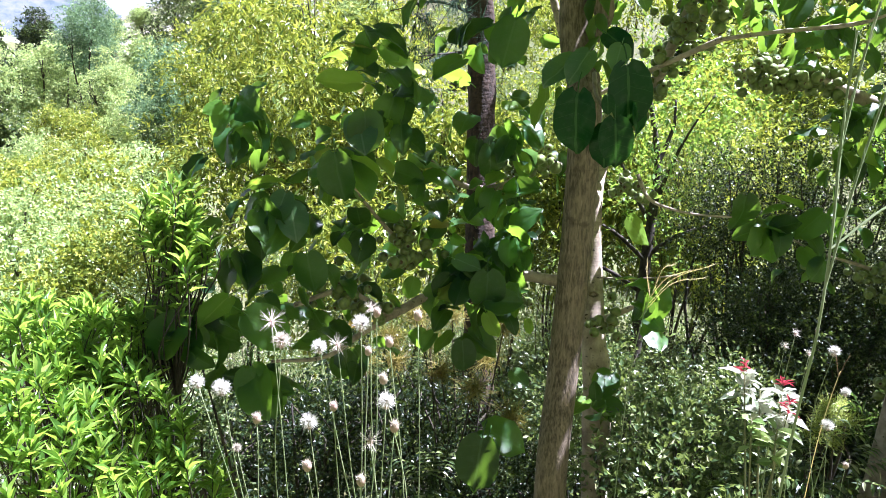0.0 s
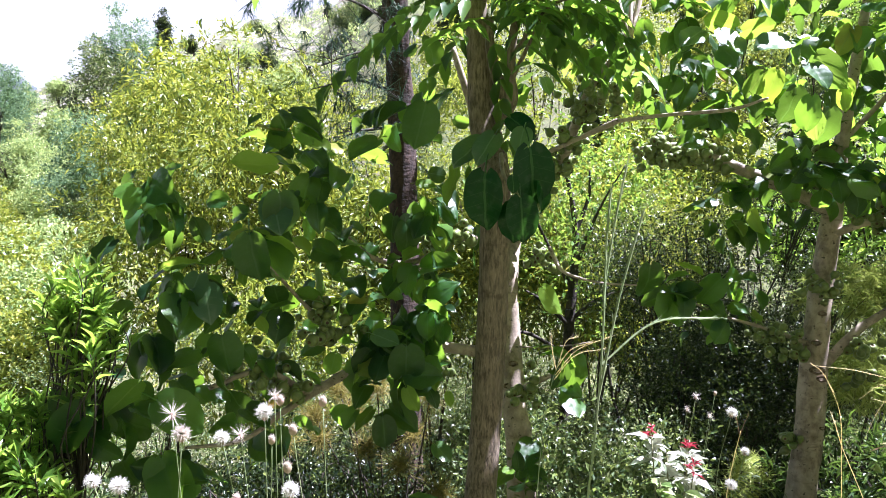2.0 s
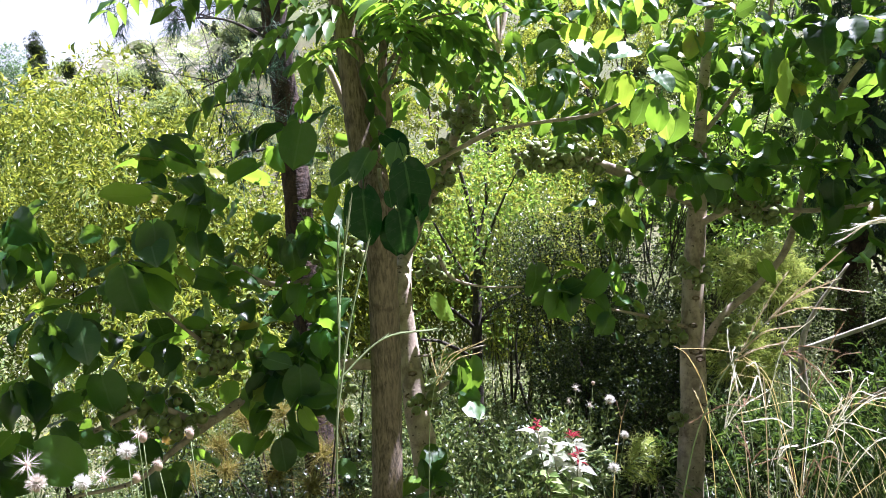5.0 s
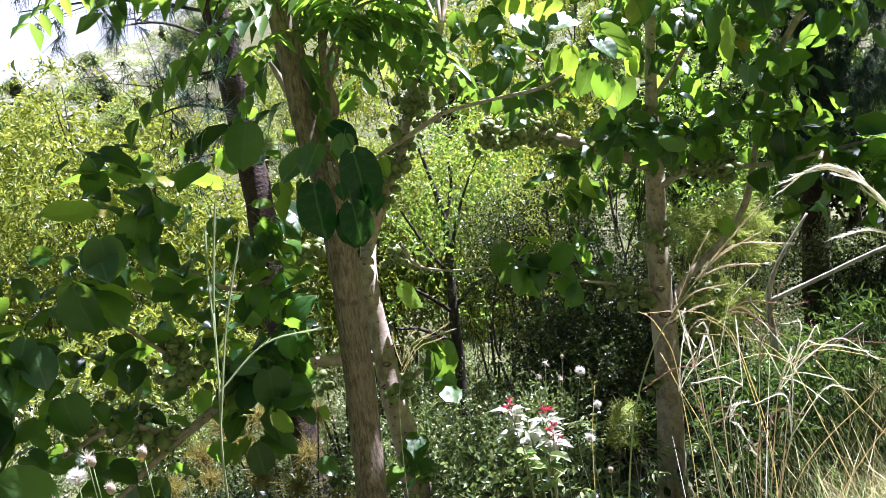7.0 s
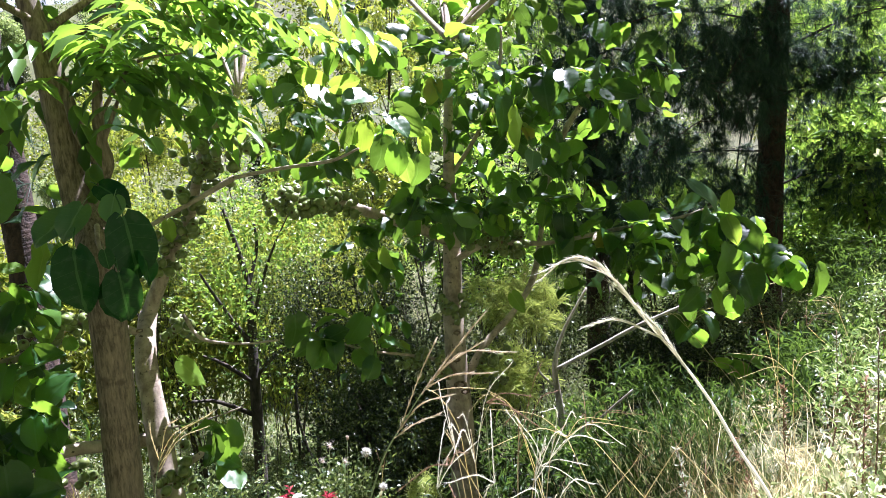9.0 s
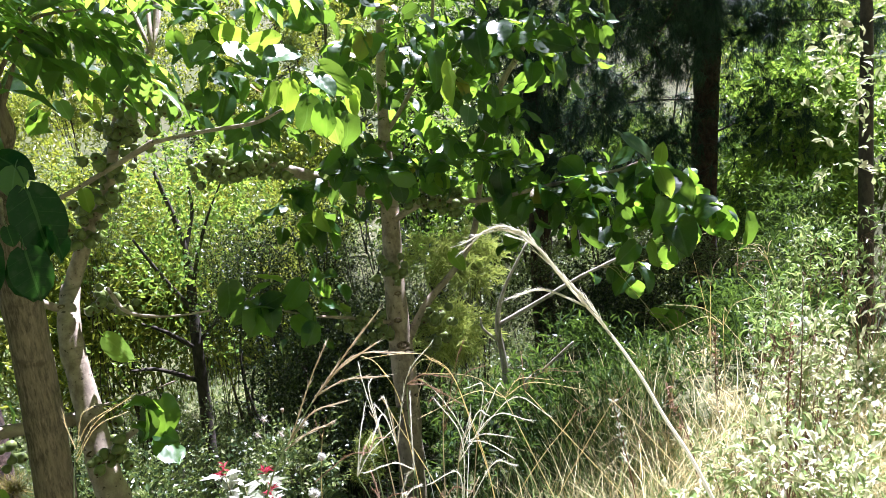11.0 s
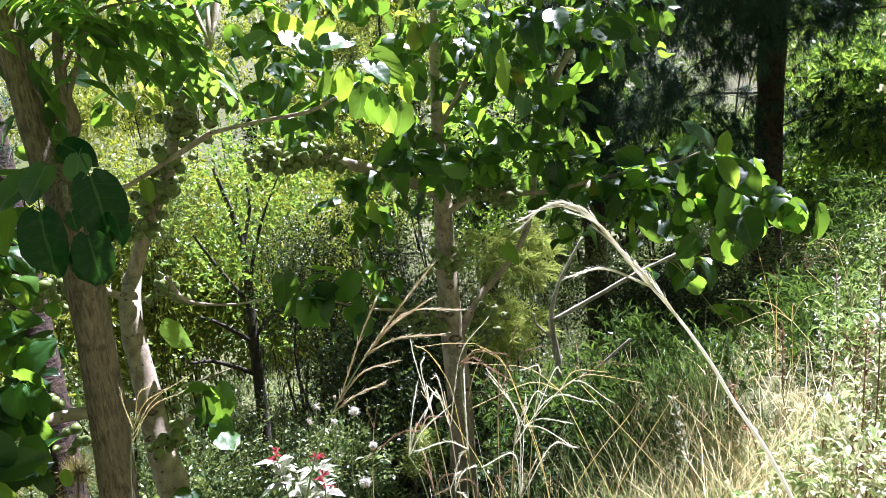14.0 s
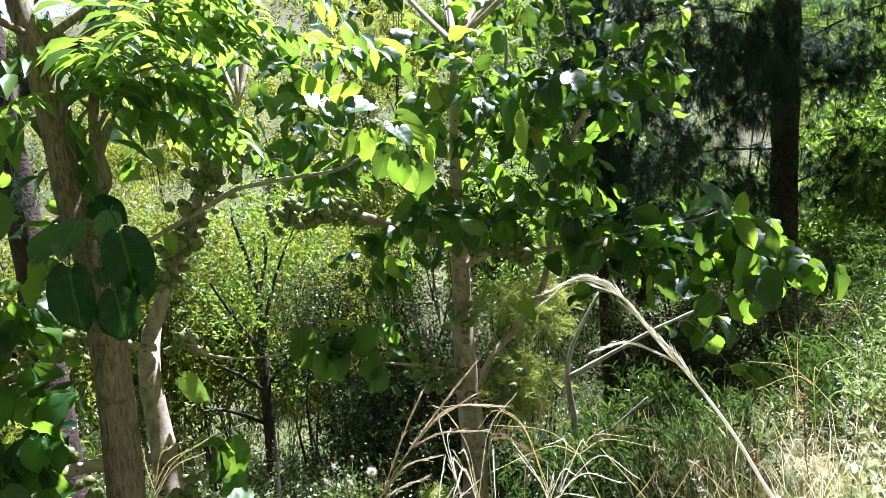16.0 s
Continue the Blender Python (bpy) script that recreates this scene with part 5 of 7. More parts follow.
for pts in (((2.734, 8.658, -0.157), (2.922, 8.699, 0.356), (3.146, 8.727, 0.824), (3.434, 8.754, 1.283)), ((2.697, 8.601, -0.370), (2.411, 8.641, 0.143), (2.170, 8.680, 0.649)), ((2.770, 8.791, 0.344), (2.992, 8.927, 0.843), (3.028, 9.021, 1.200)),
            ((2.659, 8.506, -0.750), (2.966, 8.381, -0.468), (3.362, 8.329, -0.308)), ((2.586, 8.370, -1.227), (2.097, 8.269, -0.889), (1.789, 8.197, -0.791)), ((2.659, 8.468, -0.857), (2.266, 8.472, -0.490), (2.046, 8.509, -0.349))):
    tree_wood(thin, base, "branch", [(*p, 0.034 - 0.009 * i) for i, p in enumerate(pts)], M_DARK_BARK, 5)
v, f = sprigs(rng, np.vstack([clumps(rng, (2.892, 8.737, 1.002), (1.5, 1.4, 1.25), 34, 0.36), clumps(rng, (2.464, 8.654, -0.535), (1.1, 1.1, 1.1), 6, 0.34)]), 13, 7, 0.34, 0.075, 0.28, LEAF_TINY)
put("crown", (v - np.array(base), f), M_LUSH, thin, kind="stuff", smooth=False)

# willowy bright trees behind
for k, (c, rx, rz, n) in enumerate((((-2.250, 12.447, 1.201), 2.2, 2.3, 60), ((-3.529, 10.888, -0.257), 1.4, 1.5, 26), ((-0.813, 11.558, 0.307), 1.5, 2.2, 34), ((2.035, 12.511, -0.006), 1.8, 2.4, 34), ((4.641, 12.378, -0.509), 1.5, 2.2, 36), ((-1.305, 9.097, -1.152), 1.3, 1.2, 24), ((6.365, 14.166, 0.366), 1.8, 2.2, 28), ((2.5, 11.0, 0.1), 1.4, 1.7, 40), ((4.0, 11.2, -0.3), 1.3, 1.5, 36), ((1.0, 10.6, -0.2), 1.3, 1.6, 36))):
    b = on_ground(c, 0.1)
    bush("willowy_tree", "sunlit yellow-green tree with small hanging leaves", "tree", 70 + k, b, 3, clumps(rng, c, (rx, rx, rz), int(n * 1.5), 0.40), 24, 9, 0.55, 0.13, 0.17, M_BRIGHT, M_DARK_BARK, LEAF_TINY, 0.035, 0.1, 0.8, 0.8, "willowy trees")
# small-leaved shrubs in the hollow, shade put into their dark leaf colour
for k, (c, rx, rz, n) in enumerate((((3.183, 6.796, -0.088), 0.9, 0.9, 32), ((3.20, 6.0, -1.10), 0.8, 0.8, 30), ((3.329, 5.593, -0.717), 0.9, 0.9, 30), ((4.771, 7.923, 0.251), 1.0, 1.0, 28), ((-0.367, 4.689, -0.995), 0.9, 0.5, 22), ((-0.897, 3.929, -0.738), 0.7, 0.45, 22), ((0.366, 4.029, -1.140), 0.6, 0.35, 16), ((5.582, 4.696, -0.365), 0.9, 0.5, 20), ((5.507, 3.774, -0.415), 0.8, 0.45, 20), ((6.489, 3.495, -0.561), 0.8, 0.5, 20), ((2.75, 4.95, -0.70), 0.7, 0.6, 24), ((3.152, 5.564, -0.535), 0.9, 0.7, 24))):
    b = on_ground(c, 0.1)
    bush("dark_shrub", "dense small-leaved shrub in the hollow, its leaf colour darkened for shade", "shrub", 80 + k, b, 9, clumps(rng, c, (rx, rx, rz), int(n * 1.2), 0.24), 46, 9, 0.24, 0.032, 0.32, M_DARK, M_DARK_BARK, LEAF_TINY, 0.025, 0.3, 0.0, 0.9, "dark shrubs")
# sunlit undergrowth
for k, (c, rx, rz, n) in enumerate(((((-1.592, 3.732, -0.699), 0.7, 0.4, 16), ((4.428, 3.581, -0.528), 0.8, 0.35, 18), ((5.884, 3.816, -0.804), 0.9, 0.5, 20), ((6.844, 3.358, -0.175), 0.8, 0.5, 20), ((3.942, 4.440, -0.708), 0.8, 0.3, 14), ((4.653, 2.833, -0.581), 0.7, 0.3, 16), ((2.104, 7.387, -1.748), 0.7, 0.6, 16), ((-2.566, 7.591, -0.975), 1.2, 0.7, 30), ((-1.167, 7.993, -1.410), 1.2, 0.7, 30), ((0.565, 8.542, -1.296), 1.2, 0.7, 30),)
        + (((5.548, 7.078, -0.501), 1.2, 0.8, 30), ((7.145, 7.258, -0.629), 1.3, 0.8, 30), ((3.055, 9.999, 0.355), 1.3, 0.8, 30), ((1.719, 9.754, 0.932), 1.1, 0.8, 26), ((1.72, 3.85, -0.40), 0.32, 0.2, 12), ((0.98, 4.15, -0.42), 0.36, 0.25, 12), ((0.96, 2.45, -0.02), 0.22, 0.12, 9), ((0.90, 2.85, -0.16), 0.28, 0.14, 10), ((1.32, 2.85, -0.30), 0.22, 0.12, 9), ((0.86, 3.45, -0.30), 0.28, 0.18, 12),))):
    b = on_ground(c, 0.05)
    bush("undergrowth_shrub", "low leafy undergrowth shrub with small sunlit leaves", "shrub", 90 + k, b, 7, clumps(rng, c, (rx, rx, rz), n, 0.17), 34, 8, 0.18, 0.034, 0.28, M_SMALL, M_DARK_BARK, LEAF_TINY, 0.008, 0.4, 0.0, 0.8, "undergrowth")
# leafy weeds below the bank
for k, (c, rx, rz, n) in enumerate((((3.684, 3.061, -0.085), 0.35, 0.25, 12), ((3.749, 2.534, -0.125), 0.35, 0.22, 12), ((3.014, 2.972, -0.199), 0.3, 0.22, 10), ((4.899, 2.754, -0.238), 0.4, 0.3, 12), ((2.706, 3.237, -0.408), 0.3, 0.25, 10), ((5.484, 2.651, -0.151), 0.4, 0.3, 12), ((3.35, 2.15, 0.05), 0.3, 0.2, 12), ((3.9, 1.95, 0.22), 0.3, 0.22, 12), ((4.3, 2.25, 0.12), 0.35, 0.3, 14), ((4.9, 2.05, 0.10), 0.4, 0.4, 16), ((3.0, 2.45, -0.08), 0.28, 0.18, 10), ((2.7, 2.1, -0.05), 0.25, 0.14, 8))):
    bush("leafy_weed", "upright leafy weed with narrow green leaves darkened for shade", "weed", 600 + k, on_ground(c, 0.02), 7, clumps(rng, c, (rx, rx, rz), n, 0.10), 9, 10, 0.18, 0.070, 0.10, M_WEED, M_DARK_BARK, LEAF_LONG, 0.006, 0.8, 0.0, 0.5, "weeds")
# shrubs behind the tall pine
for k, (c, rx, rz, n) in enumerate(((((14.997, 7.365, 0.214), 1.6, 1.4, 30), ((14.308, 8.827, -0.527), 1.5, 1.3, 26), ((13.774, 5.598, -0.405), 1.5, 1.4, 26), ((21.845, 10.804, 2.536), 2.5, 2.0, 30), ((13.219, 10.956, 0.678), 2.0, 1.8, 30), ((9.068, 11.108, 0.564), 1.7, 2.0, 30), ((7.103, 14.921, 1.523), 2.0, 1.6, 30), ((16.885, 17.522, 2.838), 2.6, 2.2, 30), ((12.958, 17.763, 3.781), 2.4, 2.0, 30), ((14.079, 23.542, 6.073), 2.8, 2.2, 30), ((8.252, 21.930, 4.063), 2.4, 2.0, 30),)
        + (((8.182, 28.563, 6.905), 2.8, 2.4, 30), ((4.070, 22.037, 3.652), 2.2, 2.0, 28), ((2.003, 25.663, 3.453), 2.4, 2.2, 28), ((12.775, 5.961, 1.185), 1.1, 1.2, 24), ((11.687, 5.699, -0.377), 1.0, 0.9, 22), ((14.915, 6.683, 2.359), 1.4, 1.4, 26), ((17.536, 8.880, 3.430), 1.8, 1.6, 28), ((16.355, 11.020, 4.422), 2.2, 1.8, 30), ((14.926, 13.075, 4.310), 2.2, 1.8, 30), ((11.973, 15.184, 5.622), 2.2, 1.8, 30), ((8.845, 17.211, 6.054), 2.2, 1.8, 30),)
        + (((4.466, 20.050, 6.659), 2.2, 1.8, 30), ((17.306, 6.274, 1.770), 2.0, 2.4, 36), ((22.302, 11.183, 6.370), 2.6, 2.0, 36), ((21.814, 9.060, 6.088), 2.4, 2.2, 36), ((10.9, 5.3, 0.6), 0.9, 0.8, 22), ((10.4, 4.5, 1.0), 0.9, 0.8, 22),))):
    b = on_ground(c, 0.1)
    bush("willowy_tree", "sunlit yellow-green tree with small hanging leaves", "tree", 110 + k, b, 2, clumps(rng, c, (rx, rx, rz), int(n * 1.2), 0.36), 20, 8, 0.5, 0.16, 0.2, M_SMALL if k in (7, 8, 11, 19) else M_LUSH if k in (0, 1, 2, 4, 5, 14, 15, 16, 17, 18, 20, 23, 24, 25) or k > 25 else M_BRIGHT, M_DARK_BARK, LEAF_TINY, 0.04, 0.2, 0.4, 0.8, "willowy trees")

# ---- valley trees and far hill trees ----
FAR = []
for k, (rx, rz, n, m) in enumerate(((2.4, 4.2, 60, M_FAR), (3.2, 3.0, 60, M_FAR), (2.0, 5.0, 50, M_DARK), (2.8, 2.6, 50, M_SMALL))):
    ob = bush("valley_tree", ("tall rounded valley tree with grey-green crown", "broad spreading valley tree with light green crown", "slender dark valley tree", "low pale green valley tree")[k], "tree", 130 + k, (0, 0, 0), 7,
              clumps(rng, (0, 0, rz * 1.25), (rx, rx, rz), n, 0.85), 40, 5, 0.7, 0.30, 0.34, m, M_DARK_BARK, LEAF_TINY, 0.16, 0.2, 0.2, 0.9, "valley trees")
    FAR.append(ob)
spots = []
for k in range(80):
    d = 62 + 60 * rng.random()
    a = radians(rng.uniform(-44, 4))
    spots.append((d * math.sin(a), d * math.cos(a), rng.uniform(0.45, 1.0)))
for k in range(110):
    d = rng.uniform(110, 330)
    a = radians(rng.uniform(-44, 50))
    spots.append((d * math.sin(a), d * math.cos(a), rng.uniform(0.7, 1.3)))
for k in range(40):
    d = rng.uniform(20, 60)
    a = radians(rng.uniform(8, 75))
    spots.append((d * math.sin(a), d * math.cos(a), rng.uniform(0.4, 0.8)))
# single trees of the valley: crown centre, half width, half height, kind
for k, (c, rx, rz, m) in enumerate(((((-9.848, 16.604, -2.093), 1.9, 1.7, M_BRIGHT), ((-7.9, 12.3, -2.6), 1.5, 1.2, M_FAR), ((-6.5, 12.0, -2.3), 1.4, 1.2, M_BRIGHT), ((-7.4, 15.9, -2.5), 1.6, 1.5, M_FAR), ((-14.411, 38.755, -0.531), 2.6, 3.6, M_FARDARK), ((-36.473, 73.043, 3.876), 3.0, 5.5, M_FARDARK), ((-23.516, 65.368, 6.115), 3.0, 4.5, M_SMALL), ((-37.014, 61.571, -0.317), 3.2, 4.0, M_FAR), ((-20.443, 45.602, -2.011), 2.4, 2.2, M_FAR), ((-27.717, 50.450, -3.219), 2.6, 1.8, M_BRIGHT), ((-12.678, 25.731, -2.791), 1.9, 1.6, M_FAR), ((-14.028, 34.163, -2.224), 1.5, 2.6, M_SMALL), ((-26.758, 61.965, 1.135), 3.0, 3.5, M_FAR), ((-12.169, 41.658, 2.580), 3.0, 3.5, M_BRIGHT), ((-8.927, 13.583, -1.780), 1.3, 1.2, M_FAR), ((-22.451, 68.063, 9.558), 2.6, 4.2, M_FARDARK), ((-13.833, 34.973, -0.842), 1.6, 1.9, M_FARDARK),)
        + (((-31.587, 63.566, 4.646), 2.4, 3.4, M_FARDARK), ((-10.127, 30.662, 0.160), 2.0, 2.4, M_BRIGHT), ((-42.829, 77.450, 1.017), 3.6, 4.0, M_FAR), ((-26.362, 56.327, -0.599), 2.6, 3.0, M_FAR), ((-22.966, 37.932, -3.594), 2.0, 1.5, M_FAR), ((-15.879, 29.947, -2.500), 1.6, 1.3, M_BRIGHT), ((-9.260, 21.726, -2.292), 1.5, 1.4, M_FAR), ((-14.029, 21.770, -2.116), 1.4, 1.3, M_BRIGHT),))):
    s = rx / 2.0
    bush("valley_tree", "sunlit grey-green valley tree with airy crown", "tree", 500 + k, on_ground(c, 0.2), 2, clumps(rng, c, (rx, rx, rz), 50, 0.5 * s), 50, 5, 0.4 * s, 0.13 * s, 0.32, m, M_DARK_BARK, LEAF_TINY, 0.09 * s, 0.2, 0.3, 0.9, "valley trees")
for k, (x, y, s) in enumerate(spots):
    src = FAR[int(rng.integers(4))]
    m = Matrix.Translation((x, y, float(h(x, y)) - 0.1)) @ Matrix.Rotation(rng.uniform(0, 6.28), 4, "Z") @ Matrix.Diagonal((s, s, s * rng.uniform(0.8, 1.15), 1))
    if k < 4:
        FAR[k].matrix_basis = m
    else:
        ob = copy_thing(src, Matrix.Identity(4))
        ob.matrix_basis = m


# a scatter of scrub over the far slopes, too far to count
def far_scrub():
    r = np.random.default_rng(150)
    rows = []
    while len(rows) < 5200:
        d, a = 13 + 390 * r.random() ** 2.0, radians(r.uniform(-50, 85))
        x, y = d * math.sin(a), d * math.cos(a)
        if a < radians(2) and d < 60 or math.sin(x * 0.11) * math.cos(y * 0.09) + r.normal() * 0.5 < -0.35:
            continue
        s = (0.3 + d / 110) * r.uniform(0.6, 1.3)
        rows.append((x, y, float(h(x, y)) + 0.5 * s, s, d))
    rows = np.array(rows)
    out, near = [], []
    for lo, hi, leaf in ((0, 28, 0.08), (28, 60, 0.16), (60, 130, 0.32), (130, 500, 0.7)):
        band = (rows[:, 4] >= lo) & (rows[:, 4] < hi)
        for keep, side in ((out, rows[:, 0] < 0.05 * rows[:, 1]), (near, rows[:, 0] >= 0.05 * rows[:, 1])):
            keep.append(sprigs(r, rows[band & side][:, :4], 14, 3, leaf * 2.2, leaf, 0.36, LEAF_TINY, 0.3, 0.0, 0.9, 0.3))
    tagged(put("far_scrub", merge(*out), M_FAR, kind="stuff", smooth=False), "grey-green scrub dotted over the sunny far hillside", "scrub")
    tagged(put("far_scrub", merge(*near), M_SMALL, kind="stuff", smooth=False), "green scrub covering the slope behind the pines", "scrub")


far_scrub()


def ground_cover():
    r = np.random.default_rng(151)
    rows = []
    while len(rows) < 4200:
        x, y = r.uniform(-9, 16), r.uniform(1.5, 16)
        u = -0.41 * (x - 1.0) + 0.91 * (y - 1.0)
        if u < 0.7 or math.hypot(x, y) < 2.2 or (y < 5 and r.random() < 0.5):
            continue
        s = r.uniform(0.10, 0.26) * (1 + 0.05 * math.hypot(x, y))
        rows.append((x, y, float(h(x, y)) + 0.6 * s, s))
    rows = np.array(rows)
    # weeds in the hollow take the leaf colour darkened for shade
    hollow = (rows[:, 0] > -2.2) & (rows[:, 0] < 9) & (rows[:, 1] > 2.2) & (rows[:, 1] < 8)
    for sel, mat, label in ((rows[~hollow], M_SMALL, "low green weeds covering the slope"), (rows[hollow], M_DARK, "low weeds in the hollow, shade put into their dark colour")):
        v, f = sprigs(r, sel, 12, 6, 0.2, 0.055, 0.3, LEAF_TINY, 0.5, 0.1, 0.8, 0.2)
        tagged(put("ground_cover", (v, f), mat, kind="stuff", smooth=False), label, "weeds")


ground_cover()


# ---- young yellow-needled pines under the figs ----
def needle_star(name, label, base, stars, needle, n, mat, seed):
    r = np.random.default_rng(seed)
    root = thing(name, label, "tree", base, "young pines")
    o = np.array(base)
    for c in stars:
        c = np.array(c)
        mid = (o + c) / 2 + r.normal(size=3) * 0.08
        v, f = tube([(*o, 0.011), (*mid, 0.008), (*c, 0.005)], 6, 5)
        put("stem", (v - o, f), M_DARK_BARK, root)
        d = unit(r.normal(size=(n, 3)) + np.array([0, 0, 0.25]))
        p = c + r.normal(size=(n, 3)) * 0.025
        v, f = scatter(p, d, r.normal(size=(n, 3)), needle * r.uniform(0.7, 1.1, n), 0.0022, NEEDLE)
        put("needle_tuft", (v - o, f), mat, root, smooth=False)


needle_star("young_pine", "young pine with yellowing needle tufts under the fig branches", on_ground((0.130, 3.882, -0.915), 0.05),
            ((0.187, 3.833, -0.327), (0.394, 4.119, -0.029), (0.422, 3.786, -0.503), (-0.092, 4.193, -0.138), (-0.318, 4.154, -0.283), (-0.190, 4.326, -0.029), (0.059, 4.326, -0.029), (-0.531, 4.062, -0.241), (-0.371, 4.380, -0.216), (-0.017, 4.135, -0.356), (0.289, 4.247, -0.325)), 0.17, 230, M_NEEDLE_Y, 160)
needle_star("young_pine", "small light green pine seedling by the fig trunk, sunlit tone in its needles", on_ground((2.236, 3.534, -0.379), 0.05),
            ((2.213, 3.461, -0.229), (2.164, 3.470, -0.328), (2.258, 3.416, -0.306), (2.205, 3.424, -0.421), (2.10, 3.42, -0.39), (2.17, 3.45, -0.26)), 0.085, 170, M_NEEDLE_L, 161)


# stands in for sunlit pine boughs, with the sun in the needle colour
bush("young_pine", "pine in the hollow, sunlit tone put into its yellow-green needle sprays", "tree", 163, on_ground((4.05, 4.95), 0.05), 5, np.vstack([clumps(np.random.default_rng(163), (4.05, 4.92, 0.36), (0.42, 0.42, 0.26), 22, 0.14), clumps(np.random.default_rng(164), (3.55, 4.35, -0.05), (0.34, 0.34, 0.13), 14, 0.12)]), 12, 26, 0.16, 0.075, 0.04, M_NEEDLE_L, M_DARK_BARK, LEAF_LONG, 0.008, 0.2, 0.3, 0.7, "young pines")


# ---- dry stakes and dead sticks ----
def stick(name, label, pieces, seed):
    r = np.random.default_rng(seed)
    a = np.array(pieces[0][0][:3])
    root = thing(name, label, "branch", tuple(a), "dead sticks")
    for pts in pieces:
        v, f = tube(pts, 7, 6, 0.05, r)
        put("branch", (v - a, f), M_DEAD, root)


s = (3.112, 3.220, -0.431)
stick("dead_sapling", "bare grey forked sapling standing in the weeds", (((s[0], s[1], float(h(s[0], s[1])) - 0.05, 0.026), (*(3.191, 3.250, -0.065), 0.024), (*(3.215, 3.311, 0.285), 0.02), (*(3.307, 3.305, 0.521), 0.012), (*(3.491, 3.251, 0.797), 0.008)),
      ((*(3.206, 3.313, 0.272), 0.015), (*(3.441, 3.085, 0.438), 0.014), (*(3.608, 2.892, 0.576), 0.012), (*(3.889, 2.632, 0.734), 0.008)), ((*(3.203, 3.291, 0.159), 0.010), (*(3.097, 3.323, 0.279), 0.008), (*(3.065, 3.302, 0.368), 0.005))), 170)
s = (3.071, 2.966, -0.066)
stick("fallen_stick", "thin grey dead stick leaning in the weeds", (((*on_ground((3.054, 3.066, -0.204), 0.1), 0.012), (*(3.071, 2.966, -0.066), 0.012), (*(3.147, 2.833, 0.092), 0.010), (*(3.265, 2.680, 0.272), 0.006)),), 171)


# ---- white-tufted flowers on thin stalks ----
def flower_meshes():
    r = np.random.default_rng(180)
    out = {}
    n = 620
    d = unit(r.normal(size=(n, 3)) + np.array([0, 0, 0.55]))
    v, f = scatter(d * 0.004, d, r.normal(size=(n, 3)), 0.0125 * r.uniform(0.6, 1.12, n), 0.00050, NEEDLE)
    out["head"] = (v + np.array([0, 0, 0.004]), f)
    n = 60
    d = unit(r.normal(size=(n, 3)) + np.array([0, 0, 0.3]))
    v, f = scatter(d * 0.003, d, r.normal(size=(n, 3)), 0.021 * r.uniform(0.7, 1.1, n), 0.0004, NEEDLE)
    out["burst"] = (v, f)
    prof = [(0.002, 0), (0.0065, 0.003), (0.0088, 0.010), (0.0080, 0.016), (0.0055, 0.021), (0.003, 0.023)]
    k = 9
    v = [(a * math.cos(6.283 * i / k), a * math.sin(6.283 * i / k), z) for a, z in prof for i in range(k)]
    f = [(j * k + i, j * k + (i + 1) % k, (j + 1) * k + (i + 1) % k, (j + 1) * k + i) for j in range(len(prof) - 1) for i in range(k)] + [tuple((len(prof) - 1) * k + i for i in range(k))]
    out["bud"] = (np.array(v), f)
    n = 70
    d = unit(r.normal(size=(n, 3)) * np.array([0.5, 0.5, 0.2]) + np.array([0, 0, 1.0]))
    v, f = scatter(d * np.array([0.006, 0.006, 0.004]) + np.array([0, 0, 0.012]), d, r.normal(size=(n, 3)), 0.013 * r.uniform(0.6, 1.1, n), 0.0007, NEEDLE)
    out["brush"] = (v, f)
    return out


FLOWER = flower_meshes()
M_DULLPUFF = plain_material("dull_bristle", [(0.3, (0.52, 0.46, 0.38)), (0.7, (0.68, 0.62, 0.54))], 0.9, 30, 0.3)


def puff_flower(at, foot, form, size, seed):
    r = np.random.default_rng(seed)
    at, foot = np.array(at), np.array(foot)
    label = {"head": "fluffy white flower head on a thin pale stalk", "burst": "spent flower head with sparse straw bristles on a thin stalk", "bud": "closed pinkish-green flower bud on a thin pale stalk", "dull": "fading cream flower head on a thin stalk"}[form]
    root = thing("puff_flower", label, "flower", tuple(foot), "puff flowers")
    mid = foot * 0.5 + at * 0.5 + r.normal(size=3) * 0.04
    q = foot * 0.2 + at * 0.8 + r.normal(size=3) * 0.012
    v, f = tube([(*foot, 0.0018), (*mid, 0.0012), (*q, 0.0010), (*at, 0.0008)], 5, 6)
    put("stalk", (v - foot, f), M_STALK, root)
    size *= 0.74 if form == "bud" else 1.0
    v, f = FLOWER["head" if form == "dull" else form]
    tip = unit(at - q)
    x = unit(np.cross(tip, [0.3, 1, 0.2]))
    rot = np.stack([x, np.cross(tip, x), tip], 1)
    put({"head": "tuft", "dull": "tuft", "burst": "tuft", "bud": "bud"}[form], ((v * size) @ rot.T + at - foot, f), {"head": M_PUFF, "dull": M_DULLPUFF, "burst": M_DULLPUFF, "bud": M_BUD}[form], root, smooth=form == "bud")
    if form == "bud":
        v, f = FLOWER["brush"]
        put("tuft", ((v * size) @ rot.T + at - foot, f), M_DULLPUFF, root, smooth=False)
    else:
        v, f = FLOWER["bud"]
        put("calyx", ((v * np.array([0.55, 0.55, 0.5]) * size - np.array([0, 0, 0.009 * size])) @ rot.T + at - foot, f), M_BUD, root)


ft = [(*(-0.317, 1.084, 0.815), 1.0), (*(-0.151, 1.084, 0.815), 1.0), (*(0.968, 1.692, 0.376), 1.0)]


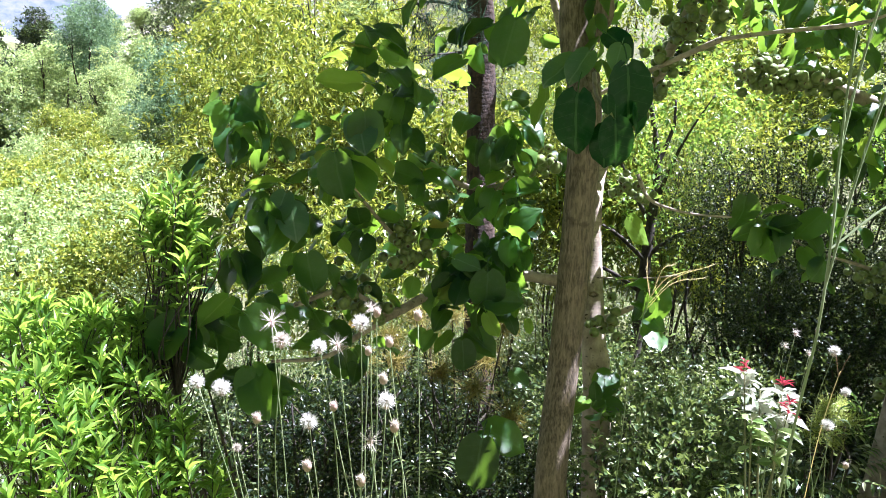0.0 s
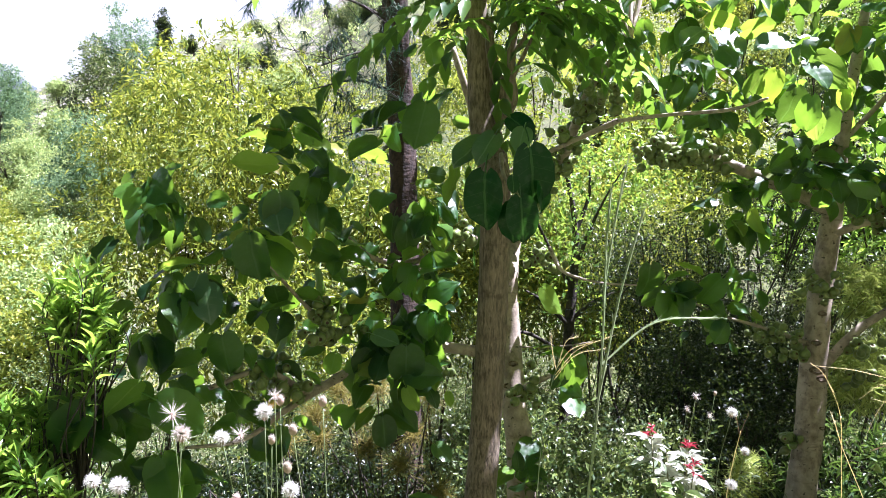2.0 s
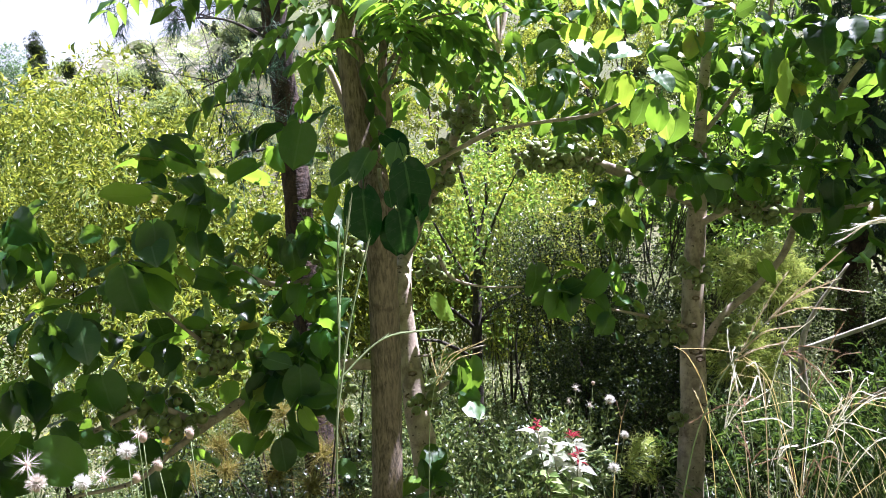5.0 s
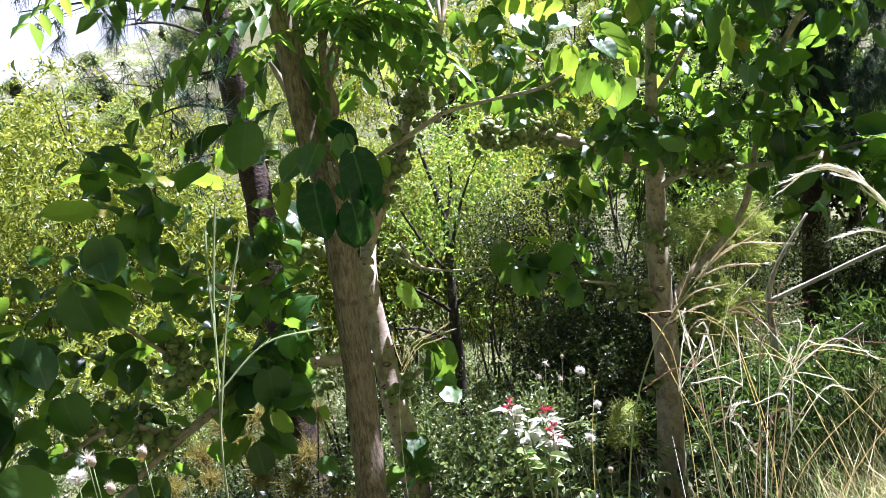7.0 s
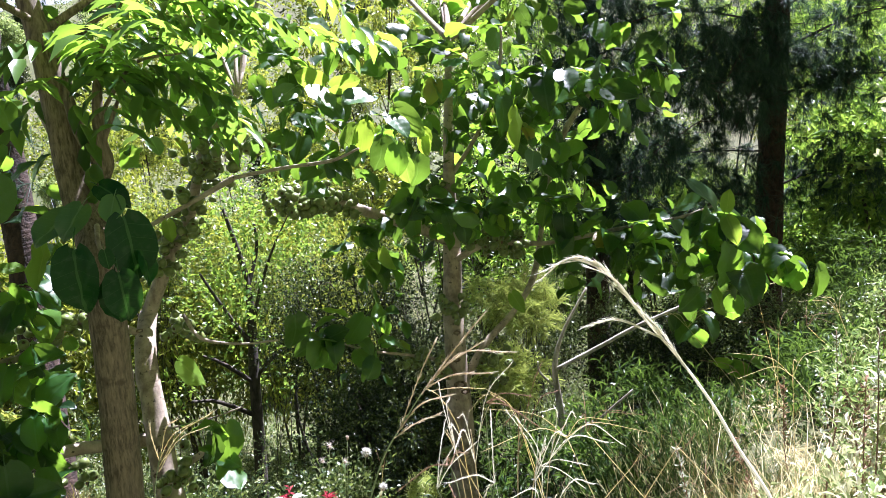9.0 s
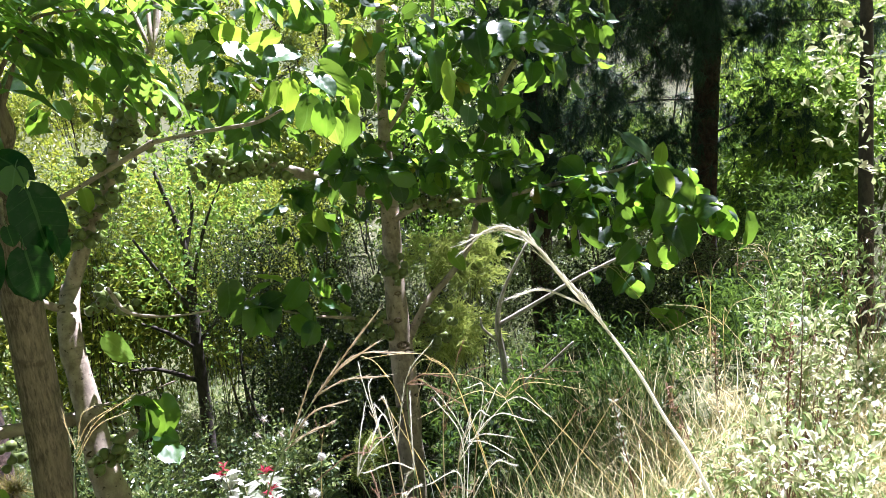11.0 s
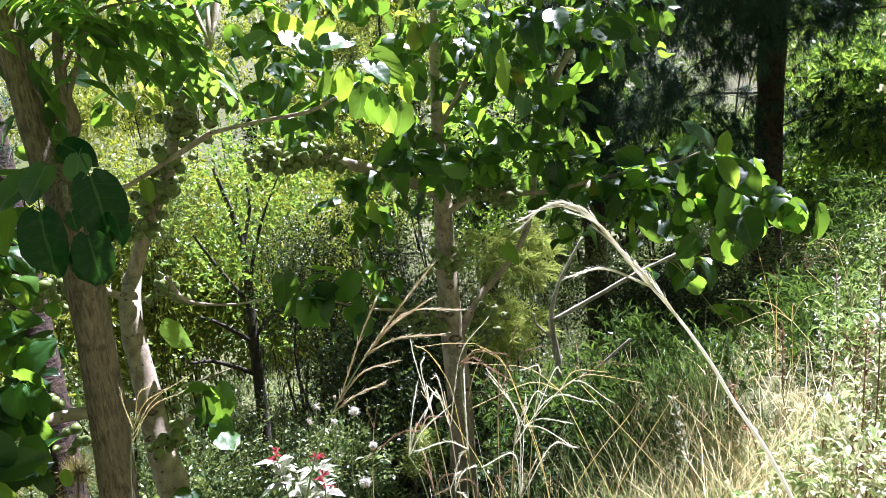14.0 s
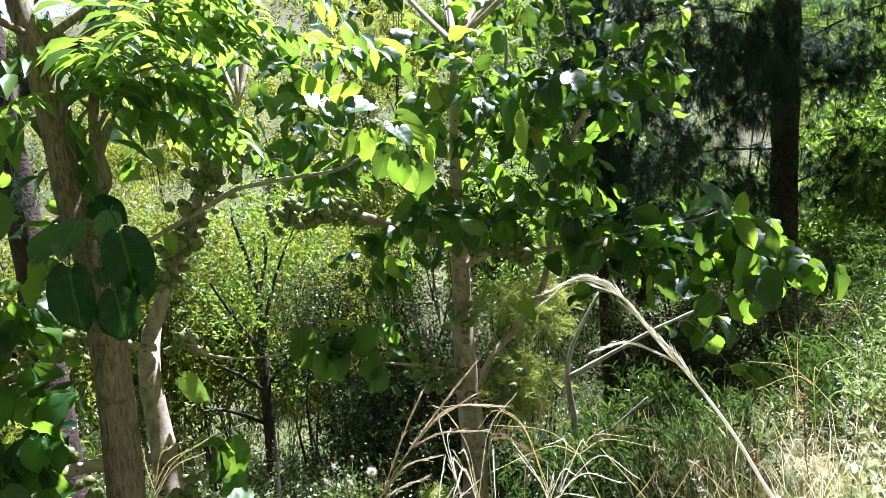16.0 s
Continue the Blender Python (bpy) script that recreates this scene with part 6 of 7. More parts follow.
def foot_of(i, r):
    x, y = ft[i][0] + r.normal() * 0.06, ft[i][1] + 0.12 + r.normal() * 0.05
    return (x, y, float(h(x, y)) - 0.02)


r_ft = np.random.default_rng(185)
for k, (at, i, form, size) in enumerate(((((-0.399, 1.006, 1.104), 0, "head", 0.9), ((-0.359, 1.003, 1.094), 0, "head", 1.1), ((-0.251, 0.977, 1.188), 0, "dull", 1.05), ((-0.217, 0.989, 1.042), 0, "head", 1.1), ((-0.201, 1.021, 1.159), 1, "head", 0.95), ((-0.133, 1.030, 1.195), 1, "head", 1.1), ((-0.172, 1.023, 1.166), 1, "burst", 1.0), ((-0.093, 0.998, 1.073), 1, "head", 1.1), ((-0.119, 0.982, 1.016), 1, "burst", 1.1), ((-0.279, 1.032, 1.203), 0, "burst", 1.2), ((-0.220, 0.970, 0.968), 0, "bud", 1.2), ((-0.178, 0.995, 1.062), 1, "bud", 1.0), ((-0.087, 1.021, 1.162), 1, "bud", 1.1), ((-0.080, 0.986, 1.029), 1, "bud", 1.2),)
        + (((-0.302, 0.989, 1.042), 0, "bud", 1.1), ((-0.133, 0.963, 0.945), 1, "bud", 1.2), ((-0.043, 1.080, 1.185), 1, "bud", 1.1), ((-0.108, 1.034, 1.209), 1, "bud", 1.0), ((-0.122, 1.018, 1.149), 1, "bud", 0.9), ((-0.096, 1.006, 1.104), 1, "bud", 1.1), ((-0.350, 1.023, 0.975), 0, "dull", 0.6), ((-0.120, 1.057, 1.217), 1, "burst", 0.8), ((1.014, 1.822, 0.863), 2, "burst", 0.9), ((0.984, 1.813, 0.828), 2, "burst", 0.8), ((1.053, 1.807, 0.806), 2, "burst", 0.8), ((1.124, 1.807, 0.808), 2, "head", 1.2), ((1.157, 1.777, 0.695), 2, "head", 1.0), ((1.106, 1.752, 0.602), 2, "head", 1.3),)
        + (((1.001, 1.773, 0.680), 2, "head", 1.2), ((1.074, 1.822, 0.863), 2, "bud", 0.8), ((1.126, 1.677, 0.514), 2, "bud", 1.2),))):
    puff_flower(at, foot_of(i, r_ft), form, size, 200 + k)


# pale boulders and houses far off in the valley
def boulder(at, size, seed):
    r = np.random.default_rng(seed)
    bm = bmesh.new()
    bmesh.ops.create_icosphere(bm, subdivisions=3, radius=1.0)
    for q in bm.verts:
        s = 1 + 0.35 * noise.noise(q.co * 1.3 + Vector((seed, 0, 0))) + 0.12 * noise.noise(q.co * 4)
        q.co = Vector((q.co.x * s * size, q.co.y * s * size, q.co.z * s * size * 0.6))
    me = bpy.data.meshes.new("boulder")
    bm.to_mesh(me)
    bm.free()
    me.materials.append(M_ROCK)
    ob = new("boulder", me)
    ob.location = (at[0], at[1], float(h(at[0], at[1])) + 0.15 * size)
    tagged(ob, "pale weathered boulder on the open valley slope", "rock", "valley boulders")


for k, (at, size) in enumerate((((-38.263, 60.149, -5.634), 2.6), ((-38.680, 64.436, -5.085), 2.0), ((-45.517, 70.625, -5.148), 2.4), ((-41.714, 72.724, -5.050), 1.6), ((-34.778, 55.959, -5.828), 1.8), ((-32.811, 148.200, 20.114), 3.5), ((-27.951, 153.100, 20.533), 4.0), ((-36.953, 146.088, 18.496), 3.0), ((-22.666, 158.115, 21.672), 3.5), ((-41.408, 157.851, 19.169), 3.5), ((-35.769, 161.849, 20.606), 3.0))):
    boulder(at, size, 700 + k)
M_WALL = plain_material("whitewashed_wall", [(0.3, (0.55, 0.52, 0.46)), (0.7, (0.72, 0.70, 0.64))], 0.9, 0.8)
M_ROOF = plain_material("grey_sheet_roof", [(0.3, (0.20, 0.19, 0.19)), (0.7, (0.32, 0.31, 0.31))], 0.6, 1.5)
M_PANE = plain_material("dark_window", [(0.3, (0.03, 0.035, 0.04)), (0.7, (0.06, 0.065, 0.07))], 0.2, 3.0)


def far_house(x, y, w, d, tall):
    z = float(h(x, y)) - 0.5
    root = thing("house", "small pale house with grey roof on the far hillside", "house", (x, y, z), "far houses")

    def box(x0, y0, z0, x1, y1, z1):
        v = [(a, b, c) for a in (x0, x1) for b in (y0, y1) for c in (z0, z1)]
        return v, [(0, 1, 3, 2), (4, 6, 7, 5), (0, 4, 5, 1), (2, 3, 7, 6), (0, 2, 6, 4), (1, 5, 7, 3)]
    put("wall", box(-w / 2, -d / 2, 0, w / 2, d / 2, tall), M_WALL, root, smooth=False)
    e = 0.5
    put("roof", ([(-w / 2 - e, -d / 2 - e, tall), (w / 2 + e, -d / 2 - e, tall), (w / 2 + e, d / 2 + e, tall), (-w / 2 - e, d / 2 + e, tall), (-w / 2, 0, tall + 1.6), (w / 2, 0, tall + 1.6)],
                 [(0, 1, 5, 4), (2, 3, 4, 5), (1, 2, 5), (3, 0, 4), (3, 2, 1, 0)]), M_ROOF, root, smooth=False)
    for k in range(3):
        cx = -w / 2 + w * (k + 0.5) / 3
        put("window", box(cx - 0.6, -d / 2 - 0.06, tall * 0.45, cx + 0.6, -d / 2 + 0.05, tall * 0.8), M_PANE, root, smooth=False)


for x, y, w, d, tall in ((-152, 260, 14, 8, 5), (-170, 255, 10, 7, 4), (-140, 285, 12, 8, 6), (-185, 290, 16, 8, 5)):
    far_house(x, y, w, d, tall)


# ---- the red-tipped plant ----
def leafy_stalk(r, foot, tip, n, leaf, ratio, spread=1.0):
    foot, tip = np.array(foot), np.array(tip)
    s = r.uniform(0.35, 1.0, n)[:, None]
    pos = foot + (tip - foot) * s
    d = r.normal(size=(n, 3)) * np.array([1, 1, 0.35]) + np.array([0, 0, 0.25])
    return scatter(pos, d * spread, np.array([0, 0, 1.0]) + r.normal(size=(n, 3)) * 0.35, leaf * r.uniform(0.6, 1.1, n), leaf * ratio, LEAF_LONG)


r = np.random.default_rng(300)
foot = on_ground((1.001, 1.787, 0.346), 0.02)
red = thing("red_tipped_plant", "leafy plant with red young tips and pale shining leaves", "plant", foot)
o = np.array(foot)
for k, tip in enumerate(((0.867, 1.795, 0.761), (0.911, 1.780, 0.706), (0.976, 1.780, 0.706), (0.967, 1.718, 0.667), (0.864, 1.714, 0.652), (0.935, 1.706, 0.621))):
    v, f = tube([(*foot, 0.006), (*((o + np.array(tip)) / 2 + r.normal(size=3) * 0.02), 0.004), (*tip, 0.002)], 5, 5)
    put("stem", (v - o, f), M_TWIG, red)
    t3 = np.array(tip)
    v, f = leafy_stalk(r, o + (t3 - o) * 0.84, t3, 15, 0.070, 0.18)
    put("foliage", (v - o, f), M_PALE if k in (0, 1, 2, 3) else M_BANK, red, kind="stuff", smooth=False)
    if k in (0, 2, 3):
        v, f = leafy_stalk(r, t3 - np.array([0, 0, 0.03]), t3 + np.array([0.0, 0, 0.035]), 11, 0.034, 0.10)
        put("red_tip", (v - o, f), M_RED, red, "crimson young leaves", "stuff", smooth=False)


# ---- ferny undergrowth ----
for k, at in enumerate(((1.214, 2.674, -0.018), (0.989, 2.635, -0.163), (1.274, 2.471, -0.000), (1.740, 2.642, -0.138), (1.792, 3.014, -0.181), (1.600, 3.351, -0.277), (-0.070, 2.978, -0.425), (2.739, 3.303, -0.563))):
    r = np.random.default_rng(320 + k)
    foot = on_ground(at, 0.02)
    root = thing("fern", "feathery green fern in the undergrowth", "fern", foot, "ferns")
    for q in range(9):
        a = r.uniform(0, 6.283)
        top = np.array(at) + np.array([math.cos(a), math.sin(a), 0]) * 0.05
        v, f = pinnate(r, top, (math.cos(a), math.sin(a), 0.35), 9, 0.28, 0.055)
        v2, f2 = tube([(*foot, 0.003), (*((np.array(foot) + top) / 2 + r.normal(size=3) * 0.02), 0.0025), (*top, 0.002)], 4, 3)
        put("frond", (merge((v, f), (v2, f2))[0] - np.array(foot), merge((v, f), (v2, f2))[1]), M_SMALL, root, smooth=False)


# ---- the sunny bank ----
def bank_grass():
    r = np.random.default_rng(340)
    green, straw = [], []
    n = 0
    while n < 4700:
        x, y = r.uniform(0.6, 6.5), r.uniform(0.3, 3.6)
        u = -0.41 * (x - 1.0) + 0.91 * (y - 1.0)
        if not -1.0 < u < 0.7 or math.hypot(x - 0.2, y) < 1.25 or u > 0.17 - 0.66 * max(x - 2.2, 0) + 0.07 * math.sin(5 * x) and r.random() < 0.965:
            continue
        n += 1
        k = 13
        z = float(h(x, y))
        pos = np.array([x, y, z]) + np.concatenate([r.normal(size=(k, 2)) * 0.035, np.zeros((k, 1)) - 0.01], 1)
        lean = r.normal(size=3) * 0.3
        d = np.array([0, 0, 1.0]) + lean * np.array([1, 1, 0]) + r.normal(size=(k, 3)) * np.array([0.95, 0.95, 0.2])
        (straw if r.random() < 0.48 else green).append((pos, d, r.uniform(0.09, 0.27, k) * (1.1 if u > -0.2 else 0.9), r.uniform(0.0014, 0.0034, k)))
    for name, rows, mat, label in (("green_grass", green, M_GRASS, "green grass blades on the sunny bank"), ("dry_grass", straw, M_STRAW, "dry straw-coloured grass on the sunny bank")):
        pos, d, ln, w = (np.concatenate([q[i] for q in rows]) for i in range(4))
        v, f = scatter(pos, d, r.normal(size=pos.shape) * np.array([1, 1, 0.1]), ln, w, BLADE)
        tagged(put(name, (v, f), mat, kind="stuff", smooth=False), label, "grass")


bank_grass()


def tall_straw():
    r = np.random.default_rng(347)
    rows = []
    while len(rows) < 120:
        x, y = r.uniform(1.3, 4.6), r.uniform(1.0, 3.4)
        u = -0.41 * (x - 1.0) + 0.91 * (y - 1.0)
        if -0.45 < u < 0.4 and u < 0.2 - 0.45 * max(x - 2.0, 0) and math.hypot(x, y) > 1.7 and r.random() < 1.0 - 0.7 * max(u, 0):
            rows.append((x, y, float(h(x, y)) - 0.01))
    k = 3
    pos = np.repeat(np.array(rows), k, 0) + r.normal(size=(len(rows) * k, 3)) * np.array([0.05, 0.05, 0])
    d = np.array([-0.15, -0.1, 1.0]) + r.normal(size=pos.shape) * np.array([0.42, 0.42, 0.1])
    v, f = scatter(pos, d, r.normal(size=pos.shape) * np.array([1, 1, 0.1]), r.uniform(0.3, 0.72, len(pos)), r.uniform(0.0009, 0.0018, len(pos)), BLADE)
    tagged(put("tall_dry_grass", (v, f), M_STRAW, kind="stuff", smooth=False), "long bleached grass stems arching over the bank's edge", "grass")


tall_straw()


def edge_grass():
    """Loose tall grass, green and drying, where the bank drops into the hollow."""
    r = np.random.default_rng(349)
    for count, k, mat, name, label in ((150, 7, M_GRASS, "tall_green_grass", "loose tall green grass where the bank drops away"), (80, 4, M_STRAW, "tall_drying_grass", "loose tall drying grass where the bank drops away")):
        rows = []
        while len(rows) < count:
            x, y = r.uniform(1.3, 3.3), r.uniform(1.2, 3.0)
            u = -0.41 * (x - 1.0) + 0.91 * (y - 1.0)
            if 0.0 < u < 0.75 - 0.3 * max(x - 2.3, 0) and math.hypot(x, y) > 1.75 and r.random() < 1.1 - u:
                rows.append((x, y, float(h(x, y)) - 0.01))
        pos = np.repeat(np.array(rows), k, 0) + r.normal(size=(count * k, 3)) * np.array([0.05, 0.05, 0])
        d = np.array([0, 0, 1.0]) + r.normal(size=pos.shape) * np.array([0.4, 0.4, 0.1])
        v, f = scatter(pos, d, r.normal(size=pos.shape) * np.array([1, 1, 0.1]), r.uniform(0.25, 0.58, len(pos)), r.uniform(0.0013, 0.0026, len(pos)), BLADE)
        tagged(put(name, (v, f), mat, kind="stuff", smooth=False), label, "grass")


edge_grass()


def bank_weeds():
    r = np.random.default_rng(346)
    for count, lo, hi, mat, leaf, ratio, label in ((120, -0.9, 0.1, M_WHITE, 0.032, 0.3, "small weeds among the bank grass with sun glare in their colour"), (150, 0.35, 1.0, M_WEED, 0.05, 0.14, "narrow-leaved weeds below the bank grass, colour darkened for shade")):
        rows = []
        while len(rows) < count:
            x, y = r.uniform(0.9, 6.0), r.uniform(0.4, 4.2)
            u = -0.41 * (x - 1.0) + 0.91 * (y - 1.0)
            if not lo < u < hi or math.hypot(x - 0.2, y) < 1.5 or lo < 0 and u > -0.14 - 0.4 * max(x - 2.0, 0):
                continue
            s = r.uniform(0.03, 0.09)
            rows.append((x, y, float(h(x, y)) + r.uniform(0.03, 0.2), s))
        v, f = sprigs(r, rows, 7, 6, 0.09, leaf, ratio, LEAF_LONG, 0.6, 0.0, 0.4, 0.1)
        tagged(put("bank_weeds", (v, f), mat, kind="stuff", smooth=False), label, "weeds")


bank_weeds()


def hill_grass():
    r = np.random.default_rng(345)
    n = 3000
    d, a = 7.5 + 26 * r.random(n) ** 1.3, np.radians(r.uniform(-8, 85, n))
    shade = (d < 14) & (a > radians(30)) & (a < radians(70)) | (d < 9)
    d, a = d[~shade], a[~shade]
    n = len(d)
    x, y = d * np.sin(a), d * np.cos(a)
    k = 8
    pos = np.repeat(np.stack([x, y, h(x, y) - 0.02], 1), k, 0) + r.normal(size=(n * k, 3)) * np.array([0.12, 0.12, 0])
    dirs = np.array([0, 0, 1.0]) + r.normal(size=(n * k, 3)) * np.array([0.45, 0.45, 0.1])
    v, f = scatter(pos, dirs, r.normal(size=pos.shape) * np.array([1, 1, 0.1]), r.uniform(0.2, 0.6, n * k), np.repeat(0.002 + 0.0004 * d, k), BLADE)
    tagged(put("hill_grass", (v, f), M_GRASS, kind="stuff", smooth=False), "tussocky yellow-green grass on the slope beyond", "grass")


hill_grass()
for k, (at, rx, rz, n) in enumerate((((8.25, 4.05, 0.05), 0.6, 0.5, 15), ((7.75, 3.45, 0.15), 0.5, 0.45, 13), ((6.95, 3.30, -0.10), 0.45, 0.35, 11))):
    bush("narrow_leaved_shrub", "dark green narrow-leaved shrub below the pine", "shrub", 640 + k, on_ground(at, 0.02), 4, clumps(rng, at, (rx, rx, rz), n, 0.1), 14, 8, 0.22, 0.085, 0.10, M_WEED, M_DARK_BARK, LEAF_LONG, 0.006, 0.5, 0.2, 0.6, "narrow-leaved shrubs")
for k, (at, rx, rz, n) in enumerate((((2.168, 0.904, 0.534), 0.17, 0.10, 7), ((2.580, 1.018, 0.581), 0.18, 0.14, 9), ((2.456, 1.165, 0.352), 0.12, 0.10, 6), ((2.999, 1.128, 0.630), 0.16, 0.18, 8), ((2.217, 0.769, 0.602), 0.16, 0.16, 9), ((2.734, 1.063, 0.679), 0.08, 0.22, 5),
                                     ((3.15, 1.32, 0.52), 0.16, 0.20, 9), ((3.45, 1.48, 0.50), 0.16, 0.20, 8), ((3.55, 1.22, 0.70), 0.18, 0.24, 7), ((3.90, 1.30, 0.75), 0.18, 0.26, 7), ((2.05, 1.20, 0.22), 0.10, 0.07, 4), ((4.02, 1.78, 0.48), 0.12, 0.20, 6), ((4.30, 1.72, 0.66), 0.14, 0.26, 8), ((3.63, 1.70, 0.38), 0.10, 0.14, 5))):
    bush("bank_shrub", "leafy shrub on the grassy bank with sun glare in its leaf colour", "shrub", 360 + k, on_ground(at, 0.02), 6, clumps(rng, at, (rx, rx, rz), n, 0.05), 5, 6, 0.10, 0.040, 0.18, M_WHITE if k < 6 else M_BANK, M_DRYSTEM, LEAF_LONG, 0.003, 0.7, 0.0, 0.5, "bank shrubs")


def seed_stalk(name, label, foot, pts, sprays, mat_s, seed, head=0.05, thick=0.0016, mat_h=None):
    """A grass stalk with bristly seed spikes along its end."""
    r = np.random.default_rng(seed)
    root = thing(name, label, "grass", foot, "grass stalks")
    o = np.array(foot)
    p0, p1 = np.array(pts[0]), np.array(pts[1])
    bend = p0 + (p0 - p1) * min(2.5, 0.6 * max(p0[2] - o[2], 0.01) / max(p0[2] - p1[2], p1[2] - p0[2], 0.02))
    bend[2] = max(bend[2], o[2] + 0.3 * (p0[2] - o[2]))
    low = [(1 - s) ** 2 * o + 2 * s * (1 - s) * bend + s * s * p0 for s in (0.2, 0.4, 0.6, 0.8)]
    v, f = tube([(*foot, thick * 1.2)] + [(*p, thick * 1.1) for p in low] + [(*p, thick * (1 - 0.5 * i / len(pts))) for i, p in enumerate(pts)], 5, 7)
    stem = put("stalk", (v - o, f), mat_s, root)
    for a, b, c in sprays:
        v, f = tube([(*a, thick * 0.7), (*b, thick * 0.6), (*c, thick * 0.3)], 4, 6)
        sp = spline([(*a, 0), (*b, 0), (*c, 0)], 11)[:, :3]
        d = np.gradient(sp, axis=0)
        n = len(sp) * 3
        pos, dirs = np.repeat(sp, 3, 0) + r.normal(size=(n, 3)) * 0.35 * thick, unit(np.repeat(unit(d), 3, 0) + r.normal(size=(n, 3)) * 0.13)
        w = scatter(pos, dirs, r.normal(size=(n, 3)), head * r.uniform(0.4, 1.1, n), 0.00028 + 0.06 * thick, NEEDLE)
        vv, ff = merge((v, f), w)
        put("seed_spike", (vv - o, ff), mat_h or M_STRAW, stem, smooth=False)


# the big arching plume and the branched stalks beside it
foot = on_ground((1.215, 0.36), 0.02)
seed_stalk("grass_plume", "tall arching grass stalk with a bleached feathery plume", foot, ((1.185, 0.493, 1.137), (1.187, 0.545, 1.198), (1.187, 0.588, 1.258), (1.178, 0.638, 1.322), (1.157, 0.691, 1.389), (1.133, 0.738, 1.460), (1.108, 0.768, 1.492)),
           (((1.145, 0.715, 1.425), (1.118, 0.757, 1.487), (1.062, 0.806, 1.487)), ((1.133, 0.738, 1.460), (1.100, 0.777, 1.497), (1.048, 0.822, 1.474)), ((1.122, 0.752, 1.478), (1.085, 0.790, 1.494), (1.040, 0.815, 1.462)), ((1.157, 0.691, 1.389), (1.135, 0.730, 1.455), (1.100, 0.760, 1.482)),
            ((1.172, 0.655, 1.343), (1.152, 0.695, 1.405), (1.128, 0.735, 1.452)), ((1.166, 0.668, 1.360), (1.120, 0.715, 1.392), (1.075, 0.745, 1.385)), ((1.180, 0.630, 1.312), (1.168, 0.668, 1.370), (1.148, 0.705, 1.415))), M_PLUME, 400, 0.022, 0.0030, M_PLUME)
foot = on_ground((0.522, 0.543, 1.287), 0.02)
seed_stalk("grass_plume", "branched bleached grass stalk with stiff seed spikes", foot, ((0.535, 0.449, 1.405), (0.559, 0.433, 1.452), (0.576, 0.422, 1.479)),
           (((0.554, 0.435, 1.445), (0.576, 0.426, 1.494), (0.587, 0.418, 1.518)), ((0.572, 0.424, 1.473), (0.597, 0.409, 1.507), (0.624, 0.394, 1.539)), ((0.576, 0.422, 1.479), (0.604, 0.405, 1.506), (0.635, 0.380, 1.505)), ((0.574, 0.423, 1.477), (0.594, 0.408, 1.488), (0.619, 0.386, 1.489)), ((0.551, 0.436, 1.441), (0.570, 0.423, 1.465), (0.590, 0.406, 1.472)), ((0.548, 0.436, 1.437), (0.563, 0.424, 1.449), (0.579, 0.410, 1.457)), ((0.578, 0.421, 1.481), (0.592, 0.411, 1.497), (0.618, 0.393, 1.515))), M_STALK, 401, 0.009, 0.0008, M_SPIKE)
foot = on_ground((0.150, 0.30), 0.02)
seed_stalk("grass_plume", "thin upright grass stalk with pale seed spikes", foot, ((0.154, 0.268, 1.440), (0.157, 0.266, 1.490), (0.162, 0.274, 1.527), (0.167, 0.286, 1.568)),
           (((0.167, 0.286, 1.568), (0.173, 0.291, 1.599), (0.179, 0.294, 1.626)), ((0.165, 0.282, 1.555), (0.168, 0.289, 1.590), (0.171, 0.294, 1.612)), ((0.162, 0.274, 1.527), (0.190, 0.277, 1.547), (0.221, 0.272, 1.550)), ((0.160, 0.270, 1.512), (0.172, 0.279, 1.560), (0.187, 0.289, 1.603))), M_STALK, 402, 0.007, 0.0005, M_STALK)
# a clump of dry stalks rising beside the path
r = np.random.default_rng(409)
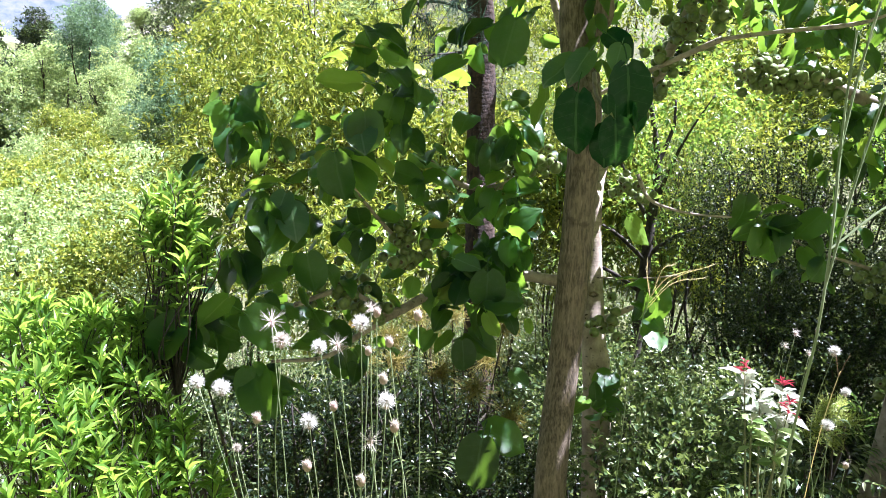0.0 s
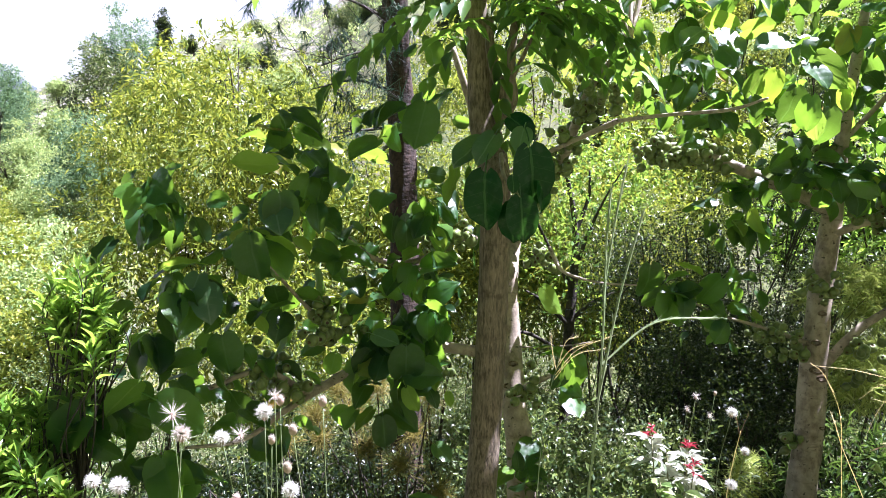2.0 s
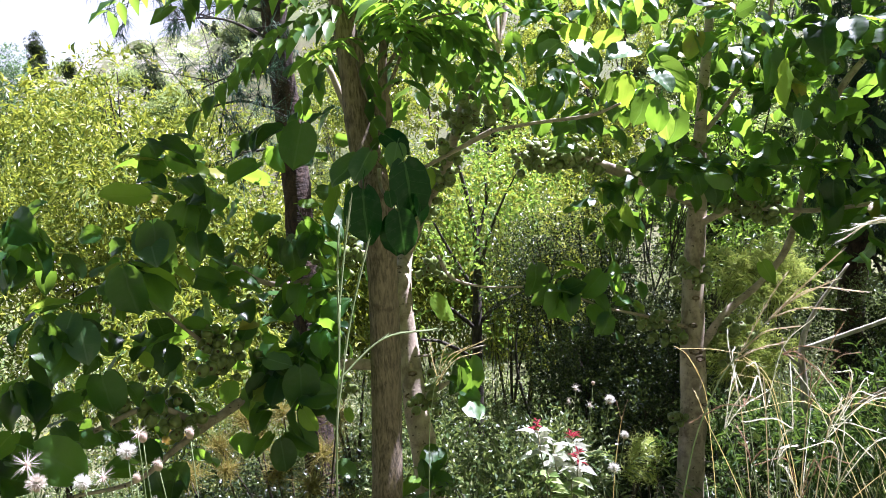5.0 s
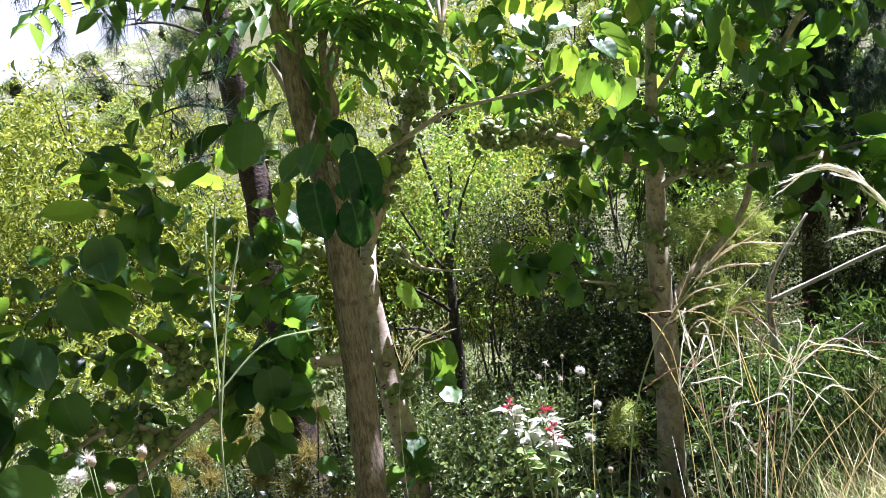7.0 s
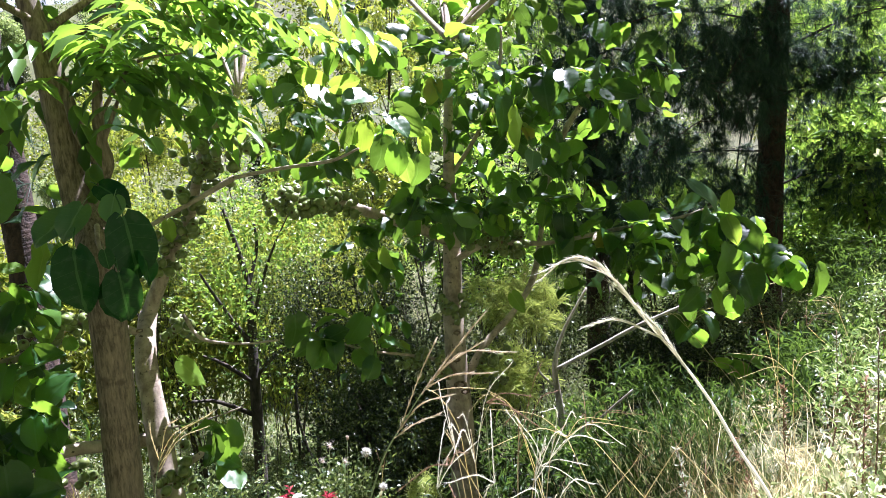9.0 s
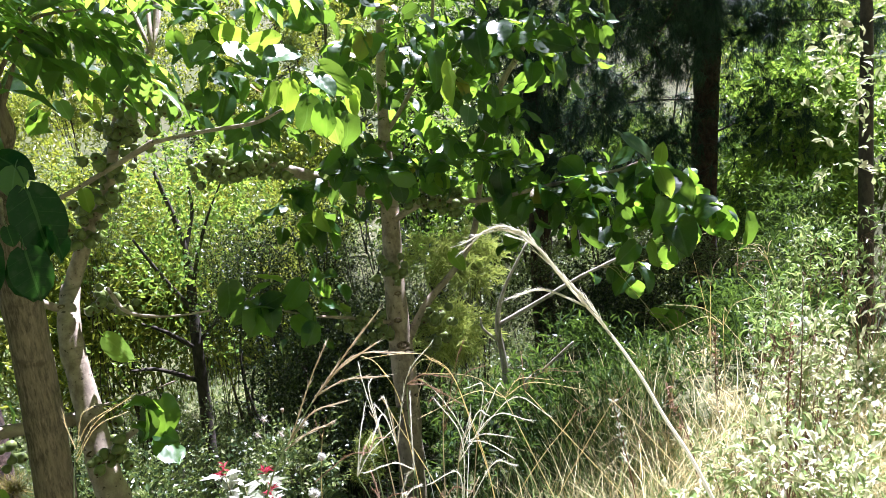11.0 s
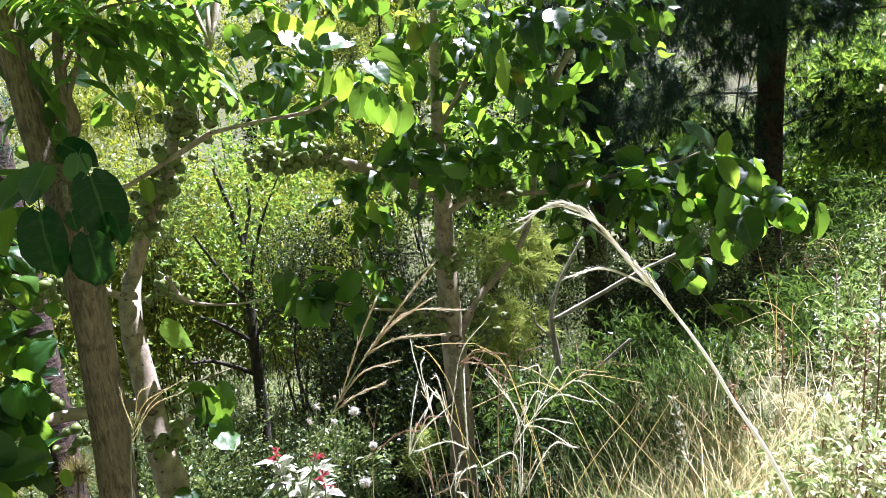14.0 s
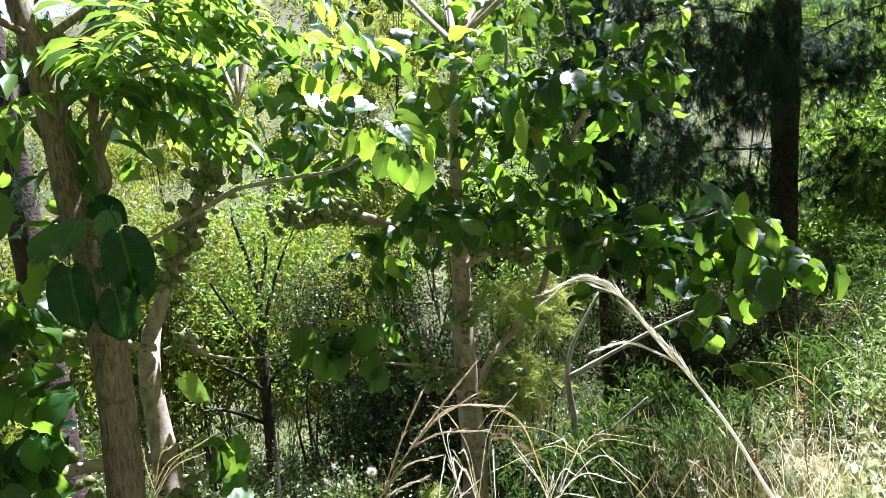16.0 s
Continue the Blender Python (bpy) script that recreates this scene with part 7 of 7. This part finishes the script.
for k, (low, mid, tip) in enumerate(((((0.761, 0.651, 1.013), (0.753, 0.669, 1.221), (0.747, 0.678, 1.269)), ((0.805, 0.688, 0.980), (0.809, 0.710, 1.240), (0.811, 0.718, 1.289)), ((0.754, 0.605, 1.045), (0.765, 0.612, 1.212), (0.775, 0.617, 1.256)), ((0.872, 0.718, 0.945), (0.905, 0.734, 1.217), (0.928, 0.737, 1.267)), ((0.745, 0.607, 1.045), (0.744, 0.609, 1.168), (0.750, 0.616, 1.212)), ((0.851, 0.676, 0.978), (0.890, 0.682, 1.194), (0.920, 0.683, 1.242)), ((0.764, 0.650, 1.013), (0.752, 0.655, 1.143), (0.748, 0.664, 1.190)),)
        + (((0.788, 0.596, 1.043), (0.825, 0.591, 1.179), (0.856, 0.591, 1.222)), ((0.782, 0.693, 0.981), (0.760, 0.710, 1.168), (0.748, 0.721, 1.218)), ((0.796, 0.642, 1.012), (0.809, 0.640, 1.132), (0.824, 0.644, 1.179)), ((0.912, 0.756, 0.912), (0.944, 0.760, 1.115), (0.971, 0.762, 1.168)), ((0.850, 0.772, 0.915), (0.838, 0.801, 1.202), (0.828, 0.813, 1.257)), ((0.816, 0.685, 0.979), (0.833, 0.709, 1.271), (0.842, 0.716, 1.321)), ((0.933, 0.751, 0.911), (0.990, 0.759, 1.176), (1.030, 0.758, 1.228)),))):
    e = r.normal(size=(3, 3)) * 0.03
    seed_stalk("grass_stalk", "thin straw-coloured grass stalk in a loose clump by the path", on_ground(low, 0.02), (low, mid, tip), [(mid if k % 2 else tip, tuple(np.array(tip) + q * 0.6 + np.array([0, 0, 0.02])), tuple(np.array(tip) + q * 1.5 + np.array([0, 0, 0.025]))) for q in e], M_SPIKE if k % 2 else M_STALK, 700 + k, 0.012, 0.0009, M_DRYLEAF if k % 3 == 0 else M_PLUME)
def dry_tuft(at, n, reach, tall, seed, mat, label):
    """A tussock of long arching blades."""
    r = np.random.default_rng(seed)
    foot = on_ground(at, 0.02)
    root = thing("grass_tuft", label, "grass", foot, "grass tufts")
    for k in range(n):
        a, lean = r.uniform(0, 6.283), r.uniform(0.05, 0.45)
        ln = tall * r.uniform(0.6, 1.1)
        out = np.array([math.cos(a), math.sin(a), 0.0])
        t = np.linspace(0, 1, 9)
        mid = (r.normal(size=3) * np.array([reach, reach, 0]))[None] + out[None] * (lean * ln * t ** 2.2)[:, None] + np.array([0, 0, 1.0])[None] * (ln * (t - 0.22 * lean * t ** 3))[:, None]
        side = np.array([-math.sin(a + 0.6), math.cos(a + 0.6), 0.1])
        w = (0.0017 * r.uniform(0.6, 1.2) * (1 - 0.85 * t ** 2))[:, None] * side[None]
        v = np.concatenate([mid - w, mid + w])
        f = [(i, i + 1, i + 10, i + 9) for i in range(8)]
        put("blade", (v, f), mat, root)


dry_tuft((0.86, 0.72), 15, 0.05, 1.0, 411, M_PLUME, "tussock of long bleached grass blades beside the path")
dry_tuft((1.12, 0.86), 16, 0.06, 0.84, 412, M_STRAW, "tussock of long bleached grass blades beside the path")
dry_tuft((1.25, 1.05), 22, 0.06, 0.66, 413, M_GRASS, "tussock of green and yellow grass blades on the bank")
dry_tuft((1.52, 1.02), 26, 0.07, 0.58, 414, M_STRAW, "tussock of long bleached grass blades beside the path")
r = np.random.default_rng(410)
for k in range(34):
    x, y = r.uniform(1.2, 4.6), r.uniform(0.9, 2.8)
    u = -0.41 * (x - 1.0) + 0.91 * (y - 1.0)
    if not -0.6 < u < 0.7 - 0.5 * max(x - 2.2, 0) or math.hypot(x, y) < 1.7:
        continue
    foot = (x, y, float(h(x, y)) - 0.01)
    tall = r.uniform(0.45, 0.85)
    lean = r.normal(size=2) * 0.16 - np.array([0.08, 0.0])
    p1 = (x + lean[0] * 0.3, y + lean[1] * 0.3, foot[2] + tall * 0.5)
    p2 = (x + lean[0], y + lean[1], foot[2] + tall * 0.9)
    e = r.normal(size=(4, 2)) * 0.09
    seed_stalk("grass_stalk", "dry grass stalk with reddish-brown seed head on the bank", foot, (p1, p2), [(p2, (p2[0] + a * 0.5, p2[1] + b * 0.5, p2[2] + 0.07), (p2[0] + a * 1.4, p2[1] + b * 1.4, p2[2] + 0.08)) for a, b in e], M_STRAW, 420 + k, 0.022, 0.0013, M_DRYLEAF if k % 2 else M_STRAW)
foot = on_ground((0.476, 1.657, 0.836), 0.02)
seed_stalk("grass_stalk", "slender green grass with thin pale spikes by the brown trunk", foot, ((0.491, 1.565, 1.009), (0.512, 1.568, 1.081)),
           (((0.505, 1.567, 1.057), (0.498, 1.582, 1.108), (0.498, 1.589, 1.140)), ((0.511, 1.567, 1.075), (0.529, 1.568, 1.129), (0.550, 1.558, 1.145)), ((0.503, 1.566, 1.045), (0.553, 1.550, 1.113), (0.625, 1.514, 1.156)), ((0.500, 1.565, 1.033), (0.550, 1.549, 1.101), (0.608, 1.518, 1.124)), ((0.504, 1.568, 1.057), (0.536, 1.559, 1.109), (0.578, 1.538, 1.135))), M_STALK, 460, 0.02, 0.0011)


# thin pale stalks that arch over the edge of the slope
for k, (foot_at, pts, spikes) in enumerate(((((1.479, 1.769, 0.352), ((1.474, 1.775, 0.641), (1.448, 1.768, 0.811), (1.390, 1.770, 0.933)), (((1.426, 1.771, 0.875), (1.384, 1.775, 0.940), (1.344, 1.771, 0.971)),)), ((1.670, 1.645, 0.326), ((1.661, 1.661, 0.653), (1.611, 1.674, 0.844), (1.528, 1.684, 0.932)), (((1.566, 1.679, 0.904), (1.506, 1.685, 0.929), (1.449, 1.689, 0.892)),)),)
        + (((1.591, 1.587, 0.386), ((1.604, 1.595, 0.733), (1.551, 1.603, 0.898), (1.479, 1.639, 0.969)), (((1.479, 1.639, 0.969), (1.397, 1.670, 0.985), (1.318, 1.707, 0.987)), ((1.516, 1.635, 0.947), (1.461, 1.631, 0.881), (1.423, 1.618, 0.823)))), ((1.449, 1.571, 0.455), ((1.422, 1.597, 0.608), (1.362, 1.632, 0.766), (1.335, 1.625, 0.823)), (((1.362, 1.632, 0.766), (1.331, 1.631, 0.841), (1.313, 1.626, 0.875)),)),)
        + (((1.235, 2.036, 0.337), ((1.236, 1.968, 0.578), (1.258, 1.975, 0.672)), (((1.254, 1.973, 0.653), (1.268, 1.974, 0.699), (1.278, 1.973, 0.723)), ((1.254, 1.973, 0.653), (1.250, 1.984, 0.692), (1.247, 1.991, 0.716)))), ((1.805, 1.449, 0.357), ((1.917, 1.416, 0.525), (2.022, 1.379, 0.658), (2.064, 1.365, 0.708)), (((2.043, 1.372, 0.683), (2.065, 1.365, 0.717), (2.062, 1.373, 0.741)), ((2.033, 1.376, 0.671), (2.077, 1.354, 0.696), (2.096, 1.346, 0.712)))),)
        + (((1.714, 1.508, 0.369), ((1.810, 1.485, 0.540), (1.908, 1.446, 0.637), (1.940, 1.435, 0.679)), (((1.919, 1.442, 0.654), (1.947, 1.433, 0.691), (1.941, 1.440, 0.706)), ((1.910, 1.446, 0.646), (1.962, 1.419, 0.670), (1.979, 1.411, 0.679)))), ((2.023, 1.090, 0.425), ((2.019, 1.191, 0.607), (1.969, 1.309, 0.735)), (((1.992, 1.288, 0.700), (1.965, 1.316, 0.753), (1.965, 1.324, 0.788)), ((1.980, 1.298, 0.716), (2.009, 1.287, 0.747), (2.022, 1.282, 0.763)))),))):
    seed_stalk("grass_stalk", "thin arching bleached grass stalk at the slope's edge", on_ground(foot_at, 0.02), pts, spikes, M_STRAW, 800 + k, 0.016, 0.0012, M_STRAW if k < 4 else M_DRYLEAF)

# dry reddish stems standing in the bank
r = np.random.default_rng(900)
for k, (foot_at, tip) in enumerate((((2.253, 0.941, 0.393), (2.689, 1.043, 1.008)), ((2.397, 0.956, 0.324), (2.622, 1.054, 0.870)), ((2.749, 1.310, 0.203), (2.876, 1.350, 0.751)), ((2.961, 1.525, 0.143), (3.029, 1.590, 0.643)), ((3.204, 1.511, 0.221), (3.362, 1.538, 0.802)), ((2.582, 1.413, 0.204), (2.537, 1.513, 0.537)), ((2.294, 1.476, 0.225), (2.272, 1.563, 0.563)))):
    foot = np.array(on_ground(foot_at, 0.01))
    tip = np.array(tip)
    root = thing("dry_stem", "dry reddish-brown stem with withered leaves on the bank", "weed", tuple(foot), "dry stems")
    mid = (foot + tip) / 2 + r.normal(size=3) * 0.03
    v, f = tube([(*foot, 0.0035), (*mid, 0.0028), (*tip, 0.0012)], 5, 6)
    put("stem", (v - foot, f), M_DRYSTEM, root)
    n = 46
    s = r.uniform(0.35, 1.0, n)[:, None] ** 0.7
    pos = (1 - s) ** 2 * foot + 2 * s * (1 - s) * mid + s ** 2 * tip
    v, f = scatter(pos, r.normal(size=(n, 3)) + np.array([0, 0, 0.6]), r.normal(size=(n, 3)), r.uniform(0.012, 0.035, n), 0.005, LEAF_LONG)
    put("withered_leaves", (v - foot, f), M_DRYLEAF if k % 2 else M_PALE, root, kind="stuff", smooth=False)

# the grey tree at the bank's end, with bright leaves before it
base = on_ground((4.653, 1.613, 0.126), 0.1)
grey = thing("slim_tree", "slim dark tree with small shining leaves beside the bank", "tree", base)
tree_wood(grey, base, "trunk", [(*base, 0.05), (*(4.775, 1.658, 0.644), 0.045), (*(4.921, 1.718, 1.292), 0.04), (*(5.068, 1.778, 1.940), 0.036), (*(5.242, 1.860, 2.752), 0.03)], M_DARK_BARK, 10)
v, f = sprigs(r, [(*(4.233, 1.557, 1.752), 0.10), (*(4.209, 1.511, 1.499), 0.10), (*(4.245, 1.554, 1.271), 0.12), (*(4.331, 1.543, 1.964), 0.14), (*(4.333, 1.457, 1.621), 0.2)], 9, 6, 0.16, 0.06, 0.22, LEAF_LONG)
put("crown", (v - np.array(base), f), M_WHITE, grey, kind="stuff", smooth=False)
